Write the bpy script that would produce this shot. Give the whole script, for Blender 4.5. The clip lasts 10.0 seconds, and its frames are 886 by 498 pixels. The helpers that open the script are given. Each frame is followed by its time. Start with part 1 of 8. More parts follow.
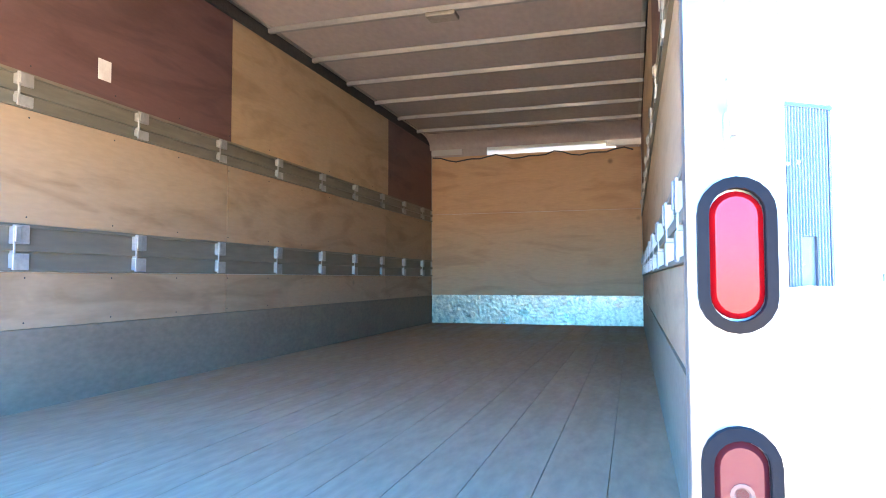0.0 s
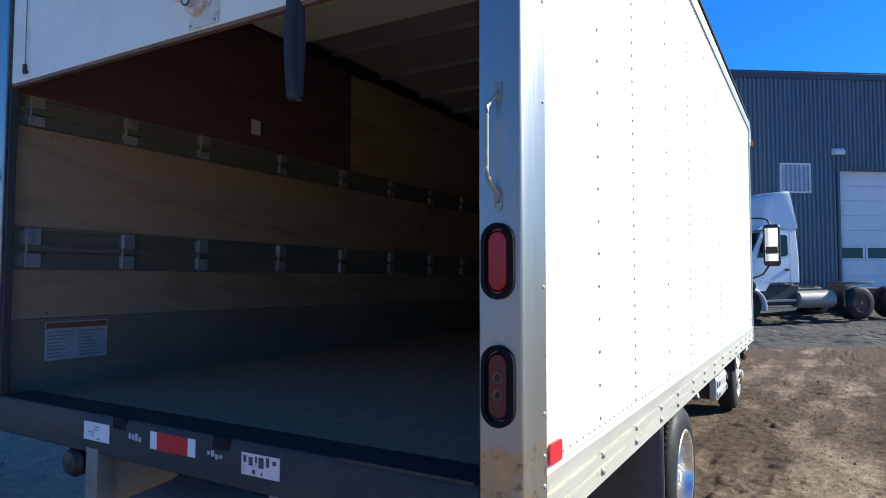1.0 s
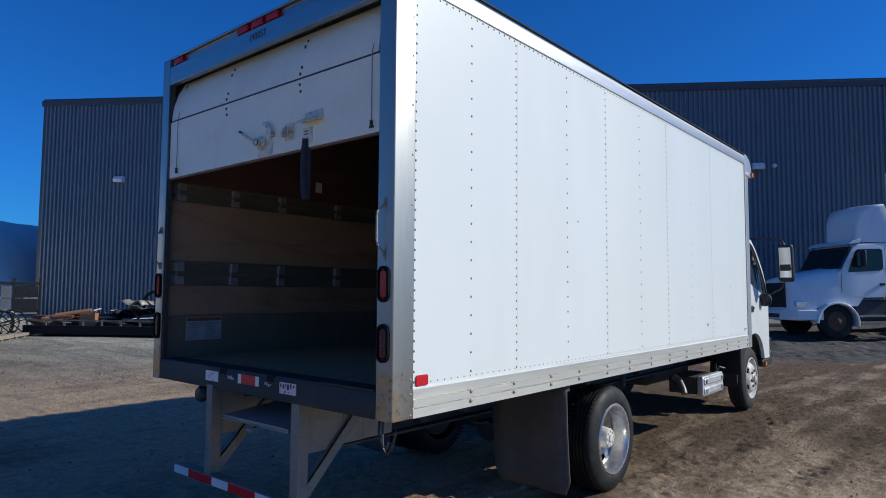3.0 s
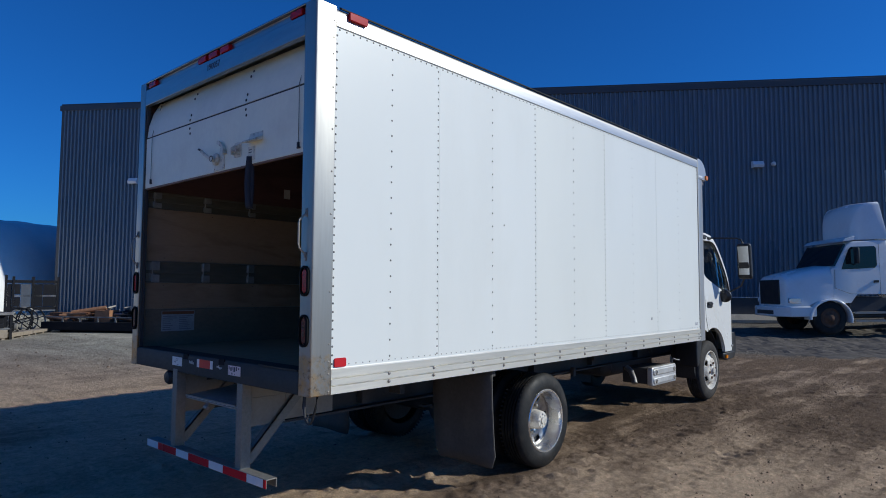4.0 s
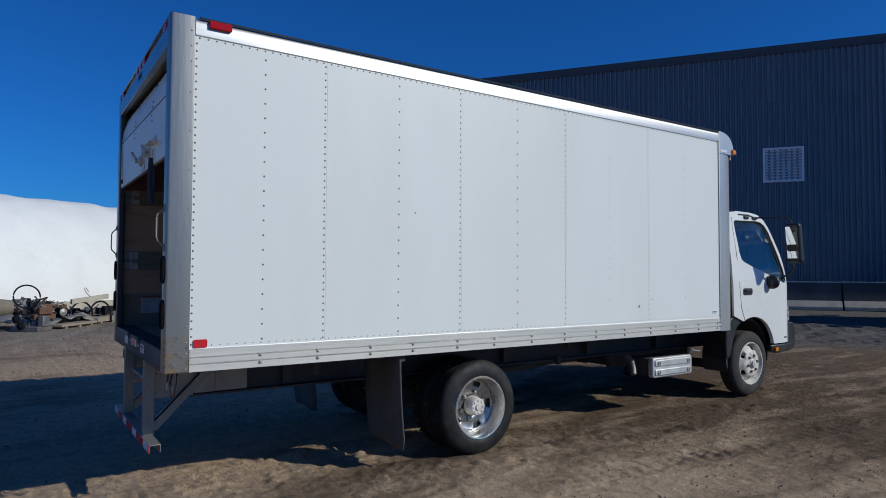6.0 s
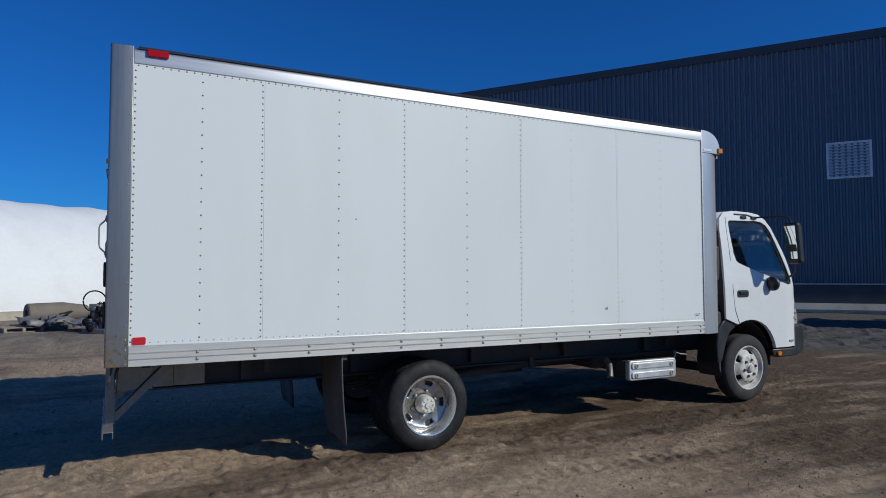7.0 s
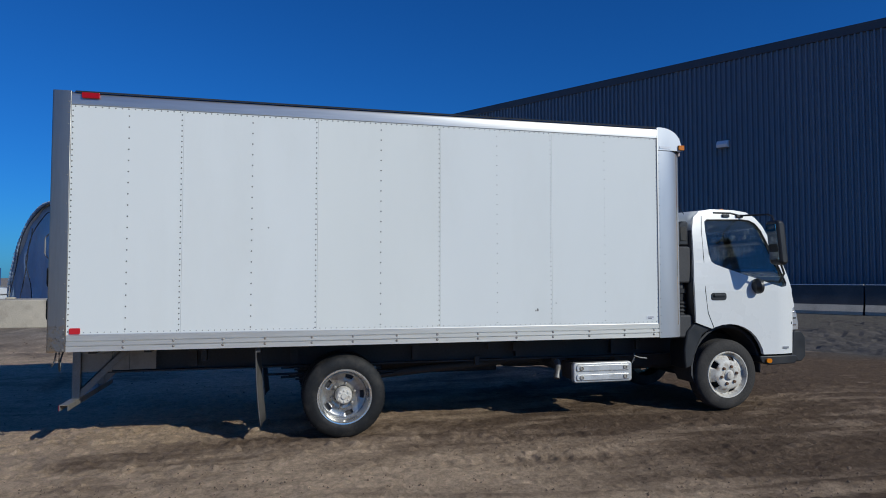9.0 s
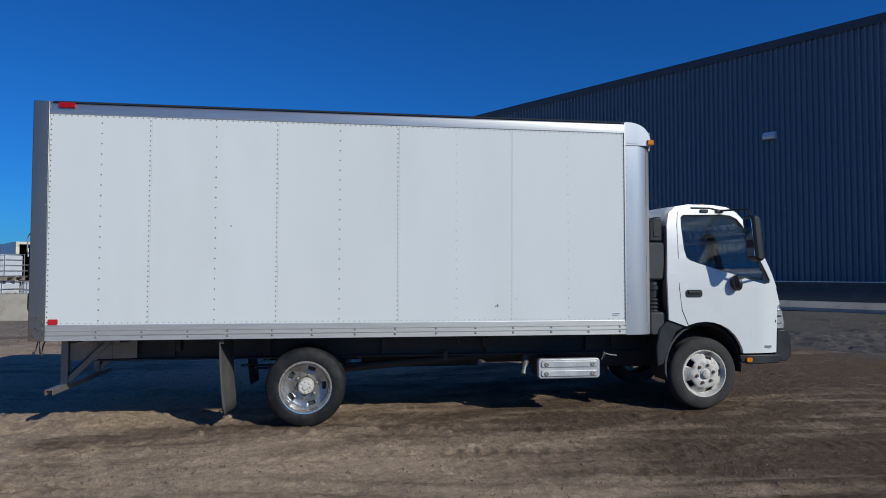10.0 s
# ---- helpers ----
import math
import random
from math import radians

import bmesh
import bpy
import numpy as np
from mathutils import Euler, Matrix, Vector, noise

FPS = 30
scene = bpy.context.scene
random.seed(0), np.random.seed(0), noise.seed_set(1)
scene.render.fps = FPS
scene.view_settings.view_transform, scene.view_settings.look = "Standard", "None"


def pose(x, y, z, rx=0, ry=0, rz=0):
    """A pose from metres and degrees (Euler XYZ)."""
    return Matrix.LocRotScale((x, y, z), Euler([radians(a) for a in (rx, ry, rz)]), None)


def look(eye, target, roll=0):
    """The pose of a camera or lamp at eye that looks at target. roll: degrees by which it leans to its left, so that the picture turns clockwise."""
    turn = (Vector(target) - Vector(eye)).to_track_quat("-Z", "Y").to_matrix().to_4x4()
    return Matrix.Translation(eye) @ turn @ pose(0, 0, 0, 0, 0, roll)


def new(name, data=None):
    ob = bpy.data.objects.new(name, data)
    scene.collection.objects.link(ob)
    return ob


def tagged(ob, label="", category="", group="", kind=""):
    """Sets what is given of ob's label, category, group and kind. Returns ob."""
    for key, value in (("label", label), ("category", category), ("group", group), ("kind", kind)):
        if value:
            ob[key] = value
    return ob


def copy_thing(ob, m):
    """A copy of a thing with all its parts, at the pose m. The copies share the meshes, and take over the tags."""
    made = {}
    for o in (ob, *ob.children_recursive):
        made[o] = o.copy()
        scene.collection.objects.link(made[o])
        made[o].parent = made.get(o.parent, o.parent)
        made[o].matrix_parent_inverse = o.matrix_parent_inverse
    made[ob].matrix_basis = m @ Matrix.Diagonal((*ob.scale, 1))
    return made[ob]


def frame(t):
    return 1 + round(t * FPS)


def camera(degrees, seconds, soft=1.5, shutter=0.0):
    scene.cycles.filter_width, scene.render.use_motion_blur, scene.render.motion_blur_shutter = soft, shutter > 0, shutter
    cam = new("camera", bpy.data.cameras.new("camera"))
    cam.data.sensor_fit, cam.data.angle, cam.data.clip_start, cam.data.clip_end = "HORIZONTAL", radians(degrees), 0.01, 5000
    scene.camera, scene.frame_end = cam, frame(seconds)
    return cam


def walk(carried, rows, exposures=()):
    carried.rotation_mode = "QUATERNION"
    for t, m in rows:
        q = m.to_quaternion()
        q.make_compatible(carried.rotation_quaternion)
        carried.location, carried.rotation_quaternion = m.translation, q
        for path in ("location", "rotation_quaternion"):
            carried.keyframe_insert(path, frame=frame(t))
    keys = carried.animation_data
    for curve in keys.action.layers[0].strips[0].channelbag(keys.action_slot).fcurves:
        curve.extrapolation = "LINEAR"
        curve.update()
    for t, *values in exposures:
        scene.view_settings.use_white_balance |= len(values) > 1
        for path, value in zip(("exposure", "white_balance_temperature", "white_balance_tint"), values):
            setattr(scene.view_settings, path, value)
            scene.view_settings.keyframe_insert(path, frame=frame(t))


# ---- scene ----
cam = camera(69.3, 10.0, soft=0.95)
PATH = [
    (0, (-0.161, -0.93, 1.534), (-0.729, 0.986, 1.627), -0.1),
    (0.3, (0.018, -1.13, 1.537), (-0.658, 0.75, 1.633), 0.0),
    (0.6, (0.244, -1.29, 1.523), (-0.559, 0.539, 1.618), 0.0),
    (1, (0.572, -1.472, 1.516), (-0.433, 0.255, 1.614), 0.1),
    (1.5, (0.965, -1.779, 1.519), (-0.169, -0.134, 1.62), 0.4),
    (2, (1.359, -1.962, 1.519), (0.145, -0.376, 1.616), 0.4),
    (2.5, (1.751, -2.233, 1.523), (0.487, -0.689, 1.653), 0.4),
    (4, (2.954, -2.341, 1.509), (1.624, -0.854, 1.639), 0.3),
    (4.5, (3.373, -2.128, 1.513), (1.986, -0.692, 1.637), 0.1),
    (5, (3.699, -1.786, 1.523), (2.216, -0.446, 1.602), 0.1),
    (5.5, (3.955, -1.376, 1.545), (2.38, -0.146, 1.614), 0.3),
    (7, (5.034, -0.114, 1.53), (3.26, 0.803, 1.621), -0.1),
    (7.5, (5.375, 0.373, 1.51), (3.548, 1.181, 1.599), -0.1),
    (8, (5.669, 0.836, 1.528), (3.797, 1.533, 1.619), -0.1),
    (8.5, (5.968, 1.332, 1.544), (4.054, 1.906, 1.631), -0.0),
    (9, (6.187, 1.821, 1.561), (4.248, 2.303, 1.648), -0.0),
    (9.5, (6.389, 2.329, 1.559), (4.428, 2.715, 1.642), 0.0),
    (10, (6.536, 2.848, 1.554), (4.558, 3.133, 1.631), 0.1),
]
EXPOSURES = [
    (0.0, 5.98, 7550, 1), (0.2, 5.25, 7600, 2), (0.3, 4.88, 7600, 3), (0.6, 3.45, 7350, 3), (0.8, 2.3, 6550, 0), (1.0, 1.25, 6200, -2),
    (1.2, 0.62, 6100, 0), (1.4, 0.58, 6100, 1), (1.7, 0.48, 6100, 2), (2.5, 0.33, 6000, 2), (4.0, 0.1, 5950, 2), (5.5, -0.12, 5950, 2),
    (7.0, -0.16, 5950, 2), (9.0, -0.12, 5950, 2), (10.0, -0.12, 5950, 2),
]
walk(cam, [(t, look(eye, target, roll)) for t, eye, target, roll in PATH], EXPOSURES)

# ---- daylight: a low clear sun ahead of the truck, on its right side ----
SUN_TO = Vector((1.35, 1.05, 1.0)).normalized()
sun_data = bpy.data.lights.new("sun", "SUN")
sun_data.energy, sun_data.angle, sun_data.color = 3.3, radians(0.6), (1.0, 0.91, 0.8)
sun = new("sun", sun_data)
sun.matrix_world = look((20, 20, 30), Vector((20, 20, 30)) - SUN_TO)
world = bpy.data.worlds.new("sky")
scene.world = world
world.use_nodes = True
wn = world.node_tree
sky = wn.nodes.new("ShaderNodeTexSky")
sky.sky_type, sky.sun_disc = "NISHITA", False
sky.sun_elevation, sky.sun_rotation = math.asin(SUN_TO.z), math.atan2(SUN_TO.x, SUN_TO.y)
sky.air_density, sky.dust_density, sky.ozone_density = 1.0, 0.3, 2.5
deep = wn.nodes.new("ShaderNodeMix")
deep.data_type, deep.blend_type = "RGBA", "MULTIPLY"
deep.inputs[0].default_value, deep.inputs[7].default_value = 1.0, (0.145, 0.515, 1.16, 1)
wn.links.new(sky.outputs[0], deep.inputs[6])
wn.links.new(deep.outputs[2], wn.nodes["Background"].inputs[0])
wn.nodes["Background"].inputs[1].default_value = 0.075


# ---- materials ----
def mat(name, base, rough=0.6, metal=0.0, var=0.15, big=1.0, fine=40.0, bump=0.1, stretch=(1, 1, 1), dirt=None, dirt_amount=0.0,
        dirt_scale=1.5, coat=0.0, rough_var=0.1, spec=0.5):
    """A painted, metal or earthy surface: two scales of colour change, stains of another colour, fine relief."""
    m = bpy.data.materials.new(name)
    m.use_nodes = True
    nt = m.node_tree
    n, l = nt.nodes, nt.links
    b = n["Principled BSDF"]
    co = n.new("ShaderNodeTexCoord")
    mp = n.new("ShaderNodeMapping")
    mp.inputs["Scale"].default_value = stretch
    l.new(co.outputs["Object"], mp.inputs[0])
    n1, n2 = n.new("ShaderNodeTexNoise"), n.new("ShaderNodeTexNoise")
    n1.inputs["Scale"].default_value, n1.inputs["Detail"].default_value = big, 5
    n2.inputs["Scale"].default_value, n2.inputs["Detail"].default_value = fine, 4
    l.new(mp.outputs[0], n1.inputs["Vector"])
    l.new(mp.outputs[0], n2.inputs["Vector"])
    add = n.new("ShaderNodeMath")
    add.operation = "ADD"
    l.new(n1.outputs[0], add.inputs[0])
    l.new(n2.outputs[0], add.inputs[1])
    rng = n.new("ShaderNodeMapRange")
    rng.inputs[1].default_value, rng.inputs[2].default_value = 0.6, 1.4
    rng.inputs[3].default_value, rng.inputs[4].default_value = 1 - var, 1 + var
    l.new(add.outputs[0], rng.inputs[0])
    mul = n.new("ShaderNodeMix")
    mul.data_type, mul.blend_type = "RGBA", "MULTIPLY"
    mul.inputs[0].default_value = 1
    mul.inputs[6].default_value = (*base, 1)
    l.new(rng.outputs[0], mul.inputs[7])
    out = mul.outputs[2]
    if dirt:
        n3 = n.new("ShaderNodeTexNoise")
        n3.inputs["Scale"].default_value, n3.inputs["Detail"].default_value, n3.inputs["Roughness"].default_value = dirt_scale, 8, 0.65
        l.new(mp.outputs[0], n3.inputs["Vector"])
        r3 = n.new("ShaderNodeMapRange")
        r3.inputs[1].default_value, r3.inputs[2].default_value = 0.5, 0.72
        r3.inputs[4].default_value = dirt_amount
        l.new(n3.outputs[0], r3.inputs[0])
        mx = n.new("ShaderNodeMix")
        mx.data_type = "RGBA"
        l.new(r3.outputs[0], mx.inputs[0])
        l.new(out, mx.inputs[6])
        mx.inputs[7].default_value = (*dirt, 1)
        out = mx.outputs[2]
    l.new(out, b.inputs["Base Color"])
    rr = n.new("ShaderNodeMapRange")
    rr.inputs[1].default_value, rr.inputs[2].default_value = 0.3, 0.7
    rr.inputs[3].default_value, rr.inputs[4].default_value = max(0.02, rough - rough_var), min(1, rough + rough_var)
    l.new(n1.outputs[0], rr.inputs[0])
    l.new(rr.outputs[0], b.inputs["Roughness"])
    b.inputs["Metallic"].default_value = metal
    b.inputs["Coat Weight"].default_value = coat
    b.inputs["Specular IOR Level"].default_value = spec
    if bump:
        bp = n.new("ShaderNodeBump")
        bp.inputs["Strength"].default_value, bp.inputs["Distance"].default_value = bump, 0.01
        l.new(n2.outputs[0], bp.inputs["Height"])
        l.new(bp.outputs[0], b.inputs["Normal"])
    return m


def lens_mat(name, color, trans=0.35, rough=0.12, spec=0.5):
    m = mat(name, color, rough, var=0.06, bump=0.0, rough_var=0.03, spec=spec)
    b = m.node_tree.nodes["Principled BSDF"]
    b.inputs["Transmission Weight"].default_value = trans
    return m


PANEL = mat("white_panel", (0.755, 0.78, 0.758), 0.34, var=0.02, big=0.6, fine=2.0, bump=0.14, stretch=(1, 1, 0.35), dirt=(0.63, 0.64, 0.6),
            dirt_amount=0.25, dirt_scale=1.1, rough_var=0.06, spec=0.22)
PANEL_WARM = mat("patched_panel", (0.75, 0.772, 0.738), 0.4, var=0.025, big=0.8, fine=2.0, bump=0.14, stretch=(1, 1, 0.35), dirt=(0.61, 0.61, 0.56),
                 dirt_amount=0.22, dirt_scale=1.1, rough_var=0.06, spec=0.22)
PAINT = mat("white_cab_paint", (0.75, 0.755, 0.73), 0.3, var=0.02, big=1.5, fine=30, bump=0.0, dirt=(0.6, 0.58, 0.53), dirt_amount=0.15, dirt_scale=2.0, spec=0.35)
DOOR_PAINT = mat("cream_door_paint", (0.84, 0.83, 0.68), 0.4, var=0.04, big=2.0, fine=25, bump=0.04, dirt=(0.55, 0.52, 0.42), dirt_amount=0.25, dirt_scale=3.0)
HARDWARE = mat("cream_painted_hardware", (0.68, 0.65, 0.54), 0.45, var=0.12, big=12, fine=60, bump=0.1, dirt=(0.16, 0.13, 0.09), dirt_amount=0.8, dirt_scale=22)
ALU = mat("worn_aluminium", (0.58, 0.565, 0.52), 0.42, metal=0.75, var=0.12, big=2.0, fine=60, bump=0.06, stretch=(1, 1, 0.1), dirt=(0.4, 0.37, 0.32),
          dirt_amount=0.6, dirt_scale=3.0, rough_var=0.12)
ALU_RAIL = mat("rail_aluminium", (0.82, 0.785, 0.7), 0.5, metal=0.8, var=0.12, big=1.2, fine=50, bump=0.05, stretch=(1, 0.06, 1), dirt=(0.46, 0.42, 0.35),
               dirt_amount=0.5, dirt_scale=3.0, rough_var=0.12)
CAP = mat("dull_cast_cap", (0.5, 0.51, 0.52), 0.42, metal=0.6, var=0.04, big=1.5, fine=12, bump=0.0, stretch=(1, 1, 0.15), dirt=(0.4, 0.4, 0.4), dirt_amount=0.25, dirt_scale=1.5)
TOP_RAIL = mat("top_rail_aluminium", (0.52, 0.515, 0.5), 0.36, metal=0.88, var=0.12, big=1.2, fine=50, bump=0.05, stretch=(1, 0.06, 1), dirt=(0.45, 0.42, 0.37),
               dirt_amount=0.5, dirt_scale=3.0, rough_var=0.12)
HEADER = mat("header_aluminium", (0.36, 0.36, 0.355), 0.34, metal=0.95, var=0.12, big=2.0, fine=50, bump=0.05, stretch=(0.1, 1, 1), dirt=(0.25, 0.23, 0.2), dirt_amount=0.5, dirt_scale=3.0)
RAMP = mat("smooth_ramp_metal", (0.55, 0.56, 0.57), 0.45, metal=0.6, var=0.2, big=3, fine=50, bump=0.06, dirt=(0.25, 0.24, 0.22), dirt_amount=0.5, dirt_scale=5)
STEEL = mat("galvanised_steel", (0.35, 0.33, 0.295), 0.55, metal=0.45, var=0.18, big=4, fine=60, bump=0.08, dirt=(0.24, 0.18, 0.12), dirt_amount=0.6, dirt_scale=4)
BRIGHT = mat("polished_metal", (0.85, 0.85, 0.86), 0.16, metal=1.0, var=0.05, big=3, fine=50, bump=0.02, dirt=(0.4, 0.37, 0.33), dirt_amount=0.4, dirt_scale=6)
RIVET = mat("dull_rivet", (0.16, 0.16, 0.16), 0.5, metal=0.4, var=0.3, big=9, fine=60, bump=0)
GUARD = mat("grime_grey_steel", (0.26, 0.25, 0.225), 0.55, metal=0.4, var=0.2, big=4, fine=60, bump=0.08, dirt=(0.13, 0.11, 0.09), dirt_amount=0.6, dirt_scale=4)
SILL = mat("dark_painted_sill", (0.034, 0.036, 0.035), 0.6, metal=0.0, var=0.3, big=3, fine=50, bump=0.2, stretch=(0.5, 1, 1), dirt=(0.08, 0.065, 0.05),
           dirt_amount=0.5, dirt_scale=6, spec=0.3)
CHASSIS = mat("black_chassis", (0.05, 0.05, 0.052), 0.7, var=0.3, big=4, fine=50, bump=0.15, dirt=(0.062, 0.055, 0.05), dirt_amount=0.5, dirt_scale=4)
BLACK_STEEL = mat("dull_black_steel", (0.014, 0.015, 0.019), 0.8, var=0.3, big=4, fine=40, bump=0.1, dirt=(0.035, 0.032, 0.032), dirt_amount=0.4, spec=0.15)
PLASTIC = mat("black_plastic", (0.02, 0.021, 0.023), 0.45, var=0.2, big=5, fine=80, bump=0.06, dirt=(0.06, 0.055, 0.05), dirt_amount=0.4)
RUBBER_DUSTY = mat("dusty_tyre_rubber", (0.05, 0.047, 0.044), 0.8, var=0.3, big=6, fine=60, bump=0.2, dirt=(0.11, 0.098, 0.085), dirt_amount=0.6, dirt_scale=5, spec=0.2)
RUBBER = mat("tyre_rubber", (0.015, 0.016, 0.017), 0.65, var=0.3, big=6, fine=60, bump=0.15, dirt=(0.075, 0.066, 0.056), dirt_amount=0.6, dirt_scale=5, spec=0.3)
FLAP = mat("rubber_flap", (0.085, 0.08, 0.075), 0.8, var=0.2, big=3, fine=40, bump=0.08, dirt=(0.16, 0.145, 0.125), dirt_amount=0.6, dirt_scale=3)
DULL_DISC = mat("dusty_grey_disc", (0.42, 0.41, 0.39), 0.32, metal=0.8, var=0.2, big=6, fine=60, bump=0.08, dirt=(0.08, 0.06, 0.05), dirt_amount=0.6, dirt_scale=8)
RUST_PALE = mat("orange_rusty_iron", (0.34, 0.17, 0.085), 0.85, metal=0.1, var=0.35, big=5, fine=50, bump=0.3, dirt=(0.12, 0.08, 0.06), dirt_amount=0.7, dirt_scale=5)
RUST = mat("rusty_iron", (0.16, 0.085, 0.05), 0.8, metal=0.2, var=0.4, big=6, fine=60, bump=0.3, dirt=(0.05, 0.035, 0.03), dirt_amount=0.7, dirt_scale=8)
SCRAP = mat("scrap_metal", (0.2, 0.2, 0.2), 0.55, metal=0.5, var=0.4, big=5, fine=50, bump=0.2, dirt=(0.12, 0.07, 0.045), dirt_amount=0.7, dirt_scale=4)
RACK_SHEET = mat("dull_blue_sheet", (0.07, 0.085, 0.11), 0.6, var=0.3, big=3, fine=30, bump=0.1, dirt=(0.1, 0.07, 0.05), dirt_amount=0.5)
WOOD_GREY = mat("weathered_timber", (0.3, 0.25, 0.19), 0.8, var=0.25, big=3, fine=30, bump=0.2, stretch=(6, 1, 6), dirt=(0.12, 0.1, 0.08), dirt_amount=0.5)
KICK = mat("grey_kick_plate", (0.225, 0.178, 0.128), 0.6, metal=0.0, var=0.2, big=2.2, fine=50, bump=0.15, stretch=(1, 0.5, 1), dirt=(0.29, 0.26, 0.17),
           dirt_amount=0.4, dirt_scale=7, spec=0.2)
DIAMOND = mat("battered_galvanised_plate", (0.78, 0.66, 0.5), 0.34, metal=0.5, var=0.45, big=9, fine=30, bump=0.6, dirt=(0.2, 0.19, 0.17), dirt_amount=0.8, dirt_scale=16)
TRACK = mat("dull_track_metal", (0.22, 0.208, 0.165), 0.5, metal=0.3, var=0.2, big=2, fine=40, bump=0.06, stretch=(1, 0.2, 1), dirt=(0.13, 0.12, 0.1), dirt_amount=0.5)
CLIP = mat("bright_clip_metal", (0.42, 0.42, 0.41), 0.45, metal=0.4, var=0.25, big=8, fine=60, bump=0.05, dirt=(0.2, 0.19, 0.18), dirt_amount=0.5, dirt_scale=15)
FLOOR = mat("worn_grey_floor", (0.355, 0.27, 0.165), 0.6, var=0.24, big=2.6, fine=30, bump=0.2, stretch=(1.3, 0.4, 1), dirt=(0.43, 0.36, 0.22),
            dirt_amount=0.65, dirt_scale=7, rough_var=0.25, spec=0.15)
CEILING = mat("brown_roof_lining", (0.39, 0.34, 0.33), 0.55, var=0.15, big=1.5, fine=30, bump=0.05, stretch=(1, 0.5, 1))
RIB = mat("roof_bow_metal", (0.29, 0.29, 0.29), 0.5, metal=0.3, var=0.1, big=3, fine=40, bump=0.04)


def stained_post():
    """Worn aluminium with rust and road grime that thins out upwards."""
    m = mat("stained_post_aluminium", (0.345, 0.335, 0.312), 0.42, metal=0.92, var=0.07, big=2.0, fine=60, bump=0.06, stretch=(1, 1, 0.1), dirt=(0.4, 0.37, 0.32),
            dirt_amount=0.35, dirt_scale=2.0, rough_var=0.08)
    n, l = m.node_tree.nodes, m.node_tree.links
    b = n["Principled BSDF"]
    base = b.inputs["Base Color"].links[0].from_socket
    co, sep = n.new("ShaderNodeTexCoord"), n.new("ShaderNodeSeparateXYZ")
    l.new(co.outputs["Object"], sep.inputs[0])
    low = n.new("ShaderNodeMapRange")
    low.inputs[1].default_value, low.inputs[2].default_value = 1.2, 1.13
    low.inputs[3].default_value, low.inputs[4].default_value = -0.3, 0.06
    l.new(sep.outputs[2], low.inputs[0])
    out = base
    for scale, col, bias in ((9.0, (0.34, 0.26, 0.17), 0.0), (7.0, (0.5, 0.3, 0.1), -0.01), (30.0, (0.07, 0.055, 0.045), -0.08)):
        t = n.new("ShaderNodeTexNoise")
        t.inputs["Scale"].default_value, t.inputs["Detail"].default_value, t.inputs["Roughness"].default_value = scale, 6, 0.7
        l.new(co.outputs["Object"], t.inputs["Vector"])
        a = n.new("ShaderNodeMath")
        a.operation = "ADD"
        l.new(t.outputs[0], a.inputs[0])
        l.new(low.outputs[0], a.inputs[1])
        r = n.new("ShaderNodeMapRange")
        r.inputs[1].default_value, r.inputs[2].default_value, r.inputs[4].default_value = 0.52 - bias, 0.69 - bias, 0.78
        l.new(a.outputs[0], r.inputs[0])
        mx = n.new("ShaderNodeMix")
        mx.data_type = "RGBA"
        l.new(r.outputs[0], mx.inputs[0])
        l.new(out, mx.inputs[6])
        mx.inputs[7].default_value = (*col, 1)
        out = mx.outputs[2]
    l.new(out, b.inputs["Base Color"])
    return m


POST = stained_post()
RED = lens_mat("red_lens", (0.42, 0.006, 0.01), 0.05, 0.16, 0.3)
RED_DARK = lens_mat("dull_red_lens", (0.1, 0.018, 0.024), 0.1, 0.25, 0.3)
REFLECT = mat("red_reflector", (0.55, 0.015, 0.025), 0.3, var=0.05, bump=0.02)
REFLECT_WHITE = mat("white_reflector", (0.75, 0.76, 0.78), 0.35, var=0.05, bump=0.02)
HEADLAMP = mat("bright_headlamp", (0.75, 0.76, 0.77), 0.12, metal=0.6, var=0.1, big=8, fine=40, bump=0.05, coat=0.5)
AMBER = lens_mat("amber_lens", (0.8, 0.25, 0.01), 0.15)
PINKISH = lens_mat("milky_pink_lens", (0.1, 0.06, 0.06), 0.1, 0.25)
CLEAR = lens_mat("clear_lens", (0.8, 0.8, 0.8), 0.5, 0.1)
PAPER = mat("paper_label", (0.78, 0.77, 0.75), 0.5, var=0.06, big=8, fine=60, bump=0.02, dirt=(0.5, 0.42, 0.38), dirt_amount=0.4, dirt_scale=12)
PINK = mat("worn_pink_label", (0.72, 0.62, 0.63), 0.5, var=0.08, big=10, fine=60, bump=0.02, dirt=(0.35, 0.25, 0.25), dirt_amount=0.6, dirt_scale=30)
INK = mat("dark_ink", (0.06, 0.06, 0.08), 0.6, var=0.05, bump=0)
INK_GREY = mat("grey_ink", (0.25, 0.26, 0.28), 0.6, var=0.05, bump=0)
DIM_PAPER = mat("dusty_paper_label", (0.46, 0.47, 0.47), 0.6, var=0.12, big=8, fine=60, bump=0.02, dirt=(0.22, 0.22, 0.22), dirt_amount=0.5, dirt_scale=10)
ORANGE_INK = mat("orange_band", (0.26, 0.1, 0.04), 0.5, var=0.05, bump=0)
LAMP_RING = mat("black_lamp_rubber", (0.006, 0.007, 0.008), 0.75, var=0.2, big=8, fine=80, bump=0.05, spec=0.15)
WEB = mat("black_webbing", (0.03, 0.035, 0.05), 0.8, var=0.15, big=10, fine=150, bump=0.3)
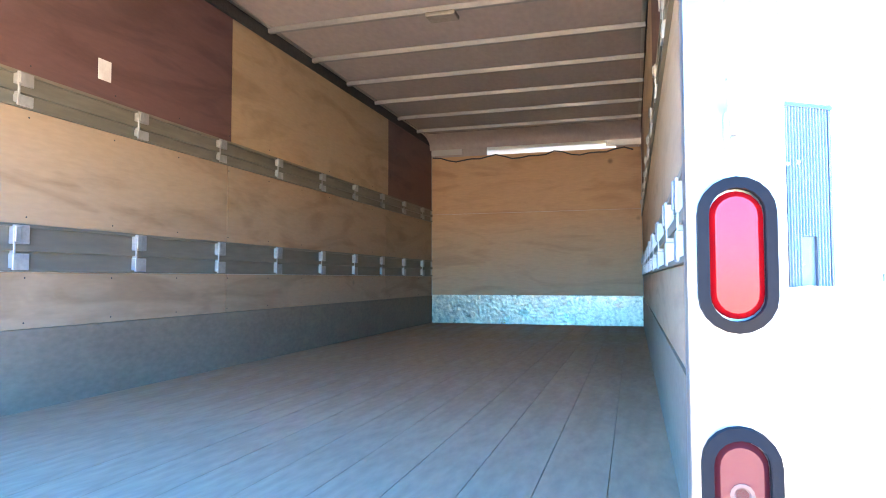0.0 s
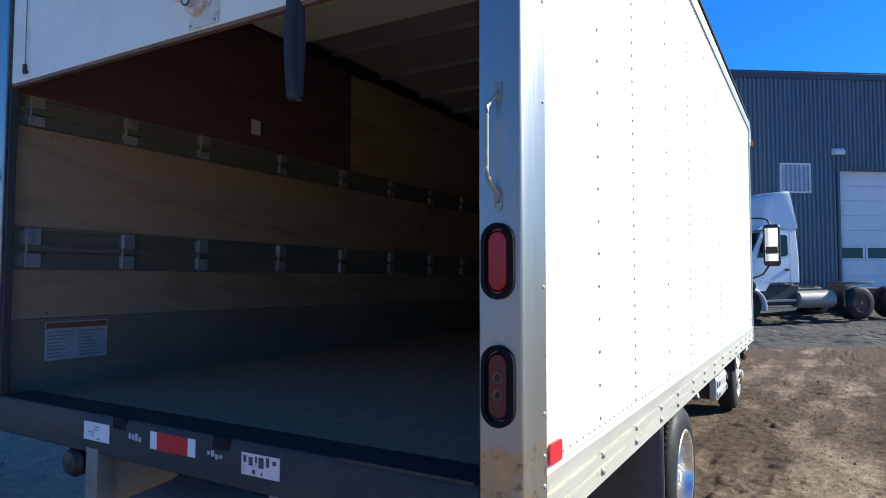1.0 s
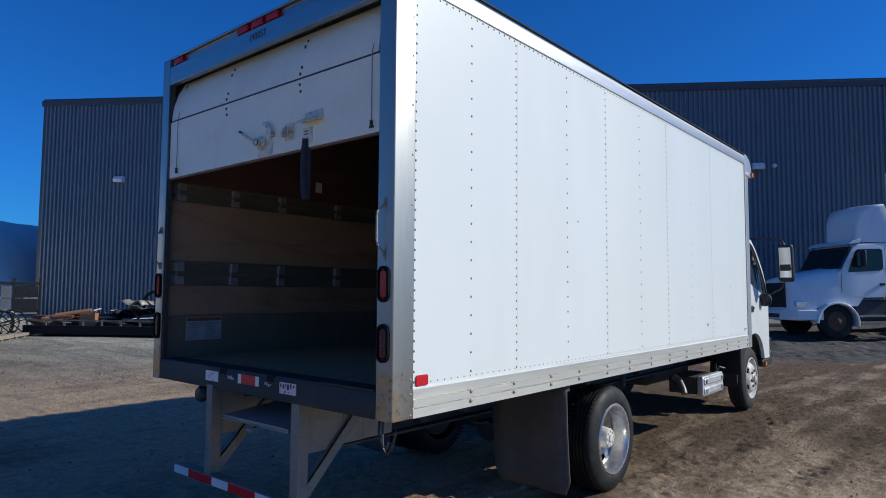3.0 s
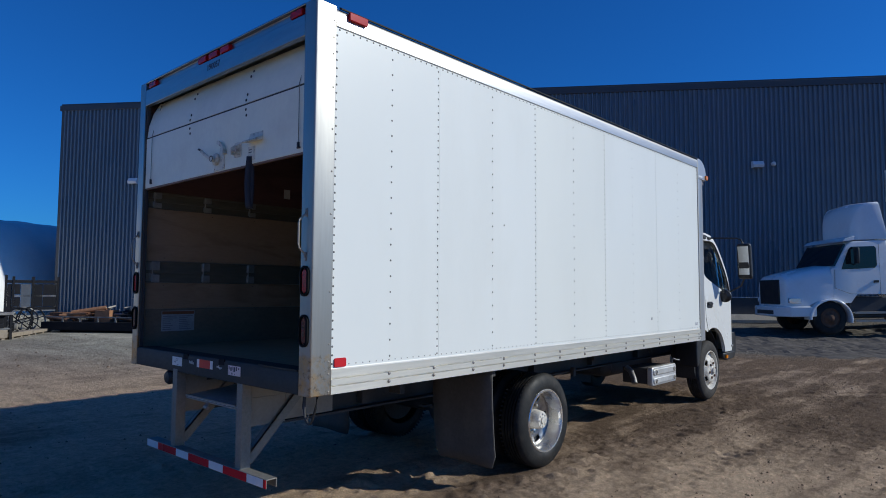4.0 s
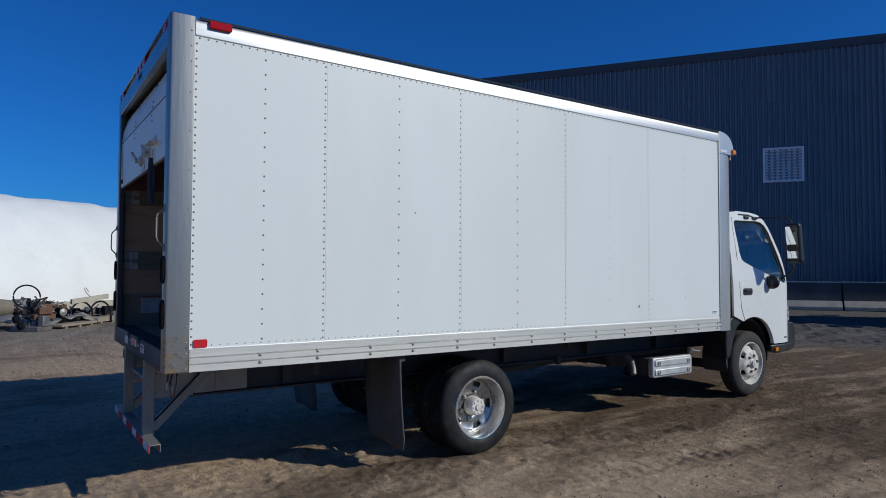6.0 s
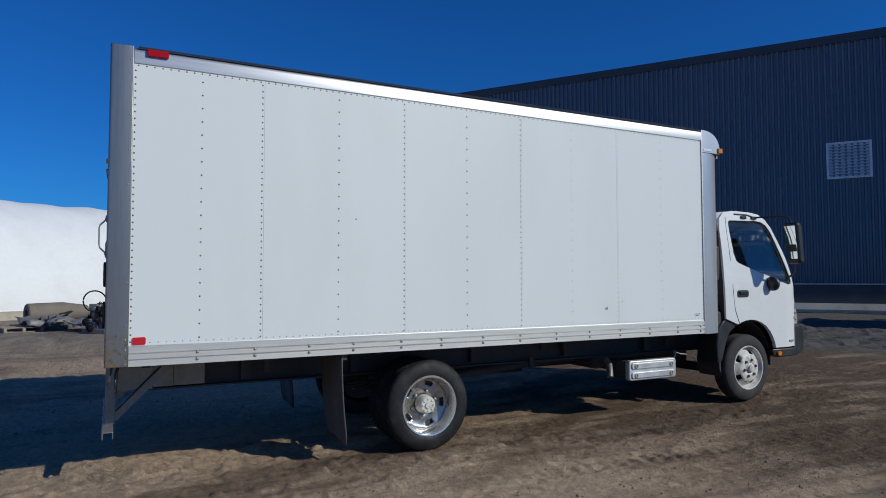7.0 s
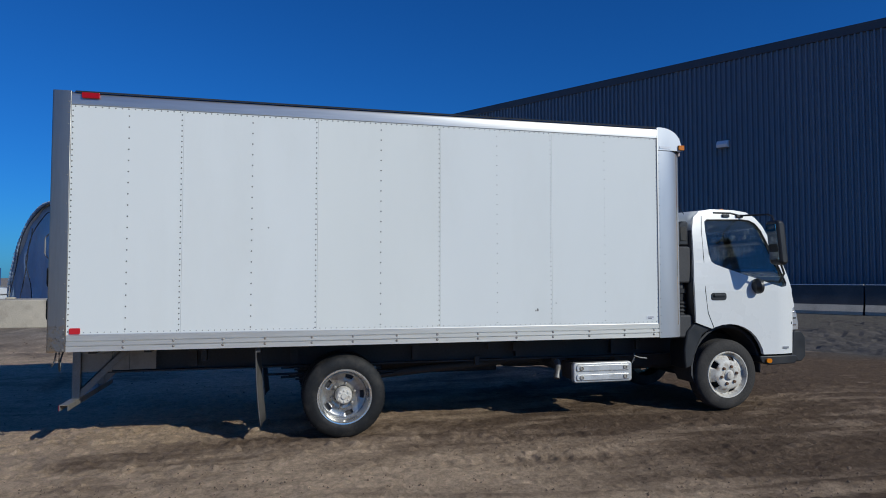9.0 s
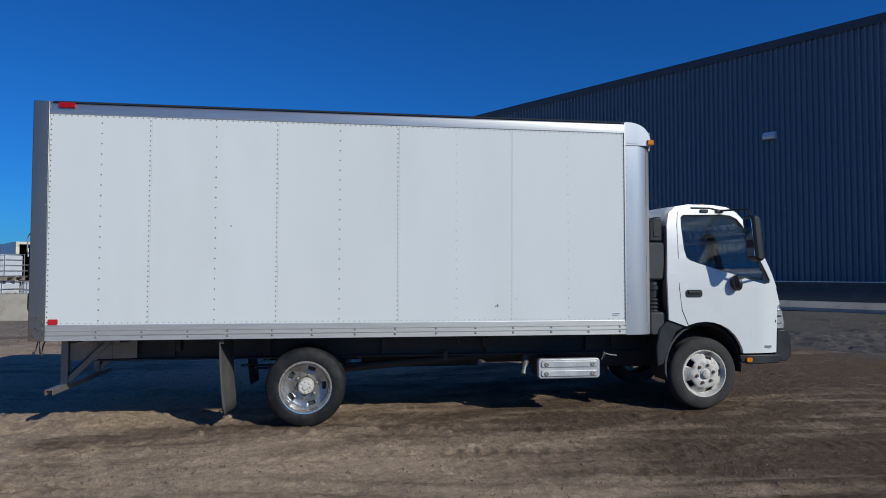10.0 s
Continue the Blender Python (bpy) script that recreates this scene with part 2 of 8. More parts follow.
LEAK = mat("translucent_front_strip", (0.86, 0.86, 0.85), 0.5, var=0.04, big=3, fine=20, bump=0.05)
LEAK.node_tree.nodes["Principled BSDF"].inputs["Transmission Weight"].default_value = 0.3
SEAT = mat("grey_seat_cloth", (0.05, 0.052, 0.056), 0.9, var=0.2, big=8, fine=150, bump=0.3)
CONCRETE = mat("grey_concrete", (0.47, 0.42, 0.335), 0.85, var=0.2, big=1.5, fine=30, bump=0.25, dirt=(0.26, 0.22, 0.18), dirt_amount=0.6, dirt_scale=2.5)
BARRIER = mat("stained_barrier_concrete", (0.085, 0.08, 0.074), 0.85, var=0.2, big=1.5, fine=30, bump=0.2, dirt=(0.15, 0.14, 0.125), dirt_amount=0.4, dirt_scale=2)
CLADDING = mat("charcoal_cladding", (0.142, 0.182, 0.232), 0.26, metal=0.0, var=0.08, big=0.4, fine=6, bump=0.03, stretch=(1, 1, 0.15), dirt=(0.145, 0.18, 0.225), dirt_amount=0.3, dirt_scale=0.8)
TRIM = mat("charcoal_trim", (0.055, 0.06, 0.07), 0.4, var=0.08, big=1, fine=20, bump=0.02)
WHITE_METAL = mat("white_enamel", (0.72, 0.73, 0.74), 0.4, var=0.04, big=2, fine=20, bump=0.02, dirt=(0.5, 0.49, 0.47), dirt_amount=0.25)
LOUVRE = mat("grey_louvre", (0.72, 0.74, 0.77), 0.5, metal=0.0, var=0.06, big=2, fine=20, bump=0.02)
# Fabric of the shelter's shaded end: blue shade is put into its colour.
SHADE_FABRIC = mat("grey_blue_curtain_fabric", (0.3, 0.41, 0.56), 0.38, var=0.15, big=0.8, fine=10, bump=0.2, stretch=(1, 1, 0.4), dirt=(0.42, 0.44, 0.47), dirt_amount=0.35, dirt_scale=1.2)
FABRIC = mat("white_shelter_fabric", (0.8, 0.8, 0.78), 0.6, var=0.04, big=0.5, fine=8, bump=0.08, dirt=(0.62, 0.6, 0.55), dirt_amount=0.25, dirt_scale=0.9)
YELLOW = mat("yellow_post_paint", (0.7, 0.45, 0.08), 0.5, var=0.1, big=4, fine=30, bump=0.05)
BLUE_BOX = mat("blue_container_paint", (0.03, 0.09, 0.25), 0.5, var=0.15, big=1.5, fine=20, bump=0.05)
HILL = mat("wooded_hill", (0.06, 0.075, 0.05), 0.95, var=0.5, big=0.08, fine=1.0, bump=0.6)
TRACTOR = mat("white_tractor_paint", (0.86, 0.86, 0.85), 0.22, var=0.03, big=1.5, fine=30, bump=0.0, coat=0.1, dirt=(0.55, 0.52, 0.47), dirt_amount=0.2, dirt_scale=2.0)
RIM_BRIGHT = mat("scuffed_bright_rim", (0.8, 0.79, 0.77), 0.27, metal=0.85, var=0.1, big=6, fine=60, bump=0.05, dirt=(0.36, 0.33, 0.28), dirt_amount=0.4, dirt_scale=7)
TANK = mat("dull_aluminium_cover", (0.66, 0.66, 0.65), 0.42, metal=0.5, var=0.1, big=5, fine=60, bump=0.05, dirt=(0.4, 0.38, 0.34), dirt_amount=0.5, dirt_scale=7)
CREAM = mat("cream_wheel_paint", (0.66, 0.63, 0.56), 0.55, var=0.1, big=8, fine=60, bump=0.06, dirt=(0.22, 0.14, 0.08), dirt_amount=0.85, dirt_scale=14)


def wood(name, light, dark, scale=1.0, knots=0.5, axis=1):
    """Plywood: long wavy grain, darker streaks and a few knots."""
    m = bpy.data.materials.new(name)
    m.use_nodes = True
    nt = m.node_tree
    n, l = nt.nodes, nt.links
    b = n["Principled BSDF"]
    co, mp = n.new("ShaderNodeTexCoord"), n.new("ShaderNodeMapping")
    mp.inputs["Scale"].default_value = (1, 0.22, 1) if axis == 1 else (0.22, 1, 1)
    l.new(co.outputs["Object"], mp.inputs[0])
    wv = n.new("ShaderNodeTexNoise")
    wv.inputs["Scale"].default_value, wv.inputs["Detail"].default_value, wv.inputs["Distortion"].default_value = 5 * scale, 6, 1.6
    l.new(mp.outputs[0], wv.inputs["Vector"])
    fn = n.new("ShaderNodeTexNoise")
    fn.inputs["Scale"].default_value, fn.inputs["Detail"].default_value = 70 * scale, 4
    l.new(mp.outputs[0], fn.inputs["Vector"])
    ramp = n.new("ShaderNodeValToRGB")
    ramp.color_ramp.elements[0].position, ramp.color_ramp.elements[0].color = 0.32, (*dark, 1)
    ramp.color_ramp.elements[1].position, ramp.color_ramp.elements[1].color = 0.5, (*light, 1)
    l.new(wv.outputs[0], ramp.inputs[0])
    vo = n.new("ShaderNodeTexVoronoi")
    vo.inputs["Scale"].default_value = 1.9
    l.new(co.outputs["Object"], vo.inputs["Vector"])
    kr = n.new("ShaderNodeMapRange")
    kr.inputs[1].default_value, kr.inputs[2].default_value = 0.03, 0.07
    kr.inputs[3].default_value, kr.inputs[4].default_value = 1 - knots, 1
    l.new(vo.outputs["Distance"], kr.inputs[0])
    fr = n.new("ShaderNodeMapRange")
    fr.inputs[3].default_value, fr.inputs[4].default_value = 0.86, 1.12
    l.new(fn.outputs[0], fr.inputs[0])
    mm = n.new("ShaderNodeMath")
    mm.operation = "MULTIPLY"
    l.new(kr.outputs[0], mm.inputs[0])
    l.new(fr.outputs[0], mm.inputs[1])
    mx = n.new("ShaderNodeMix")
    mx.data_type, mx.blend_type = "RGBA", "MULTIPLY"
    mx.inputs[0].default_value = 1
    l.new(ramp.outputs[0], mx.inputs[6])
    l.new(mm.outputs[0], mx.inputs[7])
    l.new(mx.outputs[2], b.inputs["Base Color"])
    b.inputs["Roughness"].default_value = 0.55
    bp = n.new("ShaderNodeBump")
    bp.inputs["Strength"].default_value, bp.inputs["Distance"].default_value = 0.15, 0.005
    l.new(fn.outputs[0], bp.inputs["Height"])
    l.new(bp.outputs[0], b.inputs["Normal"])
    return m


PLY = wood("plywood", (0.41, 0.285, 0.18), (0.31, 0.205, 0.122))
PLY_PALE = wood("pale_plywood", (0.45, 0.33, 0.205), (0.36, 0.255, 0.15))
PLY_END = wood("front_wall_plywood", (0.54, 0.35, 0.2), (0.44, 0.275, 0.15), axis=0)
PLY_RED = wood("red_stained_plywood", (0.15, 0.08, 0.077), (0.104, 0.055, 0.053), knots=0.35)
DOOR_EDGE = wood("door_core_wood", (0.2, 0.11, 0.06), (0.13, 0.07, 0.04))


def glass_mat(name, tint, rough=0.02):
    m = bpy.data.materials.new(name)
    m.use_nodes = True
    b = m.node_tree.nodes["Principled BSDF"]
    b.inputs["Base Color"].default_value = (*tint, 1)
    b.inputs["Roughness"].default_value = rough
    b.inputs["Transmission Weight"].default_value = 1.0
    b.inputs["IOR"].default_value = 1.5
    return m


GLASS = glass_mat("tinted_glass", (0.46, 0.48, 0.47))
MIRROR = mat("mirror_glass", (0.9, 0.92, 0.92), 0.03, metal=1.0, var=0.01, bump=0, rough_var=0.01)


# ---- mesh helpers ----
def bm_new():
    return bmesh.new()


def quad_box(bm, x0, x1, y0, y1, z0, z1):
    v = [bm.verts.new(p) for p in ((x0, y0, z0), (x1, y0, z0), (x1, y1, z0), (x0, y1, z0), (x0, y0, z1), (x1, y0, z1), (x1, y1, z1), (x0, y1, z1))]
    for f in ((0, 3, 2, 1), (4, 5, 6, 7), (0, 1, 5, 4), (1, 2, 6, 5), (2, 3, 7, 6), (3, 0, 4, 7)):
        bm.faces.new([v[i] for i in f])
    return v


def tube(bm, pts, r, seg=8, closed=False):
    """A round bar along points, with capped ends."""
    pts = [Vector(p) for p in pts]
    rings = []
    up = Vector((0.013, 0.021, 1))
    for i, p in enumerate(pts):
        a, b = pts[max(0, i - 1)], pts[min(len(pts) - 1, i + 1)]
        d = (b - a).normalized()
        s = d.cross(up)
        if s.length < 0.2:
            s = d.cross(Vector((1, 0.02, 0)))
        s.normalize()
        t = s.cross(d)
        rings.append([bm.verts.new(p + r * (math.cos(k * 2 * math.pi / seg) * s + math.sin(k * 2 * math.pi / seg) * t)) for k in range(seg)])
    for a, b in zip(rings, rings[1:]):
        for k in range(seg):
            bm.faces.new((a[k], a[(k + 1) % seg], b[(k + 1) % seg], b[k]))
    bm.faces.new(rings[0][::-1])
    bm.faces.new(rings[-1])


def lathe(bm, profile, centre, axis, seg=32, loop=True):
    """Turn a profile of (offset along the axis, radius) round an axis through centre."""
    axis = Vector(axis).normalized()
    s = axis.cross(Vector((0, 0, 1)) if abs(axis.z) < 0.9 else Vector((1, 0, 0))).normalized()
    t = axis.cross(s)
    c = Vector(centre)
    rings = [[bm.verts.new(c + axis * a + r * (math.cos(k * 2 * math.pi / seg) * s + math.sin(k * 2 * math.pi / seg) * t)) for k in range(seg)] for a, r in profile]
    pairs = list(zip(rings, rings[1:])) + ([(rings[-1], rings[0])] if loop else [])
    for a, b in pairs:
        for k in range(seg):
            bm.faces.new((a[k], a[(k + 1) % seg], b[(k + 1) % seg], b[k]))
    if not loop:
        bm.faces.new(rings[0][::-1])
        bm.faces.new(rings[-1])


def prism(bm, pts, axis, a, b):
    """A flat outline (two coordinates a point) drawn out along x, y or z from a to b."""
    def at(p, w):
        return {"x": (w, p[0], p[1]), "y": (p[0], w, p[1]), "z": (p[0], p[1], w)}[axis]
    lo, hi = [bm.verts.new(at(p, a)) for p in pts], [bm.verts.new(at(p, b)) for p in pts]
    bm.faces.new(lo[::-1])
    bm.faces.new(hi)
    k = len(pts)
    for i in range(k):
        bm.faces.new((lo[i], lo[(i + 1) % k], hi[(i + 1) % k], hi[i]))


def stadium(cx, cz, w, h, seg=10):
    """An upright oval outline with round ends."""
    r = w / 2
    pts = [(cx + r * math.cos(math.pi * k / seg), cz + h / 2 - r + r * math.sin(math.pi * k / seg)) for k in range(seg + 1)]
    return pts + [(cx - r * math.cos(math.pi * k / seg), cz - h / 2 + r - r * math.sin(math.pi * k / seg)) for k in range(seg + 1)]


def rounded(cx, cz, w, h, r, seg=5):
    pts = []
    for sx, sz, a0 in ((1, 1, 0), (-1, 1, 90), (-1, -1, 180), (1, -1, 270)):
        for k in range(seg + 1):
            a = radians(a0 + 90 * k / seg)
            pts.append((cx + sx * (w / 2 - r) + r * math.cos(a), cz + sz * (h / 2 - r) + r * math.sin(a)))
    return pts


def stud(bm, p, nrm, r, h=0.5, seg=6):
    """A low domed rivet or bolt head."""
    nrm = Vector(nrm)
    s = nrm.cross(Vector((0, 0, 1)) if abs(nrm.z) < 0.9 else Vector((1, 0, 0))).normalized()
    t = nrm.cross(s)
    p = Vector(p)
    rings = [[bm.verts.new(p + nrm * o * r + q * r * (math.cos(k * 2 * math.pi / seg) * s + math.sin(k * 2 * math.pi / seg) * t)) for k in range(seg)]
             for o, q in ((0, 1), (h * 0.7, 0.7))]
    top = bm.verts.new(p + nrm * h * r)
    for k in range(seg):
        bm.faces.new((rings[0][k], rings[0][(k + 1) % seg], rings[1][(k + 1) % seg], rings[1][k]))
        bm.faces.new((rings[1][k], rings[1][(k + 1) % seg], top))


def part(name, bm, material, parent, label="", bevel=0.0, smooth=35):
    """Link a bmesh as one mesh object under a thing or a part."""
    me = bpy.data.meshes.new(name)
    bmesh.ops.recalc_face_normals(bm, faces=bm.faces[:])
    bm.to_mesh(me)
    bm.free()
    me.materials.append(material)
    if smooth:
        me.shade_smooth()
        me.set_sharp_from_angle(angle=radians(smooth))
    ob = new(name, me)
    if bevel:
        mod = ob.modifiers.new("bevel", "BEVEL")
        mod.width, mod.segments, mod.limit_method, mod.angle_limit = bevel, 2, "ANGLE", radians(40)
    if parent:
        ob.parent = parent
    if label:
        tagged(ob, label)
    return ob


def boxes(name, specs, material, parent, label="", bevel=0.0):
    bm = bm_new()
    for s in specs:
        quad_box(bm, *s)
    return part(name, bm, material, parent, label, bevel)


def thing(name, label, category, group="", kind="", at=(0, 0, 0), rz=0.0):
    ob = new(name)
    ob.empty_display_size = 0.3
    ob.matrix_basis = pose(*at, 0, 0, rz)
    return tagged(ob, label, category, group, kind)


def lettering(name, text, size, m, material, parent, label=""):
    cu = bpy.data.curves.new(name, "FONT")
    cu.body, cu.size, cu.extrude = text, size, 0.0008
    tmp = bpy.data.objects.new(name, cu)
    scene.collection.objects.link(tmp)
    me = bpy.data.meshes.new_from_object(tmp.evaluated_get(bpy.context.evaluated_depsgraph_get()))
    bpy.data.objects.remove(tmp)
    me.transform(m)
    me.materials.clear()
    me.materials.append(material)
    ob = new(name, me)
    ob.parent = parent
    return tagged(ob, label) if label else ob


# ---- the yard: one sheet of earth ----
WALL_E, WALL_N, CORNER = Vector((0.8255, 0.5643)), Vector((0.5643, -0.8255)), Vector((-28.87, 7.15))


def ease(a):
    a = min(1.0, max(0.0, a))
    return a * a * (3 - 2 * a)


def ground_z(x, y):
    """The yard lies level and climbs to the warehouse's apron."""
    v = WALL_N.x * x + WALL_N.y * y + 22.2
    u = (x - CORNER.x) * WALL_E.x + (y - CORNER.y) * WALL_E.y
    near_door = 0.75 * ease((u - 29) / 8) * ease((4.0 - v) / 4.0)
    reach = 5.0 + 3.0 * ease((u - 12) / 10)
    rise = 0.42 * ease((reach - v) / reach) + near_door
    return (rise if u > -6 else rise * ease((u + 14) / 8)) + 0.03 * ease((y - 3.4) / 2.6)


def graded(lo, hi, step, far, grow=1.16):
    mid = list(np.arange(lo, hi + step / 2, step))
    out, d = [], step
    while (out[-1] if out else hi) < far:
        d *= grow
        out.append((out[-1] if out else hi) + d)
    back, d = [], step
    while (back[-1] if back else lo) > -far:
        d *= grow
        back.append((back[-1] if back else lo) - d)
    return np.array(back[::-1] + mid + out)


def lattice(X, Y, cell, seed, stretch=1.0, turn=0.0):
    """Smooth value noise in -1..1 on a square lattice, drawn out along one direction."""
    c, q = math.cos(turn), math.sin(turn)
    u, v = (X * c + Y * q) / cell, (-X * q + Y * c) / (cell * stretch)
    iu, iv = np.floor(u).astype(int), np.floor(v).astype(int)
    fu, fv = u - iu, v - iv
    fu, fv = fu * fu * (3 - 2 * fu), fv * fv * (3 - 2 * fv)
    table = np.random.RandomState(seed).uniform(-1, 1, (256, 256))
    g = [table[(iu + i) % 256, (iv + j) % 256] for j in (0, 1) for i in (0, 1)]
    return (g[0] * (1 - fu) + g[1] * fu) * (1 - fv) + (g[2] * (1 - fu) + g[3] * fu) * fv


# old wheel tracks: a point, a heading in degrees from +y to +x, a radius (signed), half length, depth, and whether the tread shows
TRACKS = [
    (3.35, 3.0, -4, 60, 9, 0.020, 1), (5.25, 3.2, -3, 70, 9, 0.018, 0), (2.1, 4.5, 9, -45, 7, 0.014, 0), (1.2, 6.8, 4, -80, 6, 0.016, 1),
    (4.35, 1.0, 22, -30, 6, 0.020, 1), (2.7, 0.2, 30, -26, 5, 0.016, 0), (4.6, 5.5, -18, 36, 6, 0.018, 1), (3.1, 7.6, -24, 30, 6, 0.014, 0),
    (1.6, 1.2, 58, -14, 3.5, 0.014, 0), (3.9, 2.2, 66, -12, 3.5, 0.012, 0), (5.6, 6.6, 10, 90, 8, 0.016, 0), (6.4, 8.4, 12, 80, 8, 0.018, 1),
    (0.6, 8.9, 14, -60, 6, 0.014, 0), (2.4, 10.2, 40, -30, 7, 0.016, 0), (-1.5, -2.6, 80, 60, 6, 0.016, 0), (-5.0, -1.4, 84, 80, 8, 0.018, 0),
    (-4.5, 1.6, 74, -60, 8, 0.018, 0), (-7.0, 4.2, 60, 90, 9, 0.016, 0), (1.0, -3.2, 68, -40, 5, 0.014, 1), (3.0, -1.6, 46, -22, 4, 0.016, 0),
    (2.0, 13.0, 52, 60, 9, 0.018, 0), (5.0, 12.0, 34, -70, 9, 0.018, 0), (0.0, 15.5, 60, 90, 10, 0.02, 0), (7.5, 4.0, -8, 50, 9, 0.018, 1),
]


def yard():
    xs, ys = graded(-2.6, 6.4, 0.021, 900, 1.1), graded(-3.4, 9.6, 0.021, 900, 1.1)
    X, Y = np.meshgrid(xs, ys)
    near = np.clip(1.5 - np.hypot(X - 1, Y - 3) / 22, 0, 1)
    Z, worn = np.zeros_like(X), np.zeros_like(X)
    wander = 0.05 * lattice(X, Y, 0.7, 31) + 0.02 * lattice(X, Y, 0.22, 32)
    for k, (x0, y0, head, bend, half, deep, tread) in enumerate(TRACKS):
        h = radians(head)
        dx, dy = X - x0, Y - y0
        along, off = dx * math.sin(h) + dy * math.cos(h), dx * math.cos(h) - dy * math.sin(h)
        d = off - along * along / (2 * bend) + wander
        w = 0.11
        fade = np.clip(1.4 - np.abs(along) / half * 1.4, 0, 1) * (0.45 + 0.55 * np.clip(0.5 + 1.5 * lattice(X, Y, 1.3, 50 + k), 0, 1))
        floor_of, lip = np.exp(-(d / w) ** 4), np.exp(-((np.abs(d) - 1.45 * w) / (0.38 * w)) ** 2)
        Z += 0.6 * fade * deep * (-floor_of + 0.9 * lip * (1 + 0.6 * lattice(X, Y, 0.09, 90 + k)))
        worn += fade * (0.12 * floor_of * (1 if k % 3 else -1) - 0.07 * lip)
        if tread:
            bars = np.sin(along * 2 * math.pi / 0.15 + 9 * np.abs(d)) > 0.25
            Z += fade * floor_of * 0.022 * bars
    # uneven earth, patches of crumbs, and shallow scuffs drawn out along the lane
    for cell, amp, seed in ((2.6, 0.014, 1), (1.1, 0.007, 2), (0.45, 0.004, 3), (0.2, 0.0035, 4), (0.1, 0.004, 5)):
        Z += amp * lattice(X, Y, cell, seed)
    Z += 0.006 * lattice(X, Y, 0.16, 6, 7.0, 0.06) + 0.005 * lattice(X, Y, 0.1, 7, 9.0, -0.2)
    # small clods and pits, thickest where wheels have turned
    churned = np.clip(0.35 + 1.2 * lattice(X, Y, 0.8, 14, 2.0) + 0.8 * lattice(X, Y, 0.3, 15), 0, 1)
    Z += churned * (0.03 * np.clip(lattice(X, Y, 0.052, 16, 1.3) - 0.25, 0, 1) - 0.02 * np.clip(lattice(X, Y, 0.06, 17, 1.5) - 0.3, 0, 1)) + 0.004 * lattice(X, Y, 0.043, 18)
    crumb = np.clip(lattice(X, Y, 0.9, 8, 3.0) * 1.8 + 0.1, 0, 1)
    Z += crumb * (0.05 * np.clip(lattice(X, Y, 0.085, 9, 1.4) - 0.35, 0, 1) + 0.008 * lattice(X, Y, 0.065, 10))
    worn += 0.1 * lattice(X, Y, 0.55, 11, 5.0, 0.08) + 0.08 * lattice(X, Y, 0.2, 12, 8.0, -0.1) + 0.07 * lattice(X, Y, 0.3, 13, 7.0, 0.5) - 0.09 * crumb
    Z *= near
    verts = [(float(x), float(y), float(z) + ground_z(float(x), float(y)) - 0.006) for x, y, z in zip(X.ravel(), Y.ravel(), Z.ravel())]
    nx, ny = len(xs), len(ys)
    faces = [(j * nx + i, j * nx + i + 1, (j + 1) * nx + i + 1, (j + 1) * nx + i) for j in range(ny - 1) for i in range(nx - 1)]
    me = bpy.data.meshes.new("ground")
    me.from_pydata(verts, [], faces)
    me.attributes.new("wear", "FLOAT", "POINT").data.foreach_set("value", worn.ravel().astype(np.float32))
    me.shade_smooth()
    me.materials.append(earth())
    return tagged(new("ground", me), "bare brown earth yard with tyre tracks and small stones", "ground", kind="structure")


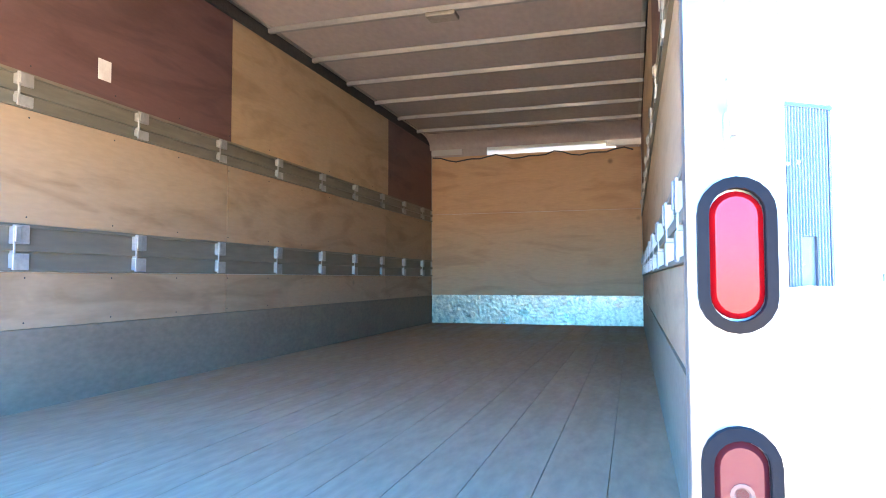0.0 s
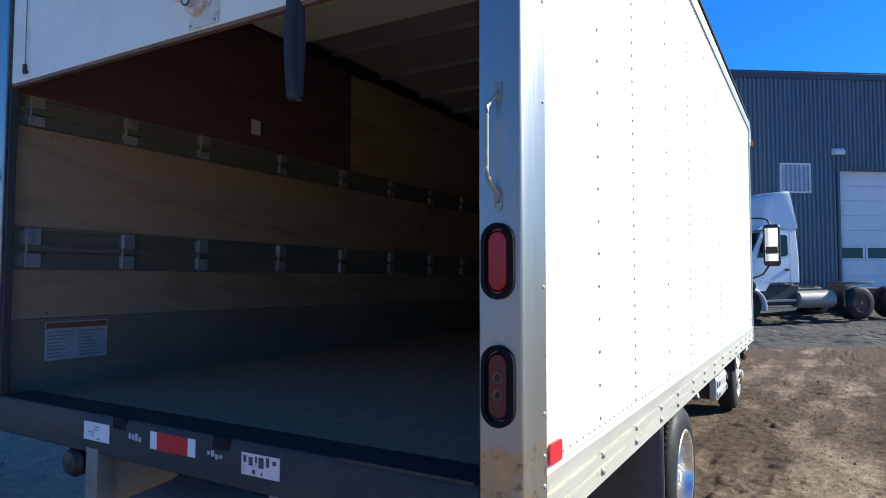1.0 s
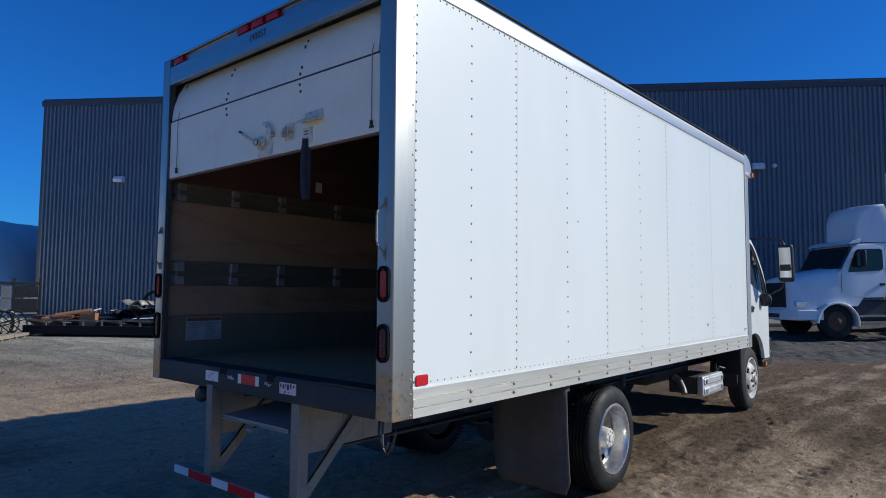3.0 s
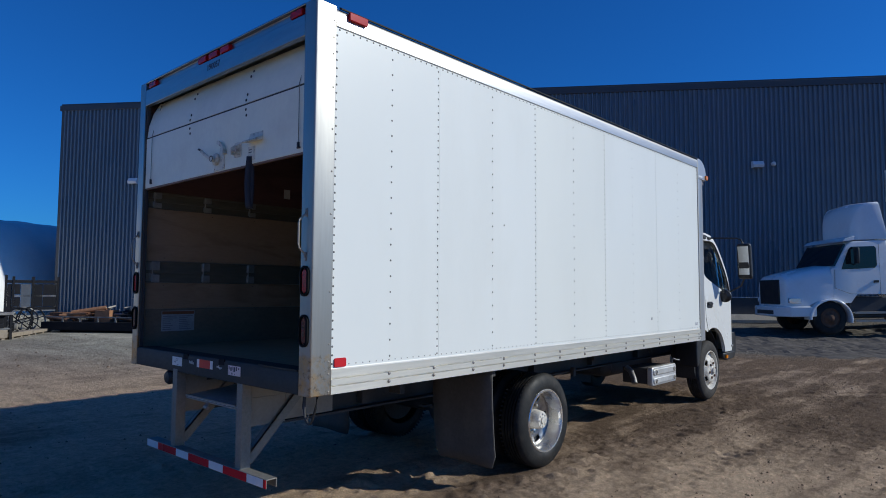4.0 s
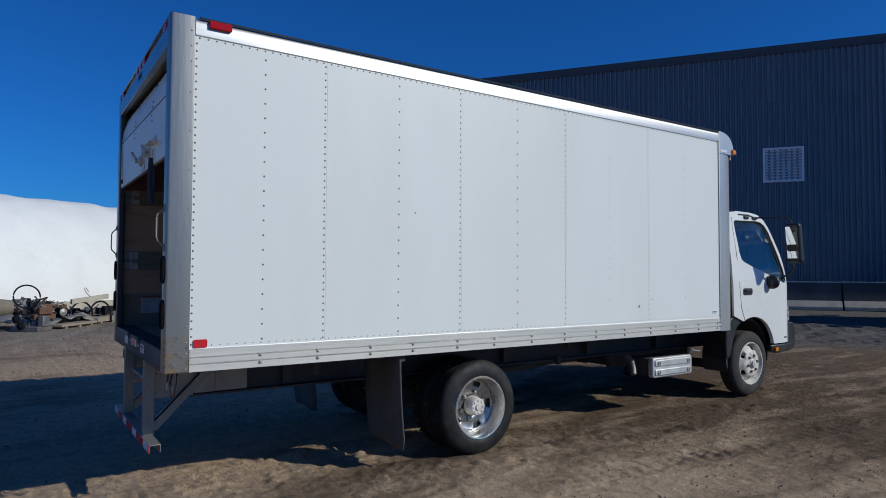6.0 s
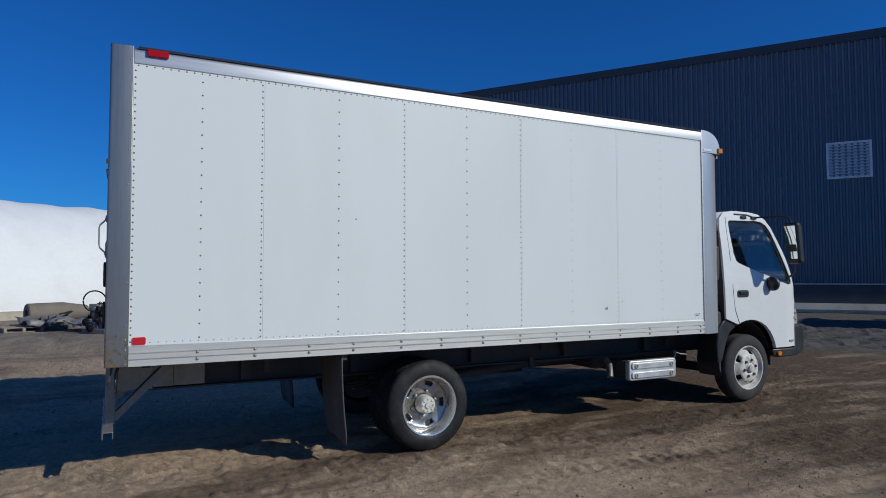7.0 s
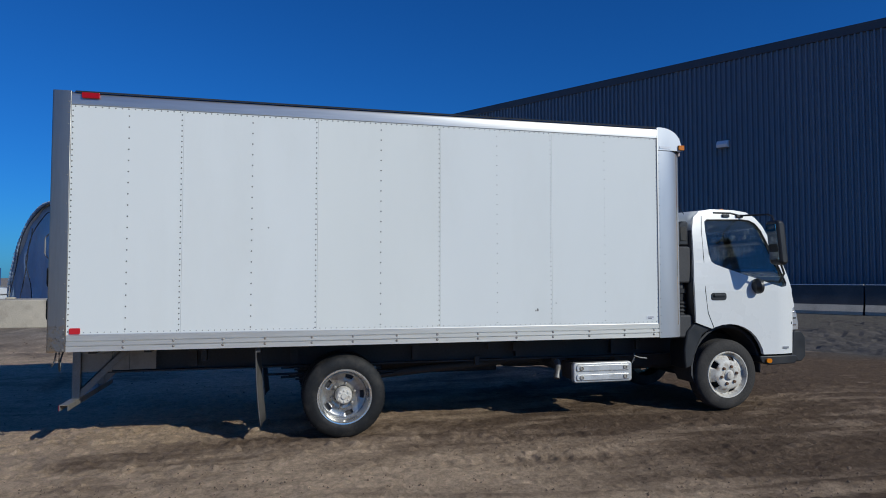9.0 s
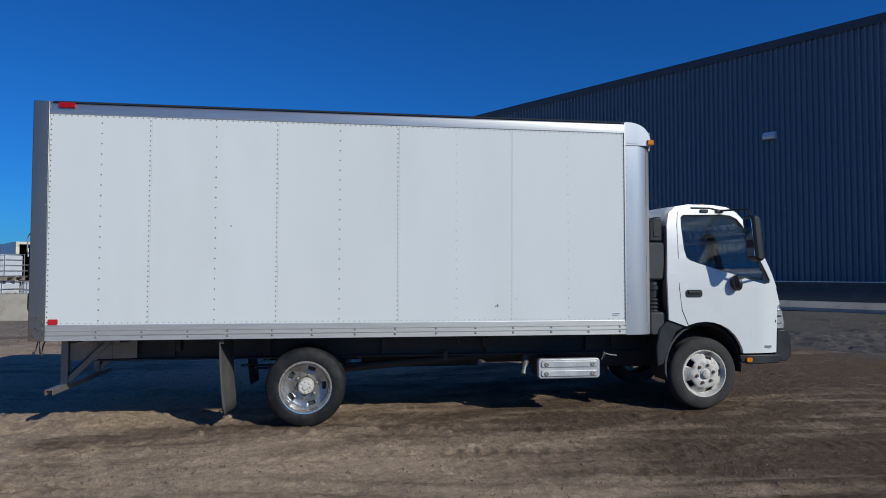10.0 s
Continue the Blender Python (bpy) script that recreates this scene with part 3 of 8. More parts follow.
def earth():
    m = bpy.data.materials.new("packed_earth")
    m.use_nodes = True
    nt = m.node_tree
    n, l = nt.nodes, nt.links
    b = n["Principled BSDF"]
    co = n.new("ShaderNodeTexCoord")

    def noise_tex(scale, detail=6, rough=0.6, stretch=None, distort=0.0):
        t = n.new("ShaderNodeTexNoise")
        t.inputs["Scale"].default_value, t.inputs["Detail"].default_value = scale, detail
        t.inputs["Roughness"].default_value, t.inputs["Distortion"].default_value = rough, distort
        src = co.outputs["Object"]
        if stretch:
            mp = n.new("ShaderNodeMapping")
            mp.inputs["Scale"].default_value, mp.inputs["Rotation"].default_value = stretch, (0, 0, radians(-10))
            l.new(src, mp.inputs[0])
            src = mp.outputs[0]
        l.new(src, t.inputs["Vector"])
        return t
    big = noise_tex(0.16, 4)
    mid = noise_tex(1.1, 7, 0.65)
    fine = noise_tex(24, 9, 0.8)
    clod = noise_tex(8.0, 8, 0.78, None, 0.6)
    streak = noise_tex(2.6, 7, 0.65, (1.0, 0.16, 1.0), 0.8)
    ramp = n.new("ShaderNodeValToRGB")
    e = ramp.color_ramp.elements
    e[0].position, e[0].color = 0.34, (0.19, 0.13, 0.084, 1)
    e[1].position, e[1].color = 0.7, (0.66, 0.485, 0.325, 1)
    add = n.new("ShaderNodeMath")
    add.operation = "MULTIPLY_ADD"
    l.new(streak.outputs[0], add.inputs[0])
    add.inputs[1].default_value = 0.75
    l.new(big.outputs[0], add.inputs[2])
    sub = n.new("ShaderNodeMath")
    sub.operation = "MULTIPLY_ADD"
    l.new(mid.outputs[0], sub.inputs[0])
    sub.inputs[1].default_value = 0.5
    l.new(add.outputs[0], sub.inputs[2])
    sh = n.new("ShaderNodeMath")
    sh.operation = "ADD"
    l.new(sub.outputs[0], sh.inputs[0])
    sh.inputs[1].default_value = -0.58
    sandy = n.new("ShaderNodeSeparateXYZ")
    l.new(co.outputs["Object"], sandy.inputs[0])
    tail = n.new("ShaderNodeMapRange")
    tail.interpolation_type = "SMOOTHSTEP"
    tail.inputs[1].default_value, tail.inputs[2].default_value = 7.0, 1.0
    tail.inputs[3].default_value, tail.inputs[4].default_value = -0.19, 0.19
    l.new(sandy.outputs[1], tail.inputs[0])
    more = n.new("ShaderNodeMath")
    more.operation = "ADD"
    l.new(sh.outputs[0], more.inputs[0])
    l.new(tail.outputs[0], more.inputs[1])
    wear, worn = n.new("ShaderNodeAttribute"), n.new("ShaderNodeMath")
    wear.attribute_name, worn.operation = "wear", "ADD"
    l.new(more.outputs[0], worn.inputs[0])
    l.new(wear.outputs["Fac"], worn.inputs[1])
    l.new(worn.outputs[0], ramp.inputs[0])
    fr = n.new("ShaderNodeMapRange")
    fr.inputs[1].default_value, fr.inputs[2].default_value = 0.34, 0.66
    fr.inputs[3].default_value, fr.inputs[4].default_value = 0.5, 1.45
    both = n.new("ShaderNodeMix")
    both.inputs[0].default_value = 0.5
    l.new(fine.outputs[0], both.inputs[2])
    l.new(clod.outputs[0], both.inputs[3])
    l.new(both.outputs[0], fr.inputs[0])
    mx = n.new("ShaderNodeMix")
    mx.data_type, mx.blend_type = "RGBA", "MULTIPLY"
    mx.inputs[0].default_value = 1
    l.new(ramp.outputs[0], mx.inputs[6])
    l.new(fr.outputs[0], mx.inputs[7])
    # greyer crushed stone away from the parked truck, towards the warehouse and the shelter
    sep = n.new("ShaderNodeSeparateXYZ")
    l.new(co.outputs["Object"], sep.inputs[0])
    far = n.new("ShaderNodeMapRange")
    far.inputs[1].default_value, far.inputs[2].default_value = -6, -14
    l.new(sep.outputs[0], far.inputs[0])
    grey = n.new("ShaderNodeMix")
    grey.data_type = "RGBA"
    gm = n.new("ShaderNodeMath")
    gm.operation = "MULTIPLY"
    gm.inputs[1].default_value = 0.75
    l.new(far.outputs[0], gm.inputs[0])
    l.new(gm.outputs[0], grey.inputs[0])
    l.new(mx.outputs[2], grey.inputs[6])
    gv = n.new("ShaderNodeMix")
    gv.data_type, gv.blend_type = "RGBA", "MULTIPLY"
    gv.inputs[0].default_value = 1
    gv.inputs[6].default_value = (0.225, 0.207, 0.18, 1)
    l.new(fr.outputs[0], gv.inputs[7])
    l.new(gv.outputs[2], grey.inputs[7])
    # pale dry gravel before the warehouse's near end
    pale, px, py, pm = n.new("ShaderNodeMix"), n.new("ShaderNodeMapRange"), n.new("ShaderNodeMapRange"), n.new("ShaderNodeMath")
    pale.data_type, pm.operation = "RGBA", "MULTIPLY"
    px.inputs[1].default_value, px.inputs[2].default_value = -8, -12
    py.inputs[1].default_value, py.inputs[2].default_value = 1.5, 5.5
    l.new(sep.outputs[0], px.inputs[0])
    l.new(sep.outputs[1], py.inputs[0])
    l.new(px.outputs[0], pm.inputs[0])
    l.new(py.outputs[0], pm.inputs[1])
    l.new(pm.outputs[0], pale.inputs[0])
    l.new(grey.outputs[2], pale.inputs[6])
    pv = n.new("ShaderNodeMix")
    pv.data_type, pv.blend_type = "RGBA", "MULTIPLY"
    pv.inputs[0].default_value = 1
    pv.inputs[6].default_value = (0.46, 0.43, 0.34, 1)
    l.new(fr.outputs[0], pv.inputs[7])
    l.new(pv.outputs[2], pale.inputs[7])
    # wet and dry patches on the gravel beyond the truck
    patch, pr, spot = noise_tex(0.55, 9, 0.7, (0.6, 1.7, 1.0), 0.8), n.new("ShaderNodeMapRange"), n.new("ShaderNodeMix")
    pr.inputs[1].default_value, pr.inputs[2].default_value, pr.inputs[3].default_value, pr.inputs[4].default_value = 0.36, 0.64, 0.6, 1.3
    l.new(patch.outputs[0], pr.inputs[0])
    spot.data_type, spot.blend_type = "RGBA", "MULTIPLY"
    l.new(far.outputs[0], spot.inputs[0])
    l.new(pale.outputs[2], spot.inputs[6])
    l.new(pr.outputs[0], spot.inputs[7])
    # dark crushed stone along the foot of the warehouse
    va, vb, vr, yr, vm, dark = (n.new("ShaderNodeMath"), n.new("ShaderNodeMath"), n.new("ShaderNodeMapRange"), n.new("ShaderNodeMapRange"), n.new("ShaderNodeMath"), n.new("ShaderNodeMix"))
    va.operation, vb.operation, vm.operation, dark.data_type = "MULTIPLY_ADD", "MULTIPLY_ADD", "MULTIPLY", "RGBA"
    va.inputs[1].default_value, va.inputs[2].default_value = WALL_N.x, 22.2
    vb.inputs[1].default_value = WALL_N.y
    l.new(sep.outputs[0], va.inputs[0])
    l.new(sep.outputs[1], vb.inputs[0])
    l.new(va.outputs[0], vb.inputs[2])
    wob = n.new("ShaderNodeMath")
    wob.operation, wob.inputs[1].default_value = "MULTIPLY_ADD", 3.0
    l.new(mid.outputs[0], wob.inputs[0])
    l.new(vb.outputs[0], wob.inputs[2])
    vr.inputs[1].default_value, vr.inputs[2].default_value = 12.2, 10.4
    yr.inputs[1].default_value, yr.inputs[2].default_value = 9.0, 13.0
    l.new(wob.outputs[0], vr.inputs[0])
    l.new(sep.outputs[1], yr.inputs[0])
    l.new(vr.outputs[0], vm.inputs[0])
    l.new(yr.outputs[0], vm.inputs[1])
    l.new(vm.outputs[0], dark.inputs[0])
    l.new(spot.outputs[2], dark.inputs[6])
    dv = n.new("ShaderNodeMix")
    dv.data_type, dv.blend_type = "RGBA", "MULTIPLY"
    dv.inputs[0].default_value = 1
    dv.inputs[6].default_value = (0.16, 0.145, 0.125, 1)
    l.new(fr.outputs[0], dv.inputs[7])
    l.new(dv.outputs[2], dark.inputs[7])
    l.new(dark.outputs[2], b.inputs["Base Color"])
    b.inputs["Roughness"].default_value = 0.95
    b.inputs["Specular IOR Level"].default_value = 0.2
    b1, b2 = n.new("ShaderNodeBump"), n.new("ShaderNodeBump")
    b1.inputs["Strength"].default_value, b1.inputs["Distance"].default_value = 1.0, 0.03
    b2.inputs["Strength"].default_value, b2.inputs["Distance"].default_value = 1.0, 0.05
    l.new(fine.outputs[0], b1.inputs["Height"])
    l.new(mid.outputs[0], b2.inputs["Height"])
    b3 = n.new("ShaderNodeBump")
    b3.inputs["Strength"].default_value, b3.inputs["Distance"].default_value = 1.0, 0.06
    l.new(clod.outputs[0], b3.inputs["Height"])
    l.new(b2.outputs[0], b3.inputs["Normal"])
    l.new(b3.outputs[0], b1.inputs["Normal"])
    l.new(b1.outputs[0], b.inputs["Normal"])
    return m


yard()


def pebbles():
    """Loose stones and clods, pressed into the earth."""
    rng = random.Random(5)
    bm = bm_new()
    for i in range(6750):
        if i >= 6500:
            # larger clods on the open yard towards the scrap
            x, y, sizes = rng.uniform(-22, -7), rng.uniform(-7, 6), (0.012, 0.018, 0.025, 0.04)
        elif i < 2500:
            x, y, sizes = rng.uniform(-12, 9), rng.uniform(-9, 18), (0.005, 0.006, 0.008, 0.011, 0.016)
        else:
            # crumbs of earth thrown up in rows beside the wheel tracks
            row = rng.choice((0.7, 1.5, 2.3, 2.9, 3.8, 4.6, 5.4, 6.5))
            y = rng.uniform(-4, 11)
            x, sizes = row + 0.25 * math.sin(0.5 * y + row * 3) + rng.gauss(0, 0.3), (0.004, 0.005, 0.005, 0.006, 0.007, 0.01, 0.014)
        if -2.6 < x < 0.1 and -0.5 < y < 8 and rng.random() < 0.6:
            continue
        r = rng.choice(sizes)
        z = ground_z(x, y)
        ring = []
        for k in range(5):
            a, q = k * 1.2566 + rng.uniform(-0.3, 0.3), r * rng.uniform(0.7, 1.3)
            ring.append(bm.verts.new((x + q * math.cos(a), y + q * math.sin(a), z - 0.006)))
        top = bm.verts.new((x + rng.uniform(-0.3, 0.3) * r, y, z + r * rng.uniform(0.4, 0.8)))
        for k in range(5):
            bm.faces.new((ring[k], ring[(k + 1) % 5], top))
    ob = part("pebbles", bm, mat("yard_stone", (0.17, 0.12, 0.082), 0.95, var=0.5, big=3, fine=50, bump=0.2), None, smooth=0)
    tagged(ob, "small loose stones and clods on the earth", "stones", kind="stuff")


pebbles()


# ---- the warehouse ----
def warehouse():
    w = thing("warehouse", "long dark charcoal corrugated metal warehouse with white service door", "building", at=(CORNER.x, CORNER.y, 0), rz=34.36)
    L, TOP, DEEP = 45.6, 9.55, 34.0
    GAR, MAN = (36.7, 41.1, 5.85), (43.75, 44.65, 3.45)

    def ribbed(bm, u0, u1, z0, z1, pitch=0.177, depth=0.08):
        k = max(1, round((u1 - u0) / pitch))
        p = (u1 - u0) / k
        row = []
        for i in range(k):
            for q, d in ((0.0, 0), (0.4, 0), (0.56, depth), (0.8, depth)):
                row.append((u0 + (i + q) * p, -d))
        row.append((u1, 0))
        lo, hi = [bm.verts.new((a, d, z0)) for a, d in row], [bm.verts.new((a, d, z1)) for a, d in row]
        for i in range(len(row) - 1):
            bm.faces.new((lo[i], lo[i + 1], hi[i + 1], hi[i]))
    bm = bm_new()
    for u0, u1, z0, z1 in ((0.4, GAR[0], 0, TOP), (GAR[0], GAR[1], GAR[2], TOP), (GAR[1], MAN[0], 0, TOP), (MAN[0], MAN[1], MAN[2], TOP), (MAN[1], L, 0, TOP)):
        ribbed(bm, u0, u1, z0, z1)
    part("wall", bm, CLADDING, w, "charcoal vertical-ribbed metal cladding")
    bm = bm_new()
    quad_box(bm, 0.42, L - 0.02, 0.25, DEEP, 0, TOP - 0.02)
    part("core", bm, TRIM, w)
    boxes("roof", [(0.3, L + 0.1, -0.02, DEEP + 0.1, TOP + 0.12, TOP + 0.2)], TRIM, w)
    boxes("roof_trim", [(0.28, L + 0.12, -0.1, 0.02, TOP - 0.12, TOP + 0.12)], TRIM, w, "folded dark metal roof edge", 0.01)
    boxes("corner_trim", [(0.34, 0.52, -0.05, 0.24, 0, TOP - 0.12)], TRIM, w, "", 0.008)
    boxes("corner_trim", [(L - 0.12, L + 0.06, -0.05, 0.24, 0, TOP - 0.12)], TRIM, w, "", 0.008)
    # the overhead door
    u0, u1, zt = GAR
    boxes("door_frame", [(u0 - 0.14, u0, -0.06, 0.22, 0, zt + 0.14), (u1, u1 + 0.14, -0.06, 0.22, 0, zt + 0.14), (u0, u1, -0.06, 0.22, zt, zt + 0.14)], TRIM, w, "", 0.008)
    zb = 1.16
    gate = part("overhead_door", (lambda b: (quad_box(b, u0, u1, 0.17, 0.21, zb, zt), b)[1])(bm_new()), WHITE_METAL, w, "white sectional overhead door with a row of windows")
    n = 8
    for i in range(n):
        z0 = zb + (zt - zb) * i / n
        z1 = zb + (zt - zb) * (i + 1) / n - 0.012
        if i == 2:
            cells = 4
            for k in range(cells):
                a, c = u0 + (u1 - u0) * k / cells, u0 + (u1 - u0) * (k + 1) / cells
                boxes("window_frame", [(a + 0.02, a + 0.1, 0.13, 0.17, z0, z1), (c - 0.1, c - 0.02, 0.13, 0.17, z0, z1), (a + 0.1, c - 0.1, 0.13, 0.17, z0, z0 + 0.08),
                                       (a + 0.1, c - 0.1, 0.13, 0.17, z1 - 0.08, z1)], WHITE_METAL, gate)
                boxes("pane", [(a + 0.1, c - 0.1, 0.155, 0.166, z0 + 0.08, z1 - 0.08)], mat("dark_pane", (0.03, 0.035, 0.04), 0.08, var=0.1, bump=0), gate)
        else:
            boxes("panel", [(u0 + 0.01, u1 - 0.01, 0.13, 0.17, z0, z1)], WHITE_METAL, gate, "", 0.008)
    # the side door
    u0, u1, zt = MAN
    boxes("door_frame", [(u0 - 0.06, u0, -0.05, 0.2, 1.1, zt + 0.06), (u1, u1 + 0.06, -0.05, 0.2, 1.1, zt + 0.06), (u0, u1, -0.05, 0.2, zt, zt + 0.06)], TRIM, w)
    d = boxes("side_door", [(u0, u1, 0.1, 0.15, 1.15, zt)], CLADDING, w, "dark grey metal side door")
    boxes("handle", [(u0 + 0.07, u0 + 0.19, 0.05, 0.1, 2.13, 2.17)], BRIGHT, d)
    # louvred vents
    for u0, u1, z0, z1 in ((25.1, 26.4, 4.83, 6.06), (34.25, 35.5, 4.93, 6.1)):
        v = boxes("vent", [(u0, u0 + 0.07, -0.1, 0.0, z0, z1), (u1 - 0.07, u1, -0.1, 0.0, z0, z1), (u0 + 0.07, u1 - 0.07, -0.1, 0.0, z0, z0 + 0.07),
                           (u0 + 0.07, u1 - 0.07, -0.1, 0.0, z1 - 0.07, z1)], LOUVRE, w, "light grey louvred wall vent", 0.006)
        for k in range(11):
            z = z0 + 0.1 + (z1 - z0 - 0.2) * k / 10
            bm = bm_new()
            prism(bm, [(-0.09, z - 0.045), (-0.085, z - 0.05), (-0.02, z + 0.045), (-0.025, z + 0.05)], "x", u0 + 0.07, u1 - 0.07)
            part("slat", bm, LOUVRE, v, smooth=0)
    # wall lamps and cameras
    for u, z in ((3.97, 6.2), (18.16, 6.38), (29.7, 6.4), (39.2, 6.45), (36.6, 6.55)):
        bm = bm_new()
        prism(bm, [(-0.02, z - 0.12), (-0.26, z - 0.12), (-0.3, z - 0.02), (-0.2, z + 0.12), (-0.02, z + 0.14)], "x", u - 0.2, u + 0.2)
        lamp = part("wall_lamp", bm, LOUVRE, w, "small grey wall floodlight", 0.01)
        boxes("lens", [(u - 0.17, u + 0.17, -0.25, -0.04, z - 0.13, z - 0.12)], CLEAR, lamp)
    for u, z in ((30.3, 6.42), (43.0, 6.75), (43.6, 6.85)):
        bm = bm_new()
        lathe(bm, [(0, 0.05), (0.05, 0.06), (0.05, 0.09), (0.1, 0.09), (0.16, 0.06), (0.18, 0.0)], (u, -0.02, z), (0, -1, 0), 14, loop=False)
        part("wall_camera", bm, WHITE_METAL, w, "white dome camera")
    boxes("downpipe", [(42.9, 42.98, -0.12, -0.035, 1.2, 6.6)], TRIM, w, "", 0.008)
    for u, z in ((41.9, 2.5),):
        boxes("wall_plate", [(u, u + 0.12, -0.06, -0.032, z, z + 0.12)], WHITE_METAL, w)


warehouse()


def wall_point(u, v):
    p = CORNER + u * WALL_E + v * WALL_N
    return p.x, p.y


def barrier_mesh(length=4.5):
    bm = bm_new()
    prism(bm, [(-0.3, 0), (0.3, 0), (0.3, 0.1), (0.17, 0.3), (0.1, 0.9), (-0.1, 0.9), (-0.17, 0.3), (-0.3, 0.1)], "x", 0.02, length - 0.02)
    return bm


def road_barriers():
    first = None
    for k in range(3, 7):
        u = 27.24 + 4.68 * (k - 6)
        x, y = wall_point(u, 1.25)
        z = ground_z(*wall_point(u + 2.2, 1.25)) - 0.004
        if first is None:
            first = part("road_barrier", barrier_mesh(4.68), BARRIER, None, bevel=0.015)
            # Paler cap and toe put the sunlit edges into the colour.
            boxes("dusty_cap", [(0.03, 4.65, -0.104, 0.104, 0.893, 0.915)], WHITE_METAL, first, "pale top with sunlight painted in")
            bm = bm_new()
            prism(bm, [(-0.3, 0.0), (-0.306, 0.1), (-0.176, 0.3), (-0.165, 0.28)], "x", 0.03, 4.65)
            part("dusty_toe", bm, CONCRETE, first, "pale foot with sunlight painted in")
            tagged(first, "long grey concrete road barrier along the warehouse foot", "barrier", "barriers along the warehouse")
            first.matrix_basis = pose(x, y, z, 0, 0, 34.36)
        else:
            copy_thing(first, pose(x, y, z, 0, 0, 34.36))
    for u in (41.9,):
        x, y = wall_point(u, 0.7)
        z = ground_z(x, y)
        bm = bm_new()
        lathe(bm, [(0, 0.1), (1.1, 0.1), (1.16, 0.07), (1.18, 0.0)], (x, y, z - 0.02), (0, 0, 1), 16, loop=False)
        ob = part("bollard", bm, YELLOW, None)
        tagged(ob, "yellow steel bollard beside the overhead door", "bollard", "bollards")


road_barriers()


def gravel_windrows():
    """Dark crushed stone, graded into low uneven ridges before the barriers."""
    us, vs = np.arange(19.0, 41.0, 0.11), np.arange(2.0, 10.4, 0.075)
    U, V = np.meshgrid(us, vs)
    ridge = 0.055 * lattice(U, V, 0.55, 71, 9.0, math.pi / 2) + 0.035 * lattice(U, V, 0.24, 72, 8.0, math.pi / 2 + 0.06)
    lumps = 0.05 * np.clip(lattice(U, V, 0.3, 73, 1.6, 1.2) - 0.1, 0, 1) + 0.03 * lattice(U, V, 0.16, 74) + 0.03 * lattice(U, V, 0.8, 75)
    rim = np.minimum(np.minimum(U - us[0], us[-1] - U) / 3.0, np.minimum(V - vs[0], vs[-1] - V) / 1.6)
    ragged = np.clip(1.3 * rim - 0.25 + 0.5 * lattice(U, V, 0.9, 76), 0, 1)
    Z = ragged * (0.04 + ridge + lumps) - 0.05 * (1 - ragged)
    verts = []
    for u, v, z in zip(U.ravel(), V.ravel(), Z.ravel()):
        x, y = wall_point(float(u), float(v))
        verts.append((x, y, ground_z(x, y) + float(z) - 0.012))
    nx, ny = len(us), len(vs)
    me = bpy.data.meshes.new("gravel_windrows")
    me.from_pydata(verts, [], [(j * nx + i, j * nx + i + 1, (j + 1) * nx + i + 1, (j + 1) * nx + i) for j in range(ny - 1) for i in range(nx - 1)])
    me.materials.append(mat("dark_crushed_stone", (0.11, 0.098, 0.086), 0.95, var=0.5, big=2.0, fine=14, bump=0.8, dirt=(0.17, 0.145, 0.12), dirt_amount=0.5, dirt_scale=1.2, spec=0.2))
    tagged(new("gravel_windrows", me), "dark crushed stone in low uneven ridges by the barriers", "gravel", kind="stuff")


gravel_windrows()


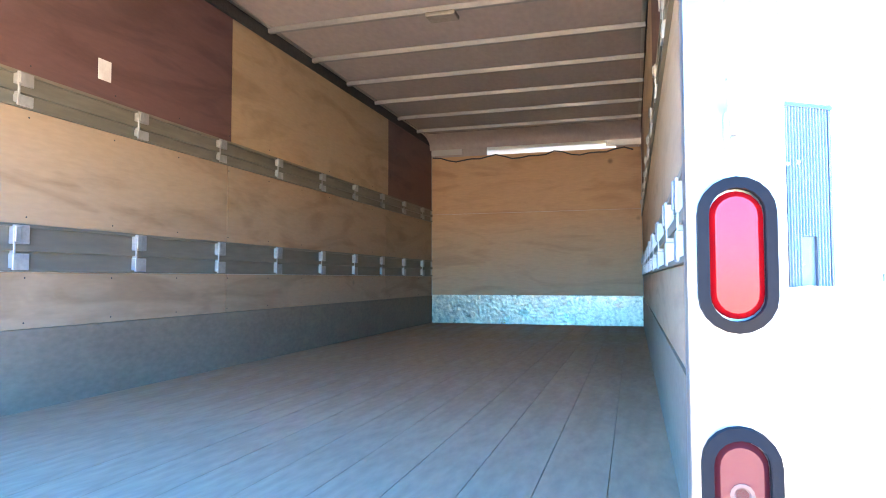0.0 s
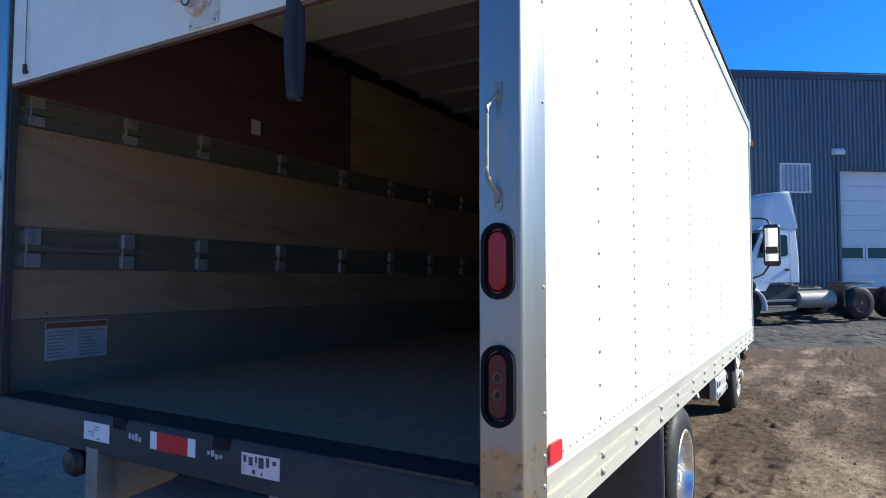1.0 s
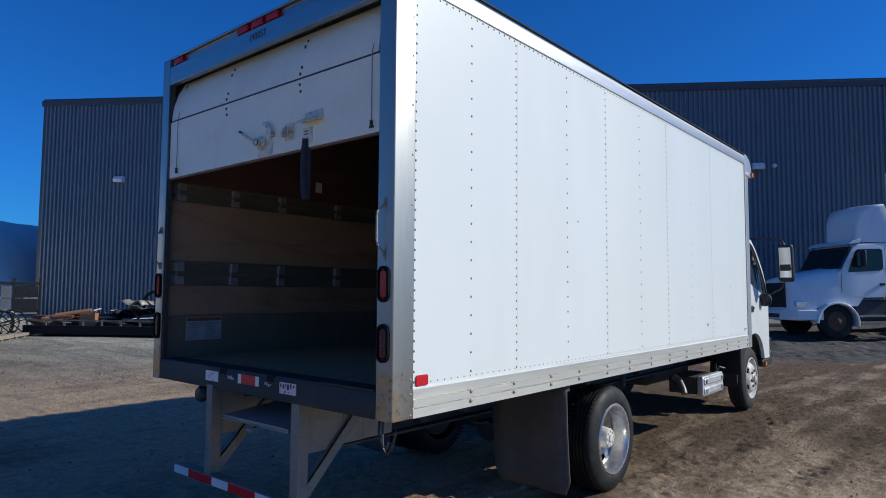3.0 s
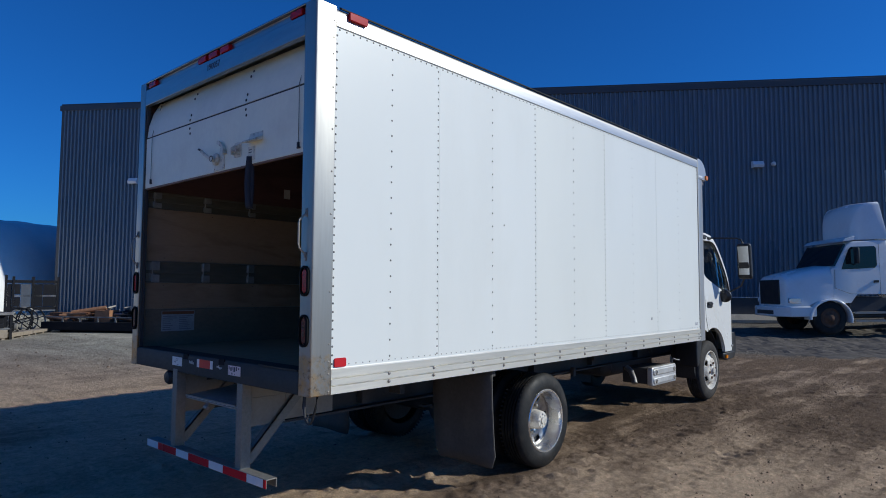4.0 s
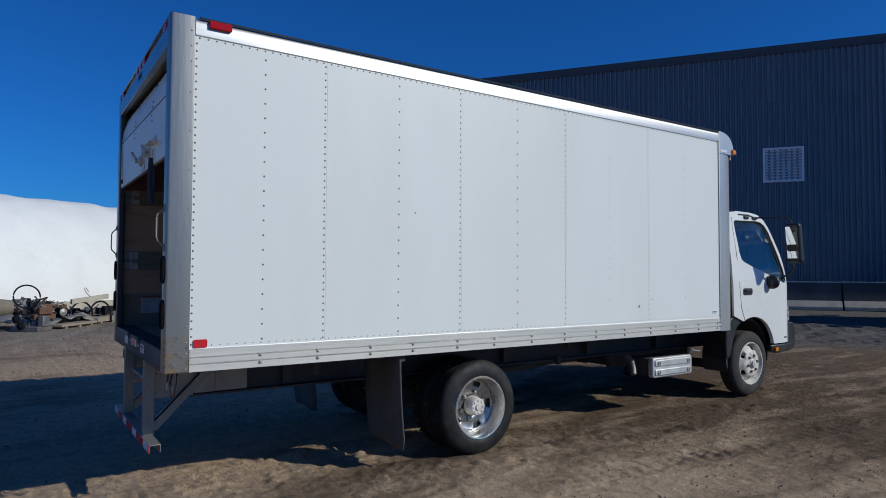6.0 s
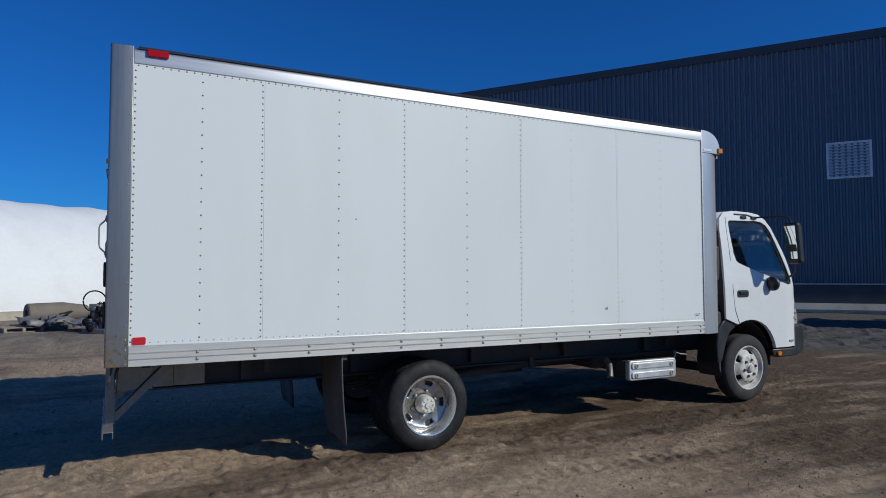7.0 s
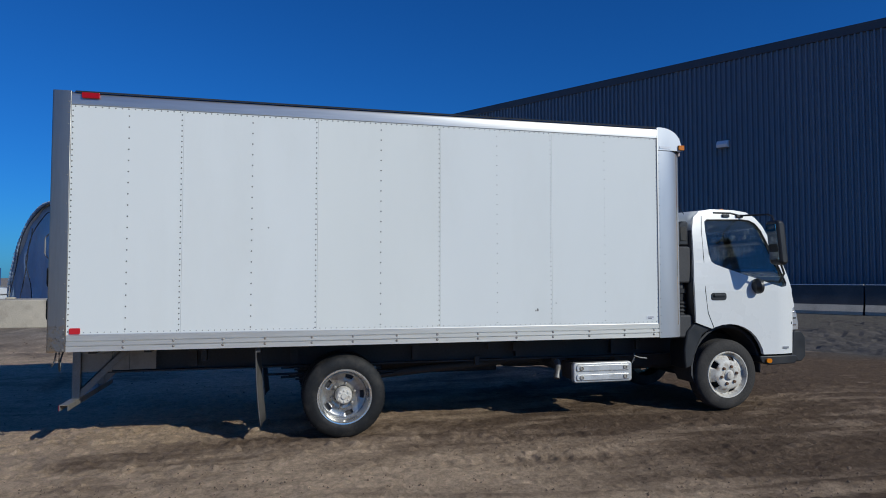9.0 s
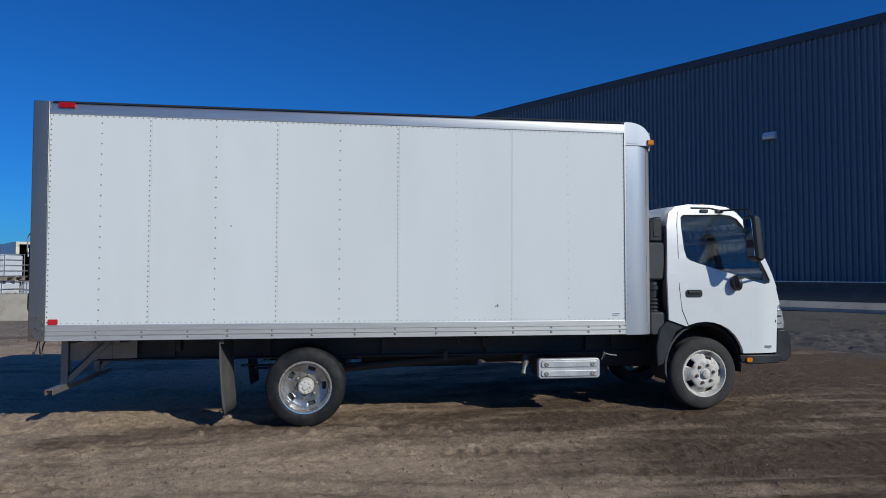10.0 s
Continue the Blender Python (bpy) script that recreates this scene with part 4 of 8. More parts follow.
# ---- the fabric shelter ----
def shelter():
    ang = math.degrees(math.atan2(0.866, -0.5))
    s = thing("fabric_shelter", "long white fabric storage shelter on an arched frame", "shelter", at=(-25.92, -8.35, 0.2), rz=ang)
    R, HIGH, SKEW, LEN, NA, NS = 4.41, 4.73, -0.175, 34.0, 40, 136

    def arch(a, r):
        """Across and up: a low gothic arch."""
        return -r * math.cos(a), HIGH * r / R * math.sin(a) ** 1.2
    bm = bm_new()
    rows = []
    for i in range(NS + 1):
        x = LEN * i / NS
        row = []
        for j in range(NA + 1):
            a = math.pi * j / NA
            sag = 0.05 * abs(math.sin(math.pi * x / 2.0)) ** 1.5 + 0.05 * noise.noise((x * 0.5, a * 3, 1)) + 0.03 * noise.noise((x * 1.7, a * 5, 4))
            r = R - sag
            y, z = arch(a, r)
            row.append(bm.verts.new((x + SKEW * y * (1 - x / LEN), y, z)))
        rows.append(row)
    for a, b in zip(rows, rows[1:]):
        for j in range(NA):
            bm.faces.new((a[j], a[j + 1], b[j + 1], b[j]))
    part("cover", bm, FABRIC, s, "taut white fabric cover", smooth=60)
    # gathered end curtain
    bm = bm_new()
    grid = []
    for i in range(49):
        y, h = arch(math.pi * i / 48, R * 0.985)
        grid.append([bm.verts.new((SKEW * y + 0.15 + 0.16 * noise.noise((y * 1.3, k * 0.15, 2)) + 0.05 * math.sin(y * 5 + k * 0.4), y, max(0.0, h) * k / 14)) for k in range(15)])
    for a, b in zip(grid, grid[1:]):
        for k in range(14):
            bm.faces.new((a[k], b[k], b[k + 1], a[k + 1]))
    part("end_curtain", bm, SHADE_FABRIC, s, "hanging creased fabric end curtain with blue shade in its colour", smooth=60)
    # seams in the curtain, and a torn strip that hangs out of it
    for q, top in ((0.9, 0.98), (0.62, 0.9)):
        bm = bm_new()
        tube(bm, [(-0.06 + SKEW * arch(math.pi * k / 30, R * q)[0] + 0.05 * math.sin(k * 0.8), arch(math.pi * k / 30, R * q)[0], top * max(0.0, arch(math.pi * k / 30, R)[1])) for k in range(14, 31)], 0.025, 6)
        part("curtain_seam", bm, WEB, s, "dark curtain seam")
    bm = bm_new()
    tube(bm, [(-0.1 + SKEW * (1.6 + 0.5 * math.sin(k * 0.35)) + 0.05 * math.sin(k), 1.6 + 0.5 * math.sin(k * 0.35), 3.6 - 0.32 * k) for k in range(11)], 0.022, 6)
    part("curtain_seam", bm, WEB, s)
    for yc, w, z1, z0 in ((-1.7, 0.22, 3.6, 0.5), (-2.0, 0.12, 2.4, 0.9), (-3.85, 0.2, 1.8, 0.1)):
        bm = bm_new()
        g = []
        for i in range(7):
            g.append([bm.verts.new((SKEW * yc - 0.05 - w * i / 6 * (0.35 + 0.65 * math.sin(math.pi * (k + 2) / 16)), yc + 0.1 * math.sin(i * 1.3 + k * 0.7), z1 + (z0 - z1) * k / 14 - 0.08 * (i % 2))) for k in range(15)])
        for a, b in zip(g, g[1:]):
            for k in range(14):
                bm.faces.new((a[k], b[k], b[k + 1], a[k + 1]))
        part("torn_strip", bm, FABRIC, s, "torn white fabric strip", smooth=60)
    bm = bm_new()
    ring = []
    for k in range(361):
        a = math.pi * k / 360
        r = R - 0.01 + 0.012 * math.sin(k * 0.9) + 0.015 * noise.noise((k * 0.37, 0, 7))
        y, z = arch(a, r)
        ring.append((SKEW * y - 0.03 + 0.03 * math.sin(k * 1.3), y, max(0.0, z)))
    tube(bm, ring, 0.055, 6)
    # The end arch takes the same shade-tinted colour.
    part("end_arch", bm, SHADE_FABRIC, s, "gathered fabric over the end arch")
    boxes("base_rail", [(0.8, LEN, -R - 0.12, -R + 0.1, -0.3, 0.12)], CONCRETE, s)
    boxes("base_rail", [(0, LEN, R - 0.1, R + 0.12, -0.3, 0.12)], CONCRETE, s)


shelter()


# ---- concrete blocks, totes and containers beyond the truck's tail ----
def concrete_block(x, y, rz, w=1.78, d=0.75, h=0.8, z=0.0):
    bm = bm_new()
    quad_box(bm, -w / 2, w / 2, -d / 2, d / 2, 0, h)
    quad_box(bm, -w / 2 + 0.2, -w / 2 + 0.45, -0.12, 0.12, h - 0.001, h + 0.06)
    quad_box(bm, w / 2 - 0.45, w / 2 - 0.2, -0.12, 0.12, h - 0.001, h + 0.06)
    ob = part("concrete_block", bm, CONCRETE, None, bevel=0.03)
    ob.matrix_basis = pose(x, y, z - 0.01, 0, 0, rz)
    return tagged(ob, "large rough grey concrete block on the earth", "concrete block", "concrete blocks")


concrete_block(-19.75, -4.4, 160, 2.3, 0.8, 0.7)
for k in range(3):
    concrete_block(-16.75 + 0.04 * k, -5.92 - 1.84 * k, 91, 1.82, 1.4, 0.87)


def tote(x, y, z, rz, tall=1.0):
    t = thing("liquid_tote", "white plastic liquid tote in a galvanised wire cage", "tote", "totes", at=(x, y, z), rz=rz)
    t.scale = (1, 1, tall)
    bm = bm_new()
    quad_box(bm, -0.55, 0.55, -0.45, 0.45, 0.16, 1.08)
    part("bottle", bm, mat("milky_plastic", (0.72, 0.74, 0.76), 0.45, var=0.06, big=3, fine=20, bump=0.03), t, "milky plastic bottle", 0.06)
    bm = bm_new()
    for k in range(7):
        q = -0.57 + 1.14 * k / 6
        tube(bm, [(q, -0.48, 0.14), (q, -0.48, 1.12)], 0.012, 6)
        tube(bm, [(q, 0.48, 0.14), (q, 0.48, 1.12)], 0.012, 6)
    for k in range(5):
        z1 = 0.18 + 0.92 * k / 4
        tube(bm, [(-0.58, -0.49, z1), (0.58, -0.49, z1), (0.58, 0.49, z1), (-0.58, 0.49, z1), (-0.58, -0.49, z1)], 0.012, 6)
    part("cage", bm, STEEL, t, "wire cage")
    boxes("pallet", [(-0.6, 0.6, -0.5, -0.38, 0, 0.13), (-0.6, 0.6, -0.06, 0.06, 0, 0.13), (-0.6, 0.6, 0.38, 0.5, 0, 0.13), (-0.6, 0.6, -0.5, 0.5, 0.13, 0.15)], WOOD_GREY, t)


def container(name, label, x, y, z, rz, material, length=6.0):
    c = thing(name, label, "container", at=(x, y, z), rz=rz)
    h, w = 2.6, 2.44
    boxes("roof", [(0, length, -w / 2, w / 2, h, h + 0.06)], material, c)
    boxes("floor", [(0, length, -w / 2, w / 2, 0.02, 0.15)], WOOD_GREY, c)
    boxes("end_wall", [(0, 0.06, -w / 2 + 0.06, w / 2 - 0.06, 0.15, h)], material, c)
    boxes("end_wall", [(length - 0.06, length, -w / 2 + 0.06, w / 2 - 0.06, 0.15, h)], material, c)
    for s in (-1, 1):
        bm = bm_new()
        quad_box(bm, 0, length, *sorted((s * w / 2, s * (w / 2 - 0.06))), 0.15, h)
        for k in range(int(length / 0.28)):
            quad_box(bm, 0.15 + k * 0.28, 0.27 + k * 0.28, *sorted((s * w / 2, s * (w / 2 + 0.03))), 0.2, h - 0.1)
        part("side_wall", bm, material, c, "corrugated side wall")
    return c


def open_trailer(x, y, rz):
    """A box trailer whose open rear end looks along its own -x."""
    t = thing("open_box_trailer", "old white box trailer with a rusty cream frame, rear end open", "trailer", at=(x, y, 0), rz=rz)
    pale = mat("faded_frame_paint", (0.74, 0.68, 0.54), 0.6, var=0.25, big=3, fine=30, bump=0.1, dirt=(0.3, 0.16, 0.07), dirt_amount=0.8, dirt_scale=5)
    w, L, z0, z1 = 1.25, 9.0, 0.75, 3.16
    for q in (-1, 1):
        boxes("frame_post", [(-0.02, 0.1, *sorted((q * w, q * (w - 0.16))), z0 - 0.15, z1)], pale, t, "rusty cream rear post", 0.01)
        boxes("side_wall", [(0.1, L, *sorted((q * w, q * (w - 0.04))), z0, z1)], WHITE_METAL, t, "dull white side wall")
        for x1 in (6.9, 8.1):
            bm = bm_new()
            lathe(bm, [(0, 0.3), (0, 0.5), (-0.25, 0.5), (-0.25, 0.3)], (x1, q * 1.2, 0.5), (0, q, 0), 24)
            part("wheel", bm, RUBBER, t)
    boxes("header", [(-0.02, 0.1, -w + 0.16, w - 0.16, z1 - 0.13, z1)], pale, t, "rusty cream header", 0.01)
    boxes("roof", [(0.1, L, -w + 0.04, w - 0.04, z1 - 0.04, z1)], WHITE_METAL, t)
    boxes("floor", [(-0.02, L, -w + 0.04, w - 0.04, z0 - 0.15, z0)], WOOD_GREY, t)
    # Black end wall, shelves and linings put the interior's shade into colour.
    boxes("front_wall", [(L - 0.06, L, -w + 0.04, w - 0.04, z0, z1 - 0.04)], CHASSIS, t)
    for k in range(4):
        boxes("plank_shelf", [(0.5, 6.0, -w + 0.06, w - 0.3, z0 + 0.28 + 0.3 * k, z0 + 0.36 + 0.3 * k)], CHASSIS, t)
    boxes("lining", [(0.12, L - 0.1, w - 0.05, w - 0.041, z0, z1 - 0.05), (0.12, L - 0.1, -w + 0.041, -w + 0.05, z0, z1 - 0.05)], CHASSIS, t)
    boxes("hanging_rod", [(0.3, 0.34, 0.62, 0.66, z1 - 0.75, z1 - 0.1)], PAPER, t)
    boxes("under_run_bar", [(0.0, 0.08, -1.1, 1.1, 0.32, 0.42)], CHASSIS, t)
    for q in (-0.8, 0.8):
        boxes("bar_stay", [(0.0, 0.08, q - 0.04, q + 0.04, 0.42, z0 - 0.15)], CHASSIS, t)
    for q in (-1.0, 1.0):
        boxes("landing_leg", [(1.4, 1.52, q - 0.06, q + 0.06, 0.0, z0 - 0.15)], STEEL, t)


open_trailer(-29.75, -13.1, 215)
container("blue_container", "blue steel storage container far behind the blocks", -66, -26, -0.2, -100, BLUE_BOX)
for x, y, z in ((-17.85, -7.75, 0.0), (-18.3, -9.6, 0.0), (-19.2, -8.65, 0.0), (-18.25, -9.5, 1.29)):
    tote(x, y, z, -101.5, 0.84 if z else 1.14)


# ---- far trailer and hill beyond the warehouse's end ----
def far_trailer():
    t = thing("parked_trailer", "white box trailer parked far beyond the warehouse", "trailer", at=(19.5, 71, 0.9), rz=-15)
    boxes("body", [(-6, 6, -1.25, 1.25, 1.0, 3.9)], WHITE_METAL, t, "", 0.03)
    for sx in (-4.6, -3.4):
        for sy in (-1.1, 0.9):
            bm = bm_new()
            lathe(bm, [(0, 0.3), (0, 0.5), (0.25, 0.5), (0.25, 0.3)], (sx, sy, 0.5), (0, 1, 0), 20)
            part("wheel", bm, RUBBER, t)
    for q in (-0.82, 0.82):
        boxes("landing_leg", [(3.4, 3.55, q - 0.07, q + 0.07, 0.0, 1.0)], STEEL, t)


far_trailer()


def hill():
    rng = np.random.RandomState(2)
    bm = bm_new()
    rows = []
    for j in range(9):
        row = []
        for i in range(60):
            a = radians(50 + 0.75 * i)
            d = 190 + 14 * j
            h = (1 - ((j - 4) / 4.2) ** 2) * (13 + 5 * math.sin(i * 0.13) + 2.0 * noise.noise((i * 0.35, j * 0.6, 3)))
            row.append(bm.verts.new((d * math.cos(a), d * math.sin(a), max(-1, h) - 0.5)))
        rows.append(row)
    for a, b in zip(rows, rows[1:]):
        for i in range(59):
            bm.faces.new((a[i], a[i + 1], b[i + 1], b[i]))
    tagged(part("hill", bm, HILL, None, smooth=60), "low wooded hill on the horizon", "hill", kind="structure")


hill()


# ---- the box truck: its right side lies in x = 0, its tail at y = -0.15, and it points along y ----
W = 2.42
truck = thing("box_truck", "white box truck with aluminium-trimmed cargo box, roller door half open", "truck")


def flip(x):
    return -W - x


SEAMS = (0.0, 0.925, 2.13, 3.336, 4.53, 5.768)
MIDS = (0.468, 1.53, 2.736, 3.928, 5.134)
Z_LOW, Z_TOP = 1.035, 3.09


def side_panels():
    for side in (1, -1):
        for i in range(5):
            y0, y1 = SEAMS[i] + 0.0007, SEAMS[i + 1] - 0.0007
            xa, xb = (-0.034, -0.004) if side == 1 else (flip(-0.004), flip(-0.034))
            bm = bm_new()
            quad_box(bm, xa, xb, y0, y1, Z_LOW, Z_TOP)
            p = part("side_panel", bm, PANEL_WARM if i == 2 else PANEL, truck, "white fibreglass side panel")
            if side < 0:
                continue
            bm = bm_new()
            for y in ((y0 + 0.012,) if i == 0 else ()):
                for k in range(40):
                    stud(bm, (-0.004, y, 1.085 + k * 0.0497), (1, 0, 0), 0.0072)
            for k in range(41):
                stud(bm, (-0.004, y1 - 0.014, 1.085 + k * 0.0488), (1, 0, 0), 0.0072 if i < 3 else 0.0055)
            tagged(part("seam_rivets", bm, RIVET, p, "", smooth=50), kind="stuff")
            bm = bm_new()
            for k in range(20):
                stud(bm, (-0.004, MIDS[i], 1.1 + k * 0.1), (1, 0, 0), 0.0074 if i < 3 else 0.0052)
            tagged(part("centre_rivets", bm, RIVET, p, "", smooth=50), kind="stuff")
            bm = bm_new()
            k = int((y1 - y0) / 0.052)
            for j in range(k):
                y = y0 + 0.03 + j * (y1 - y0 - 0.06) / (k - 1)
                stud(bm, (-0.004, y, 1.077), (1, 0, 0), 0.0045)
                stud(bm, (-0.004, y, 3.062), (1, 0, 0), 0.0065)
            tagged(part("edge_rivets", bm, RIVET, p, "", smooth=50), kind="stuff")
    # scuffs on the panels
    for y, z, w, h in ((4.365, 1.222, 0.018, 0.03), (4.345, 1.215, 0.012, 0.016), (4.57, 1.29, 0.012, 0.01), (1.68, 2.02, 0.014, 0.012)):
        bm = bm_new()
        prism(bm, rounded(y, z, w, h, min(w, h) * 0.4, 3), "x", -0.0045, -0.003)
        part("scuff", bm, SCRAP, truck, smooth=0)
    pl = boxes("maker_plate", [(-0.004, -0.001, 5.62, 5.71, 1.105, 1.14)], LOUVRE, truck, "small grey maker plate")
    boxes("print_bar", [(-0.001, -0.0004, 5.63, 5.7, 1.125, 1.133)], INK, pl)
    boxes("print_bar", [(-0.001, -0.0004, 5.63, 5.68, 1.111, 1.117)], INK, pl)


side_panels()


def rails():
    for side in (1, -1):
        def X(x):
            return x if side == 1 else flip(x)
        # stepped bottom rail
        bm = bm_new()
        pts = [(X(a), z) for a, z in ((-0.05, 0.912), (0.004, 0.912), (0.004, 0.955), (-0.008, 0.957), (-0.008, 0.963), (0.006, 0.965), (0.006, 0.998),
                                      (-0.008, 1.0), (-0.008, 1.006), (0.004, 1.008), (0.004, 1.05), (-0.002, 1.056), (-0.003, 1.062), (-0.05, 1.062))]
        prism(bm, pts, "y", 0.002, 5.768)
        r = part("bottom_rail", bm, ALU_RAIL, truck, "ribbed aluminium bottom rail")
        if side == 1:
            for y in (0.457, 0.87, 1.291, 1.661, 2.087, 2.471, 2.896, 3.3, 3.72, 4.13, 4.53, 4.94, 5.35, 5.7):
                for z in (0.994, 0.945):
                    bm = bm_new()
                    stud(bm, (0.005, y, z), (1, 0, 0), 0.013, 0.7, 8)
                    part("bolt", bm, STEEL, r, smooth=50)
        # rolled top rail
        bm = bm_new()
        pts = [(X(a), z) for a, z in ((-0.003, 3.074), (0.005, 3.078), (0.006, 3.15), (0.002, 3.17), (-0.008, 3.185), (-0.03, 3.196), (-0.09, 3.2), (-0.09, 3.12), (-0.036, 3.12), (-0.036, 3.074))]
        prism(bm, pts, "y", 0.002, 5.768)
        part("top_rail", bm, TOP_RAIL, truck, "rolled aluminium top rail")
        # dark drip edge
        bm = bm_new()
        prism(bm, [(X(-0.01), 3.19), (X(0.012), 3.184), (X(0.014), 3.192), (X(-0.01), 3.204)], "y", 0.03, 5.76)
        part("drip_edge", bm, SILL, truck)
        # front corner post, rounded in plan
        bm = bm_new()
        def nose(q, a, b):
            c, d = math.cos(radians(q)), math.sin(radians(q))
            return X(-0.28 + a * abs(c) ** (2 / 3)), 5.772 + b * abs(d) ** (2 / 3)
        arc = [nose(q, 0.284, 0.352) for q in range(0, 91, 6)]
        inner = [nose(q, 0.268, 0.336) for q in range(90, -1, -6)]
        prism(bm, arc + inner, "z", 0.905, 2.94)
        part("front_post", bm, CAP, truck, "rounded aluminium front corner post")
        # the rounded cap over it: a flat cheek and a curved front edge
        bm = bm_new()
        arc = [(5.775 + 0.3 * math.sin(radians(a)) ** 0.8, 2.944 + 0.258 * math.cos(radians(a)) ** 0.8) for a in range(0, 91, 6)]
        inn = [(5.775 + 0.28 * math.sin(radians(a)) ** 0.8, 2.944 + 0.233 * math.cos(radians(a)) ** 0.8) for a in range(90, -1, -6)]
        prism(bm, arc + [(5.775, 2.944)], "x", *sorted((X(-0.02), X(0.002))))
        prism(bm, arc + inn, "x", *sorted((X(-0.42), X(-0.02))))
        part("corner_cap", bm, CAP, truck, "dull grey rounded corner cap", 0.004)
        bm = bm_new()
        quad_box(bm, *(sorted((X(0.002), X(0.006)))), 5.8, 5.93, 2.965, 2.99)
        part("cap_plate", bm, LOUVRE, truck)
        bm = bm_new()
        for k in range(22):
            stud(bm, (X(0.0035), 5.788, 0.96 + k * 0.092), (1 if side == 1 else -1, 0, 0), 0.0055)
        tagged(part("post_rivets", bm, RIVET, truck, smooth=50), kind="stuff")
        bm = bm_new()
        quad_box(bm, *(sorted((X(-0.03), X(0.02)))), 6.03, 6.1, 2.955, 3.01)
        part("marker_lamp", bm, AMBER, truck, "amber corner marker lamp", 0.006)
    boxes("seam_strip", [(-0.003, 0.007, 5.7655, 5.777, 0.912, 3.19)], ALU, truck)


rails()


